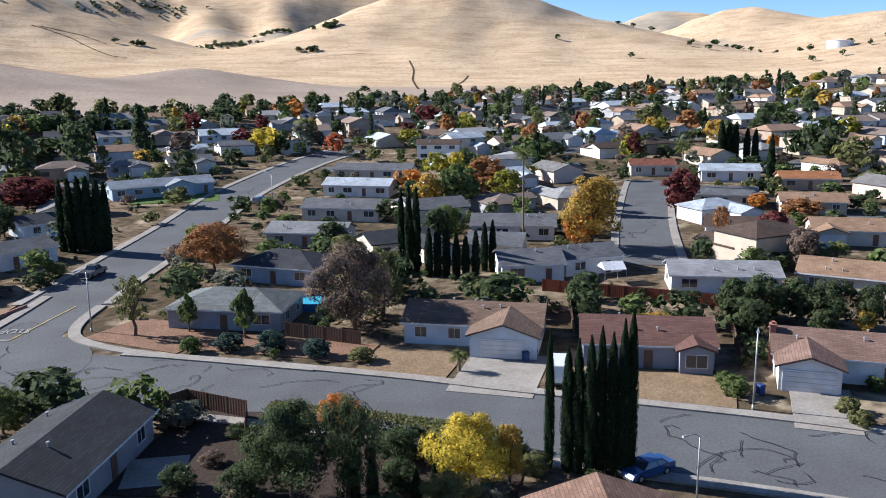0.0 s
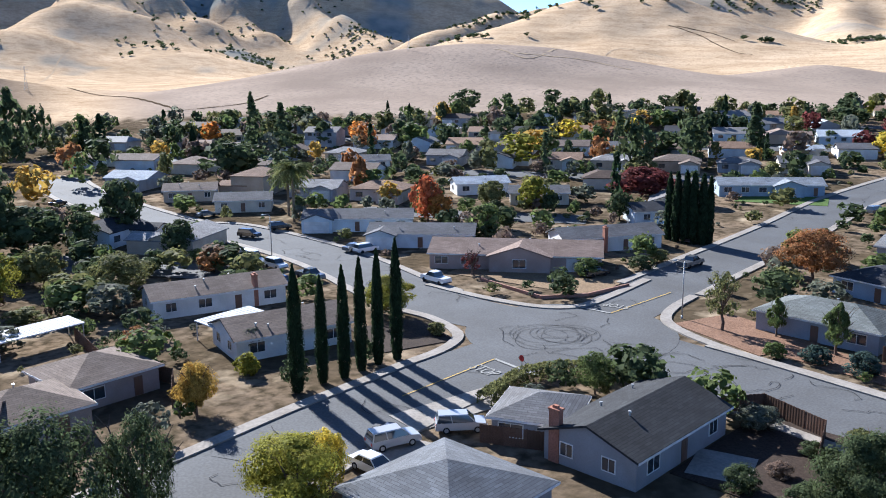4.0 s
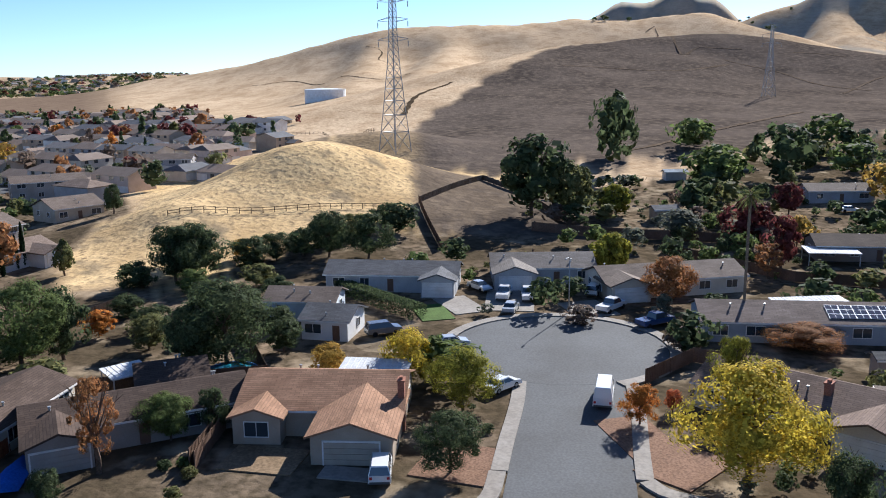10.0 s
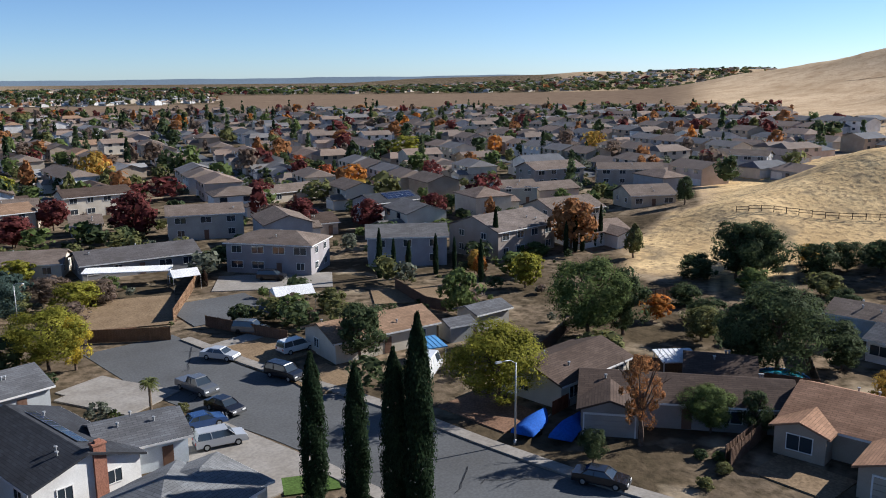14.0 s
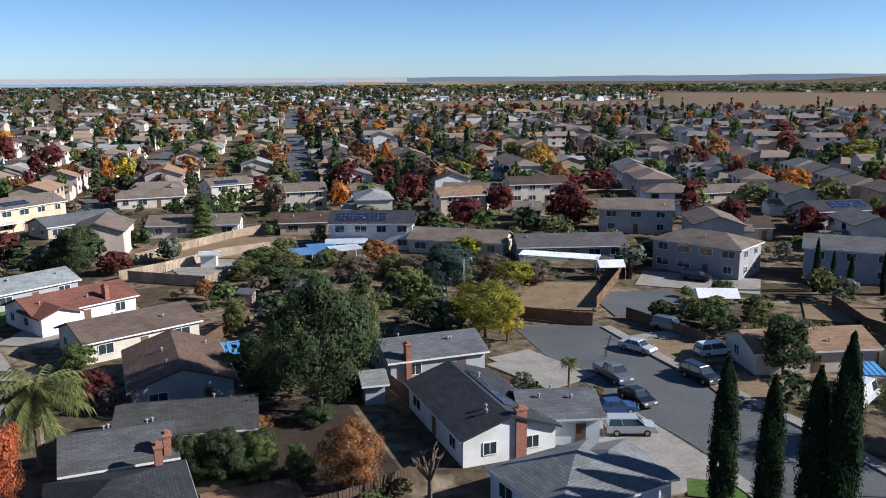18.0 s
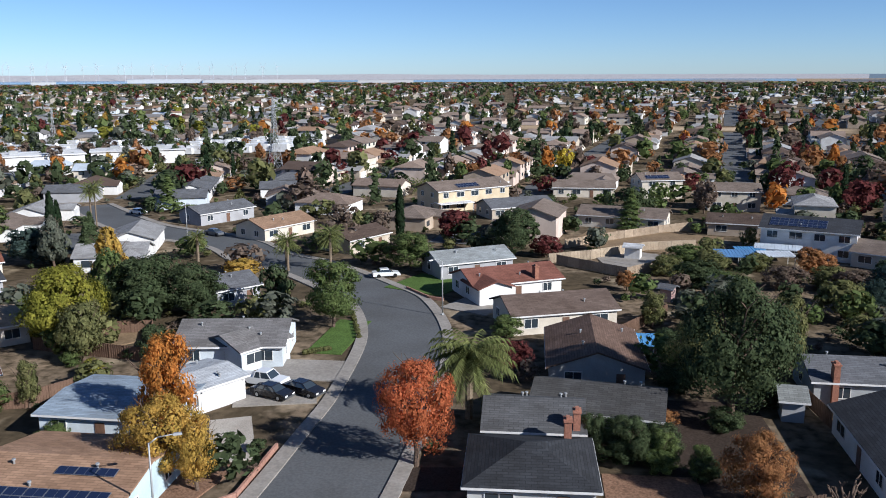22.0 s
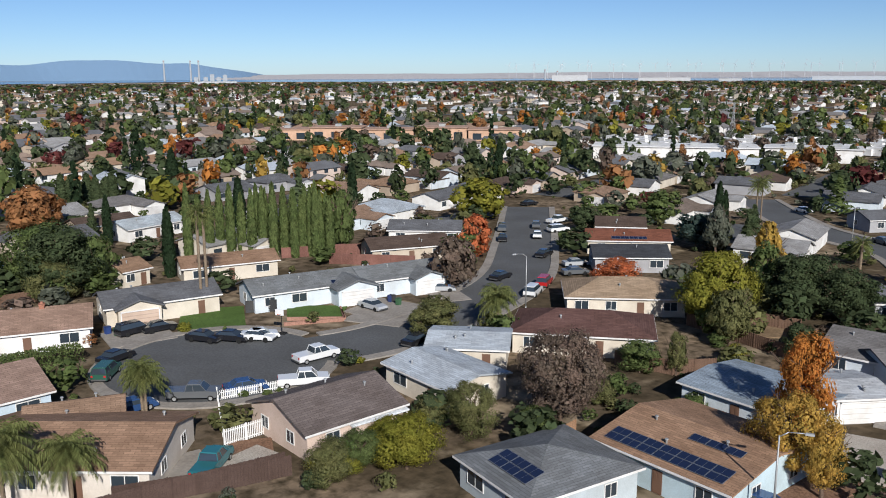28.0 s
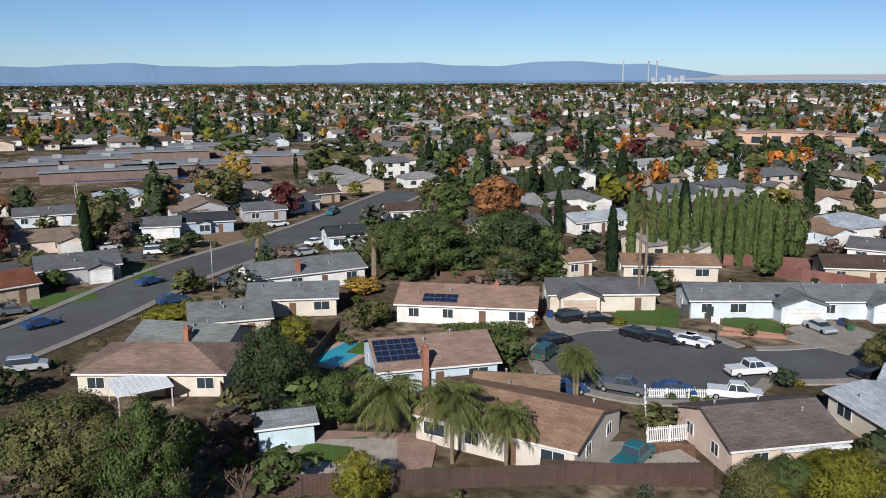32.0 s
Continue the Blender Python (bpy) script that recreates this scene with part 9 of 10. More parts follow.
class Crowd:
    """Joins many far houses into one mesh with a few materials."""

    def __init__(self):
        self.v, self.f, self.m, self.uv = [], [], [], []

    def house(self, x, y, z, rot, w, d, h, wi, ri, hip, gable_front):
        c, s = math.cos(rot), math.sin(rot)
        rise = 0.17 * d

        def P(u, v, t):
            return (x + u * c - v * s, y + u * s + v * c, z + t)
        n = len(self.v)
        a, b = w / 2, d / 2
        i = 0.45 * b if hip else 0
        self.v += [P(-a, -b, -2), P(a, -b, -2), P(a, b, -2), P(-a, b, -2), P(-a, -b, h), P(a, -b, h), P(a, b, h), P(-a, b, h), P(-a + i, 0, h + rise), P(a - i, 0, h + rise)]
        o = 0.5
        self.v += [P(-a - o, -b - o, h - 0.15), P(a + o, -b - o, h - 0.15), P(a + o, b + o, h - 0.15), P(-a - o, b + o, h - 0.15), P(-a - o + i, 0, h + rise + 0.05), P(a + o - i, 0, h + rise + 0.05)]
        fs = [(0, 1, 5, 4), (1, 2, 6, 5), (2, 3, 7, 6), (3, 0, 4, 7), (5, 6, 9), (7, 4, 8)]
        self.f += [tuple(n + k for k in f) for f in fs]
        self.m += [wi] * 6
        rf = [(10, 11, 15, 14), (12, 13, 14, 15)] + ([(11, 12, 15), (13, 10, 14)] if hip else [])
        self.f += [tuple(n + k for k in f) for f in rf]
        self.m += [len(FAR_WALLS) + ri] * len(rf)
        # a lower wing gabled to the front
        if gable_front:
            k, out, q = len(self.v), 3.0 + 2.5 * (gable_front % 1), 2.7
            s0 = 1 if int(gable_front * 10) % 2 else -1
            u0 = s0 * (a - 3.4)
            for yy in (-b - out, 0):
                self.v += [P(u0 - 3.1, yy, -2), P(u0 + 3.1, yy, -2), P(u0 + 3.1, yy, q), P(u0, yy, q + 1.15), P(u0 - 3.1, yy, q)]
            self.f += [tuple(k + j for j in f) for f in ((0, 1, 2, 3, 4), (1, 6, 7, 2), (5, 0, 4, 9))]
            self.m += [wi] * 3
            k = len(self.v)
            for yy in (-b - out - 0.4, 0):
                self.v += [P(u0 - 3.6, yy, q - 0.1), P(u0, yy, q + 1.22), P(u0 + 3.6, yy, q - 0.1)]
            self.f += [(k, k + 1, k + 4, k + 3), (k + 1, k + 2, k + 5, k + 4)]
            self.m += [len(FAR_WALLS) + ri] * 2
            k = len(self.v)
            yy = -b - out - 0.04
            self.v += [P(u0 - 2.2, yy, 0), P(u0 + 2.2, yy, 0), P(u0 + 2.2, yy, 2.1), P(u0 - 2.2, yy, 2.1)]
            self.f.append((k, k + 1, k + 2, k + 3))
            self.m.append(len(FAR_WALLS) + len(FAR_ROOFS) + 1)
        # windows and a garage door, a little proud of the walls
        for side in (-1, 1):
            for f0 in ((1.0,) if h < 4 else (1.0, 3.7)):
                for u in (-0.3, 0.05, 0.34):
                    k = len(self.v)
                    g = u > 0.3 and f0 < 2
                    hw, z0, z1 = (2.2, 0.0, 2.1) if g else (0.8, f0, f0 + 1.15)
                    yy = side * (b + 0.05)
                    self.v += [P(u * w - hw, yy, z0), P(u * w + hw, yy, z0), P(u * w + hw, yy, z1), P(u * w - hw, yy, z1)]
                    self.f.append((k, k + 1, k + 2, k + 3))
                    self.m.append(len(FAR_WALLS) + len(FAR_ROOFS) + (1 if g else 0))

    def finish(self, name, label):
        me = bpy.data.meshes.new(name)
        me.from_pydata(self.v, [], self.f)
        for c in FAR_WALLS:
            me.materials.append(mat("stucco", c))
        for c in FAR_ROOFS:
            me.materials.append(mat("tiles", c))
        me.materials.append(pane_mat)
        me.materials.append(mat("paint", (0.72, 0.71, 0.69)))
        me.polygons.foreach_set("material_index", self.m)
        me.update()
        tagged(new(name, me), label, "houses", kind="stuff")


class Grove:
    """Joins many far trees of one colour into one mesh."""

    def __init__(self):
        self.V, self.n = {}, 0

    def add(self, x, y, z, h, w, kind, col, quads):
        key = (kind, quads)
        if key not in BASES:
            BASES[key] = [crown_mesh(11 + k, kind, quads, {20: 0.42, 40: 0.31, 60: 0.25, 90: 0.22, 110: 0.19, 180: 0.15, 300: 0.12}[quads])[0] for k in range(4)]
        self.n += 1
        b = BASES[key][self.n % 4]
        a = self.n * 0.7
        R = np.array([[math.cos(a), math.sin(a), 0], [-math.sin(a), math.cos(a), 0], [0, 0, 1]])
        V = (b @ R) * np.array([w / 2, w / 2, h / 2 * 0.92]) + np.array([x, y, z + h * 0.52])
        self.V.setdefault(col, []).append(V)

    def finish(self, name, what):
        for col, parts in self.V.items():
            V = np.concatenate(parts)
            me = bpy.data.meshes.new(name)
            nq = len(V) // 4
            me.vertices.add(len(V))
            me.vertices.foreach_set("co", V.astype(np.float32).ravel())
            me.loops.add(nq * 4)
            me.loops.foreach_set("vertex_index", np.arange(nq * 4, dtype=np.int32))
            me.polygons.add(nq)
            me.polygons.foreach_set("loop_start", np.arange(0, nq * 4, 4, dtype=np.int32))
            me.polygons.foreach_set("loop_total", np.full(nq, 4, dtype=np.int32))
            me.materials.append(mat("leaf", LEAF[col]))
            me.update()
            me.validate()
            tagged(new(name, me), WORDS[col] + " " + what, "trees", kind="stuff")


BASES = {}
rnd = random.Random(77)
crowd, grove, shrubs = Crowd(), Grove(), Grove()
FAR_ROADS = Build()
TOWN_COLS = ["dark"] * 8 + ["green"] * 5 + ["grey"] * 4 + ["olive"] * 3 + ["brown", "brown", "lime", "gold", "rust", "rust", "maroon", "orange"]
NEW_COLS = ["maroon"] * 3 + ["rust"] * 4 + ["brown"] * 4 + ["dark"] * 5 + ["green"] * 3 + ["olive"] * 2 + ["orange"]
DELTA_COLS = ["dark", "dark", "dark", "green", "green", "green", "olive", "grey", "olive", "brown", "dark", "maroon", "rust"]


def free(x, y, az, r):
    """Whether a far lot lies on town ground."""
    if 62 < az < 103 and r > 240:
        return False
    if 103 <= az < 121 and r < 265 or 121 <= az < 127 and r < 200:
        return False
    if 103 <= az < 111 or (111 <= az < 114 and r < 360):
        return False
    if (275 < az < 297 and 255 < r < 430) or (231 < az < 251 and 425 < r < 480) or (202.5 < az < 228.5 and 335 < r < 440):
        return False
    if (168 < az < 200 and 515 < r < 570) or (151 <= az < 167 and 820 < r < 1150):
        return False
    if 103 <= az < 116 and r > 480:
        return False
    if 116 <= az < 152 and 830 < r < 1650:
        return False
    if (az > 330 or az < 62) and r > np.interp(az if az < 180 else az - 360, [-30, -12, 10, 24, 40, 52, 62], [760, 600, 455, 385, 372, 392, 330]):
        return False
    return True


def district(az0, az1, r0, r1, turn, walls, roofs, storey, cols, along=17.0, street=60.0, near=330, tree_rate=1.3):
    """Rows of houses along parallel streets in a sector of the plain."""
    t = math.radians(turn)
    ct, st = math.cos(t), math.sin(t)
    n = int(r1 / street) + 1
    m = int(r1 / along) + 1
    for i in range(-n, n + 1):
        line = []
        for j in range(-m, m + 1):
            for side in (-1, 1):
                u, v = j * along + rnd.uniform(-1.5, 1.5), i * street + side * (street * 0.27 + rnd.uniform(-1, 1))
                x, y = u * ct - v * st, u * st + v * ct
                az, r = polar_of(x, y)
                a = az if az1 <= 360 else (az if az > 180 else az + 360)
                if not (az0 <= a < az1 and r0 <= r < r1) or not free(x, y, az, r):
                    continue
                if side == 1 and r < 900:
                    ux, uy = u * ct - i * street * st, u * st + i * street * ct
                    if not near_any(ux, uy, HOUSE_SPOTS, 5) and not on_road(ux, uy, 4):
                        line.append((u, i * street))
                if rnd.random() < (0.06 if r < 300 else 0.5 if r > 600 and az > 165 else 0.16) or on_road(x, y, 8) or (r < 480 and near_any(x, y, HOUSE_SPOTS, 9)):
                    continue
                two = rnd.random() < storey
                w, d, h = rnd.uniform(12, 15.5), rnd.uniform(9, 11), 5.2 if two else rnd.uniform(2.6, 3.1)
                rot = turn + (0 if side > 0 else 180) + rnd.choice((0, 0, 0, 90) if r > near else (0, 0, 0, 0, 90, -90)) + rnd.uniform(-3, 3)
                wi, ri = rnd.choice(walls), rnd.choice(roofs)
                hip = rnd.random() < 0.4
                if r < near:
                    town_house(x, y, rot, w, d, h, FAR_WALLS[wi], FAR_ROOFS[ri], hip)
                else:
                    crowd.house(x, y, gz(x, y), math.radians(rot), w, d, h, wi, ri, hip, rnd.uniform(0.1, 0.95) if rnd.random() < 0.7 else 0)
                k = tree_rate
                while k > rnd.random():
                    k -= 1
                    tx, ty = x + rnd.uniform(-10, 10), y + rnd.uniform(-15, 15)
                    if near_any(tx, ty, [(x, y)], 6.5) or on_road(tx, ty, 2) or (r < 330 and near_any(tx, ty, HOUSE_SPOTS, 2)):
                        continue
                    kind = rnd.choices(("round", "tall", "column", "cone"), (6, 2, 0.8, 0.6))[0]
                    hh = rnd.uniform(5.5, 11.5) * (1.25 if kind in ("column", "cone") else 1)
                    ww = hh * {"round": rnd.uniform(0.8, 1.15), "tall": 0.7, "column": 0.2, "cone": 0.5}[kind]
                    col = "cypress" if kind == "column" else "dark" if kind == "cone" else rnd.choice(cols)
                    if r < 200:
                        tree(tx, ty, hh, ww, kind, col, 0.1, "mid")
                    else:
                        grove.add(tx, ty, gz(tx, ty), hh, ww, kind, col, 110 if r < 400 else 60 if r < 620 else 40 if r < 850 else 20)
        # the street itself, in short flat pieces
        for (u0, v0), (u1, _) in zip(line, line[1:]):
            if 0 < u1 - u0 < along * 1.6:
                q = []
                for uu, vv in ((u0, v0 - 5), (u1, v0 - 5), (u1, v0 + 5), (u0, v0 + 5)):
                    X, Y = uu * ct - vv * st, uu * st + vv * ct
                    q.append((X, Y, gz(X, Y) + 0.12))
                FAR_ROADS.add(q, [(0, 1, 2, 3)])


# older streets on the rising ground, the newer estate, the wide plain
district(325, 425, 150, 760, 24, range(7), (0, 0, 1, 2, 3, 4, 5, 6, 7, 8, 9), 0.05, TOWN_COLS, 18, 62, 300, 2.6)
district(103, 158, 150, 830, 72, (0, 1, 1, 2, 3, 4, 5), (1, 1, 1, 5, 5, 0, 6), 0.6, NEW_COLS, 15.5, 54, 250, 1.7)
district(158, 205, 165, 830, 86, (0, 0, 1, 2, 4, 5), (1, 1, 5, 5, 2, 3, 8), 0.45, NEW_COLS, 16, 56, 250, 2.5)
district(205, 300, 150, 830, 112, (0, 0, 0, 1, 2, 3, 4, 5, 6), (0, 0, 1, 2, 3, 5, 6, 7, 8, 8, 9), 0.04, TOWN_COLS, 17.5, 58, 270, 3.6)
district(152, 300, 830, 1700, 100, (0, 0, 0, 1, 2, 4, 5), (0, 1, 3, 5, 6, 7, 8, 8, 9), 0.2, DELTA_COLS, 25, 70, 200, 3.6)

# woods, blocks and roofs farther out, thinning towards the river
for k in range(7500):
    az, r = rnd.uniform(116, 300), 1700 + 950 * rnd.random() ** 0.8
    x, y = -r * math.sin(math.radians(az)), r * math.cos(math.radians(az))
    if not free(x, y, az, r):
        continue
    z = gz(x, y)
    if k % 5:
        hh = rnd.uniform(7, 12) if r < 2300 else rnd.uniform(5, 8)
        grove.add(x, y, z, hh, hh * rnd.uniform(1.2, 2.4), "round", rnd.choice(DELTA_COLS), 20)
    else:
        crowd.house(x, y, z, rnd.uniform(0, 3.14), rnd.uniform(14, 34), rnd.uniform(10, 16), rnd.uniform(3.0, 5), rnd.choice((0, 0, 1, 2, 4)), rnd.choice((0, 1, 3, 5, 6, 6)), False, 0)
# tree belts behind the field and along the foot of the hills
for k in range(560):
    az, r = rnd.uniform(118, 154), rnd.uniform(1660, 2700)
    x, y = -r * math.sin(math.radians(az)), r * math.cos(math.radians(az))
    grove.add(x, y, gz(x, y), rnd.uniform(6, 11), rnd.uniform(10, 24), "round", rnd.choice(("dark", "dark", "green", "olive")), 40)
# oaks on the mountain slopes and in the gullies
for k in range(620):
    az, r = rnd.choice((rnd.uniform(40, 74), rnd.uniform(44, 60), rnd.uniform(78, 90))), rnd.uniform(1350, 3200)
    x, y = -r * math.sin(math.radians(az)), r * math.cos(math.radians(az))
    if noise.noise(Vector((x * 0.004, y * 0.004, 3.1))) > 0.02 + 0.25 * (r < 1800):
        grove.add(x, y, gz(x, y), rnd.uniform(7, 11), rnd.uniform(10, 18), "round", "dark", 40)
for cx, cy, n, spread in ((-331, 1766, 26, 24), (-160, 1262, 16, 14), (-408, 1653, 34, 34), (-165, 1091, 9, 9), (-400, 1146, 8, 9), (-845, 2238, 30, 40), (-704, 2251, 30, 40), (-800, 1004, 16, 40), (-1118, 1513, 60, 70), (-1103, 1614, 50, 60), (-1732, 1741, 40, 70), (-1686, 1635, 40, 70), (-1782, 1392, 30, 70), (-190, 1480, 26, 50), (-290, 1560, 20, 60), (-330, 1400, 14, 35), (-100, 1540, 14, 35), (-520, 1650, 22, 60), (-760, 1250, 26, 90), (420, 1250, 20, 110), (560, 1050, 30, 120)):
    for k in range(n):
        x, y = cx + rnd.gauss(0, spread), cy + rnd.gauss(0, spread * 0.5)
        grove.add(x, y, gz(x, y), rnd.uniform(6, 9), rnd.uniform(9, 15), "round", "dark", 40)
# trees among the white commercial yard
for k in range(110):
    az, r = rnd.uniform(201, 230), rnd.uniform(330, 450)
    x, y = -r * math.sin(math.radians(az)), r * math.cos(math.radians(az))
    grove.add(x, y, gz(x, y), rnd.uniform(5, 10), rnd.uniform(5, 9), rnd.choice(("round", "round", "tall")), rnd.choice(("dark", "dark", "green", "rust", "grey", "brown")), 110)
# belt of trees between the last gardens and the hills
for k in range(330):
    a = rnd.uniform(-32, 84)
    r = float(np.interp(a, [-32, -12, 10, 24, 40, 52, 62, 72, 84], [740, 590, 450, 375, 360, 385, 380, 330, 250])) + rnd.uniform(-60, 12)
    x, y = -r * math.sin(math.radians(a)), r * math.cos(math.radians(a))
    hh = rnd.uniform(5, 11)
    if not near_any(x, y, HOUSE_SPOTS, 3):
        grove.add(x, y, gz(x, y), hh, hh * rnd.uniform(0.8, 1.3), rnd.choice(("round", "round", "round", "tall")), rnd.choice(("dark", "dark", "dark", "green", "olive", "grey", "olive")), 110)
# shrubs and low growth in the yards
for fx, fy, fh, fw, fk, fc in FAR_TREES:
    grove.add(fx, fy, gz(fx, fy), fh, fw, fk, fc, 300 if math.hypot(fx, fy) < 420 else 110)
CAR_SPOTS.extend([(-55.5, -52.9), (-57.2, -49.8), (-58.8, -51.2), (-53.5, -51.0)])
for k in range(8200):
    az, r = rnd.uniform(-30, 300), 42 + 290 * rnd.random() ** 0.75
    x, y = -r * math.sin(math.radians(az)), r * math.cos(math.radians(az))
    if on_road(x, y, 2.2) or near_any(x, y, CAR_SPOTS, 3.2) or not free(x, y, az % 360, r) or (95 < az < 121 and r > 150):
        continue
    hit = False
    for s in HOUSE_SPOTS:
        if (x - s[0]) ** 2 + (y - s[1]) ** 2 < 400:
            a = math.radians(s[4])
            lx, ly = (x - s[0]) * math.cos(a) + (y - s[1]) * math.sin(a), -(x - s[0]) * math.sin(a) + (y - s[1]) * math.cos(a)
            if abs(lx) < s[2] / 2 + 0.9 and -s[3] / 2 - 7.5 < ly < s[3] / 2 + 0.9:
                hit = True
                break
    for s in SLAB_SPOTS:
        if (x - s[0]) ** 2 + (y - s[1]) ** 2 < 400:
            a = math.radians(s[4])
            lx, ly = (x - s[0]) * math.cos(a) + (y - s[1]) * math.sin(a), -(x - s[0]) * math.sin(a) + (y - s[1]) * math.cos(a)
            hit = hit or (abs(lx) < s[2] / 2 + 0.6 and abs(ly) < s[3] / 2 + 0.6)
    if hit:
        continue
    big = rnd.random() < (0.45 if az < 115 and r > 95 else 0.3)
    hh = rnd.uniform(2.4, 5.8) if big and r > 70 else rnd.uniform(0.7, 2.0)
    shrubs.add(x, y, gz(x, y), hh, hh * rnd.uniform(0.9, 1.6), "round", rnd.choice(("dark", "dark", "green", "olive", "olive", "grey", "brown", "green", "dark", "dark")), 300 if r < 125 else 180 if r < 180 else 110 if big else 60)

crowd.finish("far_houses", "rows of pale stucco houses with shingle roofs across the plain")
grove.finish("far_trees", "trees between the far houses")
shrubs.finish("garden_shrubs", "shrubs growing in the yards")
tagged(new("far_road", FAR_ROADS.mesh("far_road", asphalt)), "asphalt streets between the far houses", "road", kind="structure")

# ---- far landmarks ----
river = bpy.data.meshes.new("water")
vs, fs = [], []
for k in range(60):
    a = math.radians(172 + k * 2.2)
    w0 = 3250 + 140 * math.sin(k * 0.55)
    w1 = 4400 + 100 * math.sin(k * 0.37 + 1)
    vs += [(-w0 * math.sin(a), w0 * math.cos(a), 1.5), (-w1 * math.sin(a), w1 * math.cos(a), 1.5)]
    if k:
        n = len(vs)
        fs.append((n - 4, n - 2, n - 1, n - 3))
river.from_pydata(vs, [], fs)
river_mat, _nt, _b = shader("river_water", 0.12)
_b.inputs["Base Color"].default_value = (0.06, 0.15, 0.24, 1)
river.materials.append(river_mat)
tagged(new("water", river), "broad blue river on the horizon", "river", kind="structure")


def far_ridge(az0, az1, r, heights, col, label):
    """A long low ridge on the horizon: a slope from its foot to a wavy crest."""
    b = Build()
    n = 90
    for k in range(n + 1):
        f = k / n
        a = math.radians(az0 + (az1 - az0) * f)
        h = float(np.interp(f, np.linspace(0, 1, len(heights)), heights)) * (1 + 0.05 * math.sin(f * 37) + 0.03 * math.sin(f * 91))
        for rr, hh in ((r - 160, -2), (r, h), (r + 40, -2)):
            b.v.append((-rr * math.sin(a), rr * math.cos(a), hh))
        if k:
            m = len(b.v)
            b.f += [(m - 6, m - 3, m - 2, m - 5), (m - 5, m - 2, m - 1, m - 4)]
    tagged(new("backdrop", b.mesh("backdrop", mat("haze_tinted_ridge", col))), label, "hills", kind="structure")


# distance haze is mixed into the flat blue and grey of these ridges
far_ridge(249, 302, 4760, (25, 85, 102, 78, 92, 95, 75, 80, 92, 80, 70, 60), (0.17, 0.27, 0.40), "hills beyond the river, tinted blue for haze")
far_ridge(168, 252, 4720, (20, 24, 22, 27, 26, 28, 30, 28, 26, 24), (0.42, 0.41, 0.42), "low hills beyond the river, paled for haze")
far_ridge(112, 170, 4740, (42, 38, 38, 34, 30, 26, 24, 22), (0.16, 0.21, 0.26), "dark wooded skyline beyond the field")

# wind turbines on the far hills
turb = Build()
for k in range(46):
    a = math.radians(205 + k * 0.62 + 0.3 * math.sin(k * 2.3))
    r = 4480 + 90 * math.sin(k * 1.7)
    x, y = -r * math.sin(a), r * math.cos(a)
    turb.tube((x, y, 0), (x, y, 68), 1.1, 0.7, 5)
    for q in range(3):
        an = k + q * 2.094
        turb.tube((x, y, 68), (x + math.cos(a) * math.cos(an) * 26, y + math.sin(a) * math.cos(an) * 26, 68 + math.sin(an) * 26), 0.9, 0.3, 4)
tagged(new("wind_turbines", turb.mesh("wind_turbines", mat("paint", (0.5, 0.52, 0.55)))), "row of white wind turbines on far hills", "wind turbine", kind="stuff")


def flat_block(x, y, rot, w, d, h, wall, roof, label, name="commercial_building", bands=True):
    """A flat-roofed block with a parapet, roof boxes and a row of dark openings."""
    ob = thing(name, x, y, gz(x, y), rot, label, "building")
    part("wall", Build().box(-w / 2, w / 2, -d / 2, d / 2, -1, h).mesh("wall", mat("stucco", wall)), ob)
    part("roof", Build().box(-w / 2 - 0.6, w / 2 + 0.6, -d / 2 - 0.6, d / 2 + 0.6, h, h + 0.4).mesh("roof", mat("membrane", roof)), ob)
    for k in range(max(1, int(w / 14))):
        u = -w / 2 + (k + 0.5) * w / max(1, int(w / 14))
        part("roof_unit", Build().box(u - 1.6, u + 1.6, -1.2, 1.2, h + 0.4, h + 1.7).mesh("roof_unit", steel), ob)
    if bands:
        for k in range(max(2, int(w / 7))):
            u = -w / 2 + (k + 0.5) * w / max(2, int(w / 7))
            part("window", Build().box(u - 2.2, u + 2.2, -d / 2 - 0.06, -d / 2, 0.6, h * 0.7).mesh("window", pane_mat), ob)


# ---- landmarks of the plain and the hills ----
# long shopping row with tiled roof bands
for k in range(5):
    f = (k + 0.5) / 5
    flat_block(350 + 84 * f, -268 + 106 * f, 232.9, 26.2, 18, 5.4 + 0.9 * (k % 2), (0.55, 0.36, 0.25), (0.42, 0.28, 0.21), "tan and red-brown shopping row with tiled roof", "shop_row")
flat_block(*polar(222.8, 352, 0)[:2], 42.8, 62, 18, 5, (0.74, 0.73, 0.71), (0.70, 0.70, 0.69), "long white commercial building with a flat roof")
flat_block(*polar(214.5, 358, 0)[:2], 34.5, 34, 16, 5, (0.70, 0.69, 0.67), (0.62, 0.62, 0.62), "white commercial building with a flat roof")
# low school blocks with pale roofs
for az, r, w, d in ((294, 335, 30, 16), (290, 352, 34, 18), (286, 375, 46, 16), (281.5, 398, 46, 18), (288.5, 308, 42, 14), (283.5, 318, 46, 16), (278.5, 345, 36, 16)):
    flat_block(*polar(az, r, 0)[:2], az + 180, w, d, 3.8, (0.20, 0.15, 0.13), (0.25, 0.255, 0.27), "low brown school block with a grey flat roof", "school_block")
flat_cover(*polar(287, 270, 0)[:2], 287 - 180, 34, 11, 4.2, (0.03, 0.075, 0.22), "long blue solar shelter over a car park", 0.1)
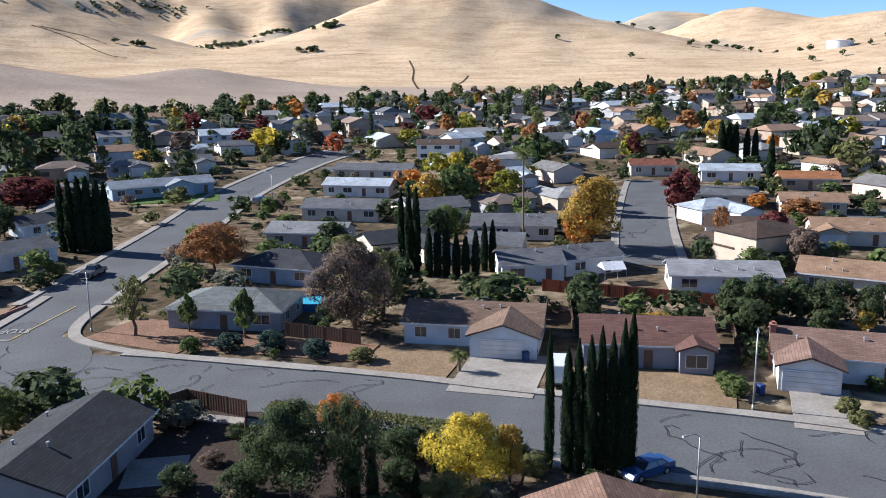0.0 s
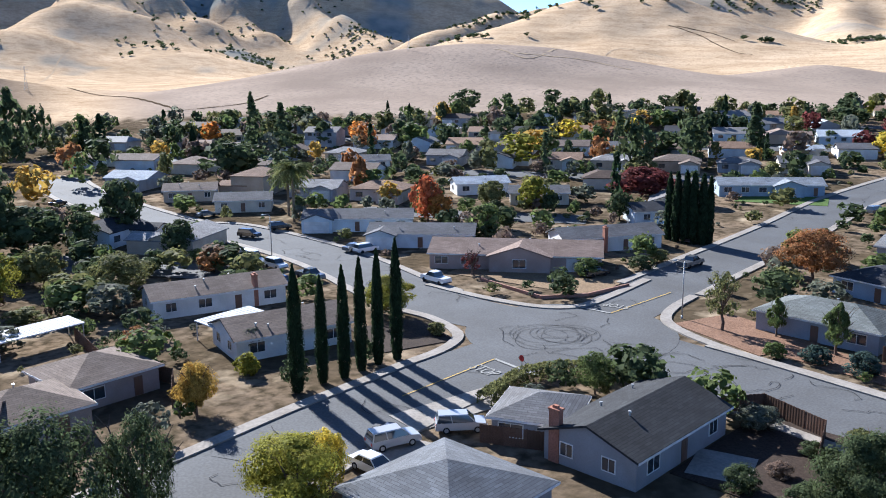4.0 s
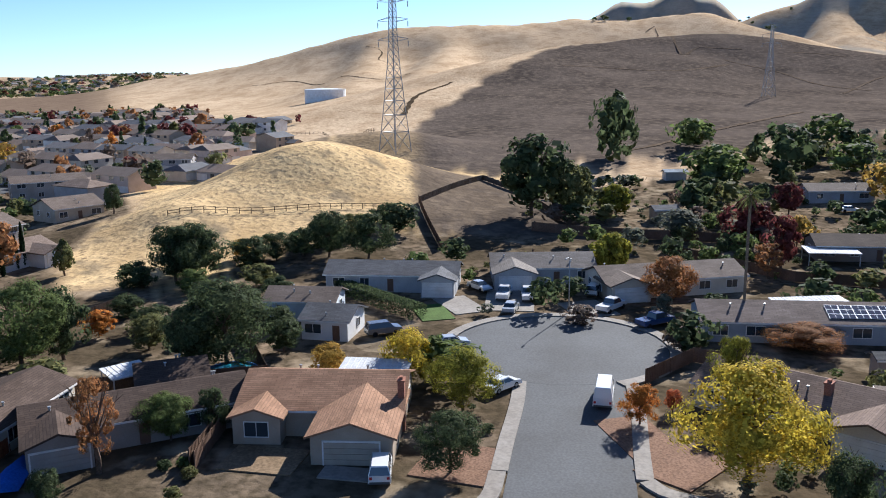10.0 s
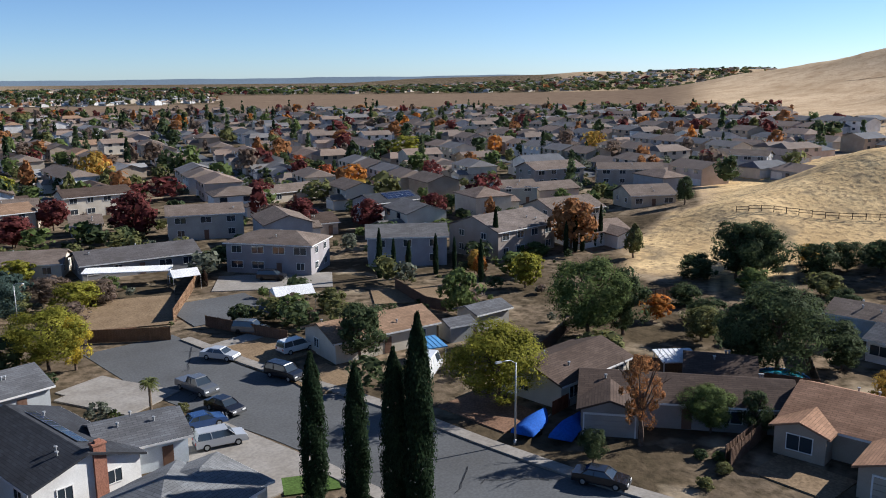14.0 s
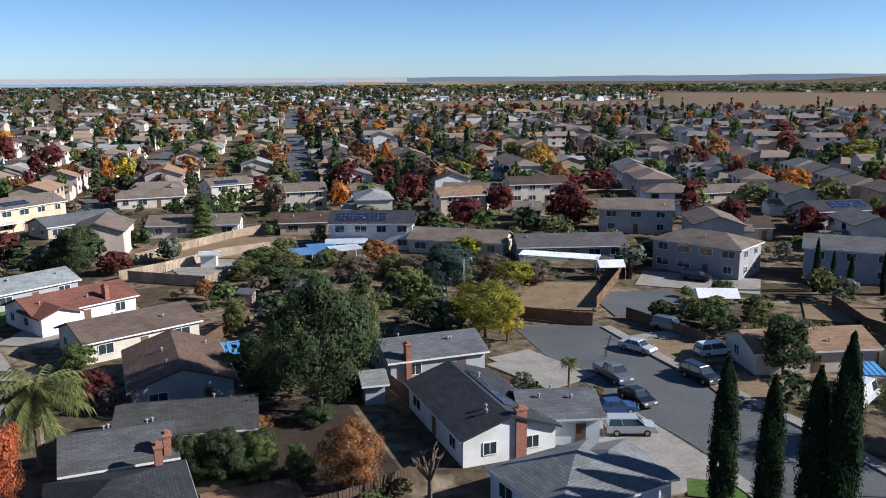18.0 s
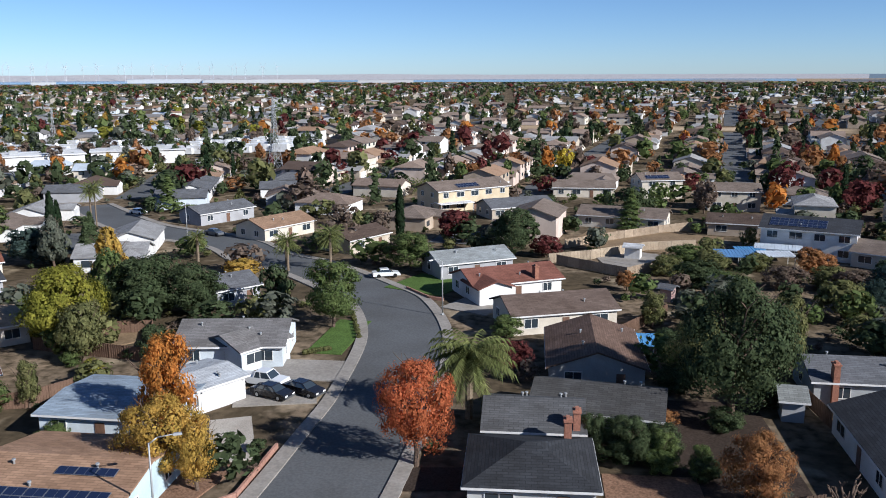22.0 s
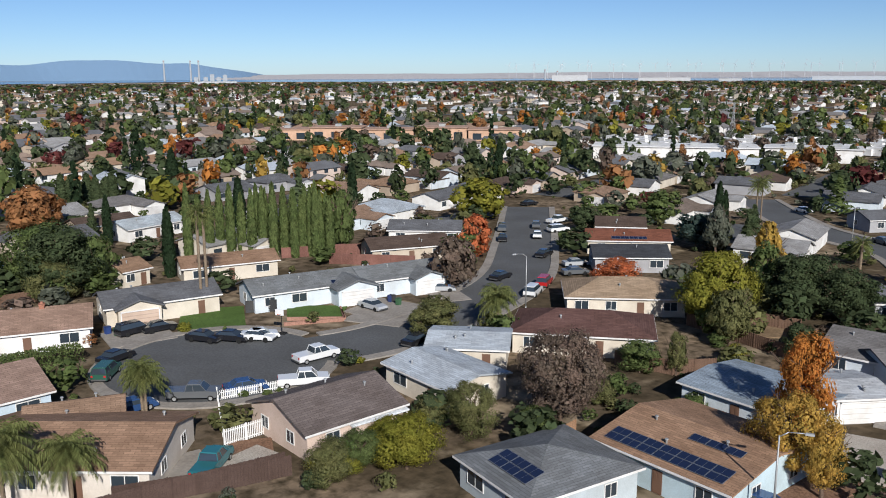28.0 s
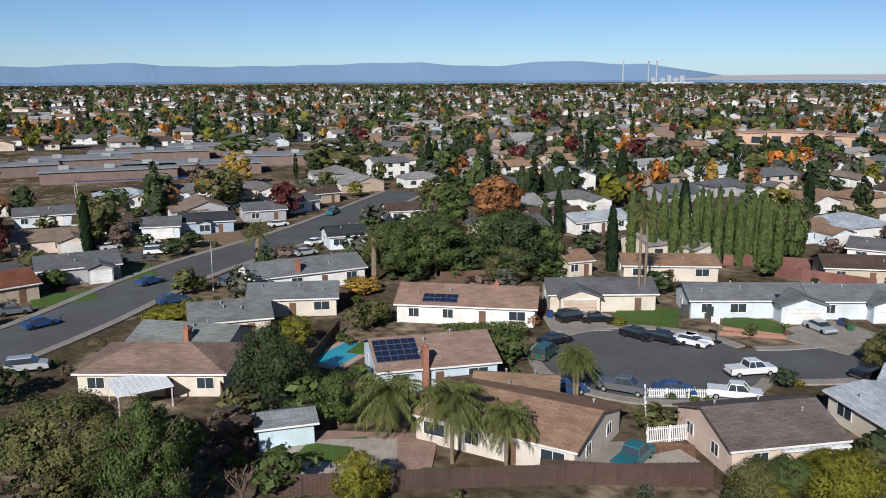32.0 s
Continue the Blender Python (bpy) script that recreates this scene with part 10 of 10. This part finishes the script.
# rows of white caravans in a storage yard
cara = Build()
for i in range(8):
    for j in range(40):
        az, r = 203.2 + j * 0.6, 378 + i * 8 + 3 * math.sin(j * 1.3)
        x, y = polar(az, r, 0)[:2]
        if near_any(x, y, HOUSE_SPOTS, 2) or (i * 7 + j * 3) % 3 == 0 or r < 345:
            continue
        z = gz(x, y)
        cara.box(x - 3.6, x + 3.6, y - 1.25, y + 1.25, z + 0.4, z + 3.0 + 0.4 * ((i + j) % 3), 0.12)
tagged(new("caravans", cara.mesh("caravans", mat("paint", (0.78, 0.78, 0.77)))), "rows of white caravans parked in a yard", "caravan", kind="stuff")
# white industrial sheds near the river
for az, r, w, d, h in ((206, 3300, 420, 60, 13), (212, 3350, 260, 70, 15), (198, 3150, 200, 60, 10), (223, 3200, 180, 50, 12), (229, 3000, 120, 40, 22), (219, 2500, 60, 40, 14), (176, 2900, 220, 50, 9), (168, 2950, 160, 40, 9), (240, 2300, 90, 50, 10), (252, 2700, 120, 40, 9)):
    x, y = polar(az, r, 0)[:2]
    flat_block(x, y, az + 180, w, d, h, (0.46, 0.48, 0.50), (0.44, 0.46, 0.48), "long white industrial shed on the plain", "factory", False)
# chimneys of the power station
for az, h in ((255.1, 84), (253.5, 84), (253.0, 84), (230.6, 40), (229.8, 34)):
    x, y = polar(az, 3900, 0)[:2]
    st = thing("factory_chimney", x, y, gz(x, y), 0, "tall pale power station chimney far away", "chimney")
    part("shaft", Build().tube((0, 0, -2), (0, 0, h), 4.5, 3.2, 10).mesh("shaft", mat("stucco", (0.36, 0.38, 0.40))), st)
    part("rim", Build().tube((0, 0, h), (0, 0, h + 3), 3.6, 3.6, 10).mesh("rim", mat("stucco", (0.4, 0.2, 0.16))), st)
for az in (252.6, 252.2, 251.8, 253.2, 251.4):
    flat_block(*polar(az, 3880, 0)[:2], az + 180, 18, 20, 22 + 6 * math.sin(az * 9), (0.34, 0.36, 0.38), (0.32, 0.34, 0.36), "pale power station block far away", "factory", False)


def water_tank(az, r, radius, h):
    x, y = polar(az, r, 0)[:2]
    ob = thing("water_tank", x, y, gz(x, y), 0, "low white cylindrical water tank on a hill", "water tank")
    part("shell", Build().tube((0, 0, -3), (0, 0, h), radius, radius, 36).mesh("shell", mat("paint", (0.72, 0.76, 0.78)), False), ob)
    part("lid", Build().tube((0, 0, h), (0, 0, h + 0.9), radius + 0.3, radius * 0.2, 36).mesh("lid", mat("paint", (0.66, 0.70, 0.72))), ob)


water_tank(107.6, 700, 16.5, 8.5)
water_tank(-24.6, 1150, 15, 7)

# ---- small things by the streets ----
def painted(pts, material, label):
    """A flat painted mark on the asphalt."""
    b = Build().add([(p[0], p[1], gz(p[0], p[1]) + 0.125) for p in pts], [tuple(range(len(pts)))])
    tagged(new("road_marking", b.mesh("road_marking", material)), label, "road marking", kind="structure")


def paint_line(p, q, width, material, label):
    d = (Vector(q) - Vector(p)).normalized()
    n = Vector((-d.y, d.x)) * width / 2
    P, Q = Vector(p), Vector(q)
    painted([P + n, P - n, Q - n, Q + n], material, label)


def stop_sign(x, y, rot):
    ob = thing("stop_sign", x, y, gz(x, y), rot, "red octagonal stop sign on a steel post", "sign")
    part("post", Build().box(-0.03, 0.03, -0.03, 0.03, -0.3, 2.9).mesh("post", steel), ob)
    v = [(0.38 * math.cos(math.pi / 8 + k * math.pi / 4), y_, 2.55 + 0.38 * math.sin(math.pi / 8 + k * math.pi / 4)) for y_ in (-0.06, -0.04) for k in range(8)]
    f = [tuple(range(8)), tuple(range(15, 7, -1))] + [(k, k + 8, (k + 1) % 8 + 8, (k + 1) % 8) for k in range(8)]
    part("plate", mesh_from("plate", v, f, mat("paint", (0.5, 0.03, 0.03))), ob)


def lettering(text, x, y, rot, size, stretch, material, label):
    cu = bpy.data.curves.new("lettering", 'FONT')
    cu.body, cu.size, cu.align_x, cu.align_y = text, size, 'CENTER', 'CENTER'
    tmp = bpy.data.objects.new("lettering", cu)
    me = bpy.data.meshes.new_from_object(tmp)
    bpy.data.objects.remove(tmp)
    me.materials.clear()
    me.materials.append(material)
    ob = new("lettering", me)
    ob.matrix_basis = pose(x, y, gz(x, y) + 0.13, 0, 0, rot) @ Matrix.Diagonal((1, stretch, 1, 1))
    tagged(ob, label, "road marking", kind="structure")


tar = surface("crack_sealer", (0.03, 0.03, 0.033), 0.8, 0.2, 1.0, 6)


def cracks(pts, n, seed, spread):
    """Wandering lines of black crack sealer along a street."""
    r = random.Random(seed)
    line = spline(pts, 1.5)
    b = Build()
    for k in range(n):
        i = r.randrange(len(line))
        p = line[i] + Vector((r.uniform(-spread, spread), r.uniform(-spread, spread)))
        a = r.uniform(0, 6.28)
        for s in range(r.randint(5, 16)):
            a += r.uniform(-0.5, 0.5) if r.random() < 0.85 else r.choice((-1.3, 1.3))
            q = p + Vector((math.cos(a), math.sin(a))) * r.uniform(0.5, 1.1)
            if on_road(q.x, q.y, -0.5):
                m = Vector((-math.sin(a), math.cos(a))) * 0.042
                z0, z1 = gz(p.x, p.y) + 0.118, gz(q.x, q.y) + 0.118
                b.add([(p.x + m.x, p.y + m.y, z0), (p.x - m.x, p.y - m.y, z0), (q.x - m.x, q.y - m.y, z1), (q.x + m.x, q.y + m.y, z1)], [(0, 1, 2, 3)])
            p = q
    tagged(new("crack_sealing", b.mesh("crack_sealing", tar)), "black crack-sealing lines on the asphalt", "road marking", kind="stuff")


def pool(x, y, rot, w, d, label="turquoise swimming pool with pale paving"):
    ob = thing("swimming_pool", x, y, gz(x, y), rot, label, "swimming pool")
    part("coping", Build().box(-w / 2 - 0.9, w / 2 + 0.9, -d / 2 - 0.9, d / 2 + 0.9, -0.2, 0.14).mesh("coping", mat("paving", (0.48, 0.36, 0.3))), ob)
    part("water", Build().box(-w / 2, w / 2, -d / 2, d / 2, -0.1, 0.155).mesh("water", water_mat), ob)


def round_pool(x, y, r):
    ob = thing("paddling_pool", x, y, gz(x, y), 0, "round blue above-ground garden pool", "pool")
    wall = mat("paint", (0.05, 0.2, 0.5))
    n = 28
    ring = [(rr * math.cos(6.2832 * k / n), rr * math.sin(6.2832 * k / n), z) for rr, z in ((r, 0), (r, 1.1), (r - 0.15, 1.1)) for k in range(n)]
    b = Build().add(ring, [(q * n + k, q * n + (k + 1) % n, (q + 1) * n + (k + 1) % n, (q + 1) * n + k) for q in range(2) for k in range(n)])
    part("wall", b.mesh("wall", wall), ob)
    part("water", Build().tube((0, 0, 0), (0, 0, 0.9), r - 0.15, r - 0.15, n).mesh("water", water_mat), ob)


def covered_boat(x, y, rot, col=(0.02, 0.10, 0.42)):
    """A boat on a trailer under a blue cover."""
    ob = thing("boat", x, y, gz(x, y), rot, "small boat on a trailer under a blue tarpaulin", "boat")
    b = Build()
    prev = None
    for k in range(9):
        f = k / 8
        w = 1.15 * (1 - max(0, f - 0.45) ** 2 * 2.6)
        z = 1.0 + 0.35 * math.sin(f * math.pi)
        xx = -2.9 + 5.8 * f
        row = [(xx, -w, 0.55), (xx, -w * 0.9, 0.95), (xx, 0, z + 0.25), (xx, w * 0.9, 0.95), (xx, w, 0.55)]
        m = len(b.v)
        b.v += row
        if prev is not None:
            b.f += [(prev + i, m + i, m + i + 1, prev + i + 1) for i in range(4)]
        else:
            b.f.append((m, m + 1, m + 2, m + 3, m + 4))
        prev = m
    b.f.append((prev + 4, prev + 3, prev + 2, prev + 1, prev))
    part("cover", b.mesh("cover", mat("tarpaulin", col), True), ob)
    part("trailer", Build().box(-2.6, 3.3, -0.5, -0.42, 0.42, 0.52).box(-2.6, 3.3, 0.42, 0.5, 0.42, 0.52).box(-1.0, -0.9, -1.0, 1.0, 0.36, 0.46).mesh("trailer", steel), ob)
    for s in (-1, 1):
        part("wheel", Build().tube((-0.95, s * 1.0, 0.33), (-0.95, s * 1.18, 0.33), 0.33, 0.33, 12).mesh("wheel", rubber), ob)


def canopy_tent(x, y, rot, w, d, label="white peaked canopy tent on poles"):
    ob = thing("canopy_tent", x, y, gz(x, y), rot, label, "tent")
    b = Build().add([(-w / 2, -d / 2, 2.3), (w / 2, -d / 2, 2.3), (w / 2, d / 2, 2.3), (-w / 2, d / 2, 2.3), (-w / 2, 0, 3.3), (w / 2, 0, 3.3)], [(0, 1, 5, 4), (2, 3, 4, 5), (1, 2, 5), (3, 0, 4)])
    part("canopy", b.mesh("canopy", mat("canvas", (0.78, 0.78, 0.77))), ob)
    for sx in (-1, 1):
        for sy in (-1, 1):
            part("pole", Build().tube((sx * (w / 2 - 0.05), sy * (d / 2 - 0.05), -0.2), (sx * (w / 2 - 0.05), sy * (d / 2 - 0.05), 2.3), 0.04, 0.04, 6).mesh("pole", steel), ob)


def basketball_hoop(x, y, rot):
    ob = thing("basketball_hoop", x, y, gz(x, y), rot, "basketball hoop on a post beside the street", "basketball hoop")
    part("post", Build().tube((0, 0, -0.2), (0, 0, 2.9), 0.06, 0.05, 6).tube((0, 0, 2.9), (0, -0.5, 3.2), 0.04, 0.04, 5).mesh("post", rubber), ob)
    part("backboard", Build().box(-0.6, 0.6, -0.56, -0.5, 2.8, 3.6).mesh("backboard", mat("paint", (0.75, 0.75, 0.75))), ob)
    part("rim", Build().tube((-0.2, -0.75, 2.95), (0.2, -0.75, 2.95), 0.03, 0.03, 5).tube((-0.2, -0.75, 2.95), (-0.2, -0.55, 2.95), 0.03, 0.03, 5).tube((0.2, -0.75, 2.95), (0.2, -0.55, 2.95), 0.03, 0.03, 5).mesh("rim", mat("paint", (0.5, 0.08, 0.02))), ob)
    part("base", Build().box(-0.5, 0.5, -0.3, 0.7, 0, 0.25, 0.08).mesh("base", rubber), ob)


def waste_bin(x, y, rot, col):
    ob = thing("waste_bin", x, y, gz(x, y) + 0.1, rot, "wheeled plastic waste bin beside a drive", "bin", "waste bins")
    part("body", Build().box(-0.28, 0.28, -0.33, 0.33, 0.05, 1.0, -0.04).mesh("body", mat("paint", col)), ob)
    part("lid", Build().box(-0.34, 0.34, -0.4, 0.4, 1.0, 1.08, 0.03).mesh("lid", mat("paint", dark(col, 0.7))), ob)


def bare_tree(x, y, h):
    """A pollarded tree with no leaves."""
    r = random.Random(int(x * 10))
    ob = thing("bare_tree", x, y, gz(x, y), 0, "pollarded bare tree with knobbly grey limbs", "tree")
    b = Build().tube((0, 0, -0.2), (0, 0, h * 0.4), 0.22, 0.18, 7)
    for k in range(9):
        a = k * 0.7 + r.uniform(-0.2, 0.2)
        e = (math.cos(a) * h * r.uniform(0.15, 0.38), math.sin(a) * h * r.uniform(0.15, 0.38), h * r.uniform(0.7, 0.95))
        b.tube((0, 0, h * 0.38), e, 0.12, 0.07, 6)
        for q in range(3):
            b.tube(e, (e[0] + r.uniform(-0.4, 0.4), e[1] + r.uniform(-0.4, 0.4), e[2] + r.uniform(0.2, 0.6)), 0.06, 0.03, 5)
    part("branching", b.mesh("branching", bark), ob)


def low_wall(pts, h=0.5, col=(0.36, 0.2, 0.15)):
    b = Build()
    for (xa, ya), (xb, yb) in zip(pts, pts[1:]):
        d = (Vector((xb, yb)) - Vector((xa, ya))).normalized()
        n = Vector((-d.y, d.x)) * 0.12
        z0, z1 = gz(xa, ya), gz(xb, yb)
        q = [(xa + n.x, ya + n.y), (xa - n.x, ya - n.y), (xb - n.x, yb - n.y), (xb + n.x, yb + n.y)]
        zs = [z0, z0, z1, z1]
        b.add([(px, py, z - 0.3) for (px, py), z in zip(q, zs)] + [(px, py, z + h) for (px, py), z in zip(q, zs)], [(4, 5, 6, 7), (0, 1, 5, 4), (1, 2, 6, 5), (2, 3, 7, 6), (3, 0, 4, 7)])
    tagged(new("garden_wall", b.mesh("garden_wall", mat("brick_wall", col))), "low brick garden wall beside the pavement", "wall", kind="structure")


# ---- road paint ----
paint_line((-55.3, 75.5), (-48.3, 73.8), 0.45, white_line, "white stop line at the junction")
paint_line((-55.3, 75.5), (-55.9, 60.1), 0.15, yellow_line, "yellow centre line")
paint_line((-58.9, 101.2), (-54.0, 101.0), 0.40, white_line, "white stop line at the junction")
paint_line((-54.0, 101.0), (-52.3, 116.6), 0.15, yellow_line, "yellow centre line")
lettering("STOP", -53.9, 71.6, -11, 1.6, 1.7, white_line, "worn white word painted on the asphalt")
lettering("STOP", -55.1, 104.9, -175, 1.6, 1.7, white_line, "worn white word painted on the asphalt")
stop_sign(-48.9, 71.7, -8)
cracks([(-53.7, 90.9), (-29.5, 85.6), (-8.3, 79.7), (4.2, 75.3), (26.5, 68.0), (39.5, 62.8)], 34, 3, 5.5)
cracks([(-53.7, 90.9), (-54.8, 126.8), (-53.6, 174.7), (-52.6, 217.0), (-44.4, 264.7), (-32.8, 298.9)], 14, 4, 4.5)
cracks([(-53.7, 90.9), (-76.8, 90.8), (-112.6, 102.7), (-146.2, 106.6), (-161.2, 102.5), (-211.1, 108.5), (-242.7, 117.1)], 20, 5, 4.5)
cracks([(-53.7, 90.9), (-56.1, 65.7), (-56.2, 57.6), (-55.5, 40.6), (-54.8, 38.8), (-54.1, 6.2), (-47.7, -24.8), (-44.4, -41.0), (-43.0, -53.0), (-42.0, -68.0), (-38.6, -88.0), (-38.3, -107.0)], 26, 6, 4.5)
cracks([(105.7, 55.4), (122.2, 49.3), (153.4, 40.1), (194.5, 20.7), (254.4, -0.7)], 8, 13, 4.5)
cracks([(34.8, 138.7), (41.8, 172.7), (52.0, 213.6), (56.7, 230.4)], 26, 14, 4.5)
# skid rings at the junction
for k in range(7):
    c = Vector((-54.8 + 1.3 * math.sin(k * 2.1), 88.0 + 1.3 * math.cos(k * 1.7)))
    r = 2.2 + 0.45 * k
    b = Build()
    for i in range(30):
        a0, a1 = i * 0.2 + k, (i + 1) * 0.2 + k
        b.add([(c.x + rr * math.cos(a), c.y + rr * math.sin(a), gz(c.x, c.y) + 0.122 + 0.0008 * k) for a, rr in ((a0, r), (a0, r + 0.08), (a1, r + 0.08), (a1, r))], [(0, 1, 2, 3)])
    tagged(new("skid_mark", b.mesh("skid_mark", mat("tyre_marks", (0.07, 0.07, 0.072)))), "curved black tyre skid mark on asphalt", "road marking", kind="structure")
# ---- pools, boats, tents and other yard things ----
pool(105.2, 9.6, -29, 8.5, 4.2)
round_pool(-18.4, 115.4, 2.7)
round_pool(-84.0, -41.7, 3.0)
covered_boat(-55.5, -52.9, -162)
covered_boat(-57.2, -49.8, -160)
canopy_tent(-63.9, -107.9, 161, 6.0, 4.5)
canopy_tent(-57.5, -130.0, 170, 4.5, 3.5)
canopy_tent(26.2, 127.9, 10, 3.5, 3.5)
flat_cover(6.3, -101.3, -174, 4.8, 4.0, h=2.3, col=(0.1, 0.28, 0.52), label='blue sheet canopy over a yard')
flat_cover(-8.1, -156.2, 178, 5.0, 4.0, h=2.3, col=(0.1, 0.28, 0.52), label='blue sheet canopy over a yard')
flat_cover(-12.3, -160.4, -170, 5.4, 4.0, h=2.3, col=(0.1, 0.28, 0.52), label='blue sheet canopy over a yard')
flat_cover(-16.3, -157.6, -169, 6.0, 4.0, h=2.3, col=(0.6, 0.65, 0.7), label='white sheet canopy over a yard')
flat_cover(-62.2, -75.3, 160, 3.0, 4.0, h=2.3, col=(0.1, 0.28, 0.52), label='blue sheet canopy over a yard')
basketball_hoop(106.6, -38.5, -139)
waste_bin(-50.4, 52.2, 20, (0.03, 0.06, 0.14))
waste_bin(-51.0, 51.2, 20, (0.04, 0.04, 0.045))
waste_bin(9.3, 91.3, 20, (0.03, 0.06, 0.2))
waste_bin(10.3, 92.0, 20, (0.03, 0.06, 0.2))
waste_bin(119.4, -19.1, 20, (0.03, 0.06, 0.2))
waste_bin(118.0, -20.0, 20, (0.05, 0.12, 0.06))
waste_bin(110.5, -58.5, 20, (0.05, 0.12, 0.06))
waste_bin(112.7, -58.4, 20, (0.03, 0.05, 0.15))
waste_bin(112.5, -58.7, 20, (0.05, 0.05, 0.05))
waste_bin(31.8, 80.3, 20, (0.03, 0.06, 0.2))
bare_tree(-9.9, -63.1, 4.4)
bare_tree(-83.3, 107.7, 4.0)
bare_tree(67.2, 15.3, 3.4)
low_wall([(-80.2, 105.8), (-66.0, 102.0), (-61.3, 107.4), (-59.2, 116.4)])
low_wall([(40.0, -53.5), (37.1, -57.6), (37.9, -67.2)])
low_wall([(43.0, -126.6), (37.8, -121.4), (35.5, -121.0)])
low_wall([(110.2, -40.2), (107.7, -48.2), (111.8, -49.8)])
low_wall([(112.4, -41.6), (108.1, -48.5), (113.5, -50.4)])
bush(46.0, -92.6, 0.8, 0.9, "olive", "far")
bush(45.7, -92.9, 0.8, 0.9, "olive", "far")
bush(45.3, -93.2, 0.8, 0.9, "olive", "far")
bush(45.0, -93.5, 0.8, 0.9, "olive", "far")
bush(44.7, -93.8, 0.8, 0.9, "olive", "far")
bush(44.4, -94.1, 0.8, 0.9, "olive", "far")
bush(44.0, -94.4, 0.8, 0.9, "olive", "far")
bush(43.7, -94.7, 0.8, 0.9, "olive", "far")
bush(41.7, -100.2, 0.8, 0.9, "olive", "far")
bush(42.3, -101.6, 0.8, 0.9, "olive", "far")
bush(42.9, -102.9, 0.8, 0.9, "olive", "far")
bush(43.5, -104.4, 0.8, 0.9, "olive", "far")
bush(44.2, -105.8, 0.8, 0.9, "olive", "far")
bush(44.9, -107.4, 0.8, 0.9, "olive", "far")
bush(45.6, -108.9, 0.8, 0.9, "olive", "far")
bush(46.3, -110.5, 0.8, 0.9, "olive", "far")
bush(-25.6, 96.5, 2.4, 3.8, "blue", "mid")
bush(-20.4, 95.9, 2.8, 4.5, "blue", "mid")
bush(-14.7, 93.7, 2.5, 4.0, "blue", "mid")
bush(-9.3, 91.9, 2.0, 3.3, "olive", "mid")
bush(29.3, 80.4, 2.3, 3.7, "green", "mid")
bush(29.2, 83.5, 1.6, 2.5, "green", "mid")
bush(38.5, 75.7, 1.7, 2.7, "olive", "mid")
bush(44.0, 81.5, 1.5, 2.4, "green", "mid")
bush(38.2, 72.4, 1.8, 2.9, "olive", "mid")
bush(-60.3, -35.4, 1.1, 1.8, "olive", "mid")
bush(-56.6, -35.1, 1.1, 1.8, "olive", "mid")
bush(-62.2, -36.9, 1.0, 1.6, "green", "mid")
bush(-61.4, -38.3, 1.0, 1.6, "dark", "mid")
bush(-73.5, -11.2, 0.9, 1.4, "dark", "mid")
bush(39.3, -66.0, 1.4, 2.2, "dark", "mid")
bush(-27.2, -82.1, 1.0, 1.5, "green", "mid")
bush(-33.0, -81.2, 1.0, 1.6, "olive", "mid")
bush(-126.6, -6.9, 1.6, 2.7, "green", "mid")
bush(-121.7, -9.7, 1.3, 2.1, "olive", "mid")
bush(-111.4, -2.9, 2.9, 4.7, "brown", "mid")
bush(-67.7, 118.6, 3.5, 5.6, "green", "mid")
bush(-62.8, 127.9, 3.0, 4.9, "dark", "mid")
bush(-63.0, 135.2, 2.5, 4.1, "olive", "mid")
bush(88.1, -26.6, 0.8, 1.3, "green", "mid")
bush(86.9, -28.8, 0.8, 1.3, "green", "mid")
bush(87.0, -30.2, 0.7, 1.1, "green", "mid")
bush(90.8, -41.9, 0.9, 1.4, "lime", "mid")
bush(83.7, -31.5, 1.0, 1.5, "brown", "mid")
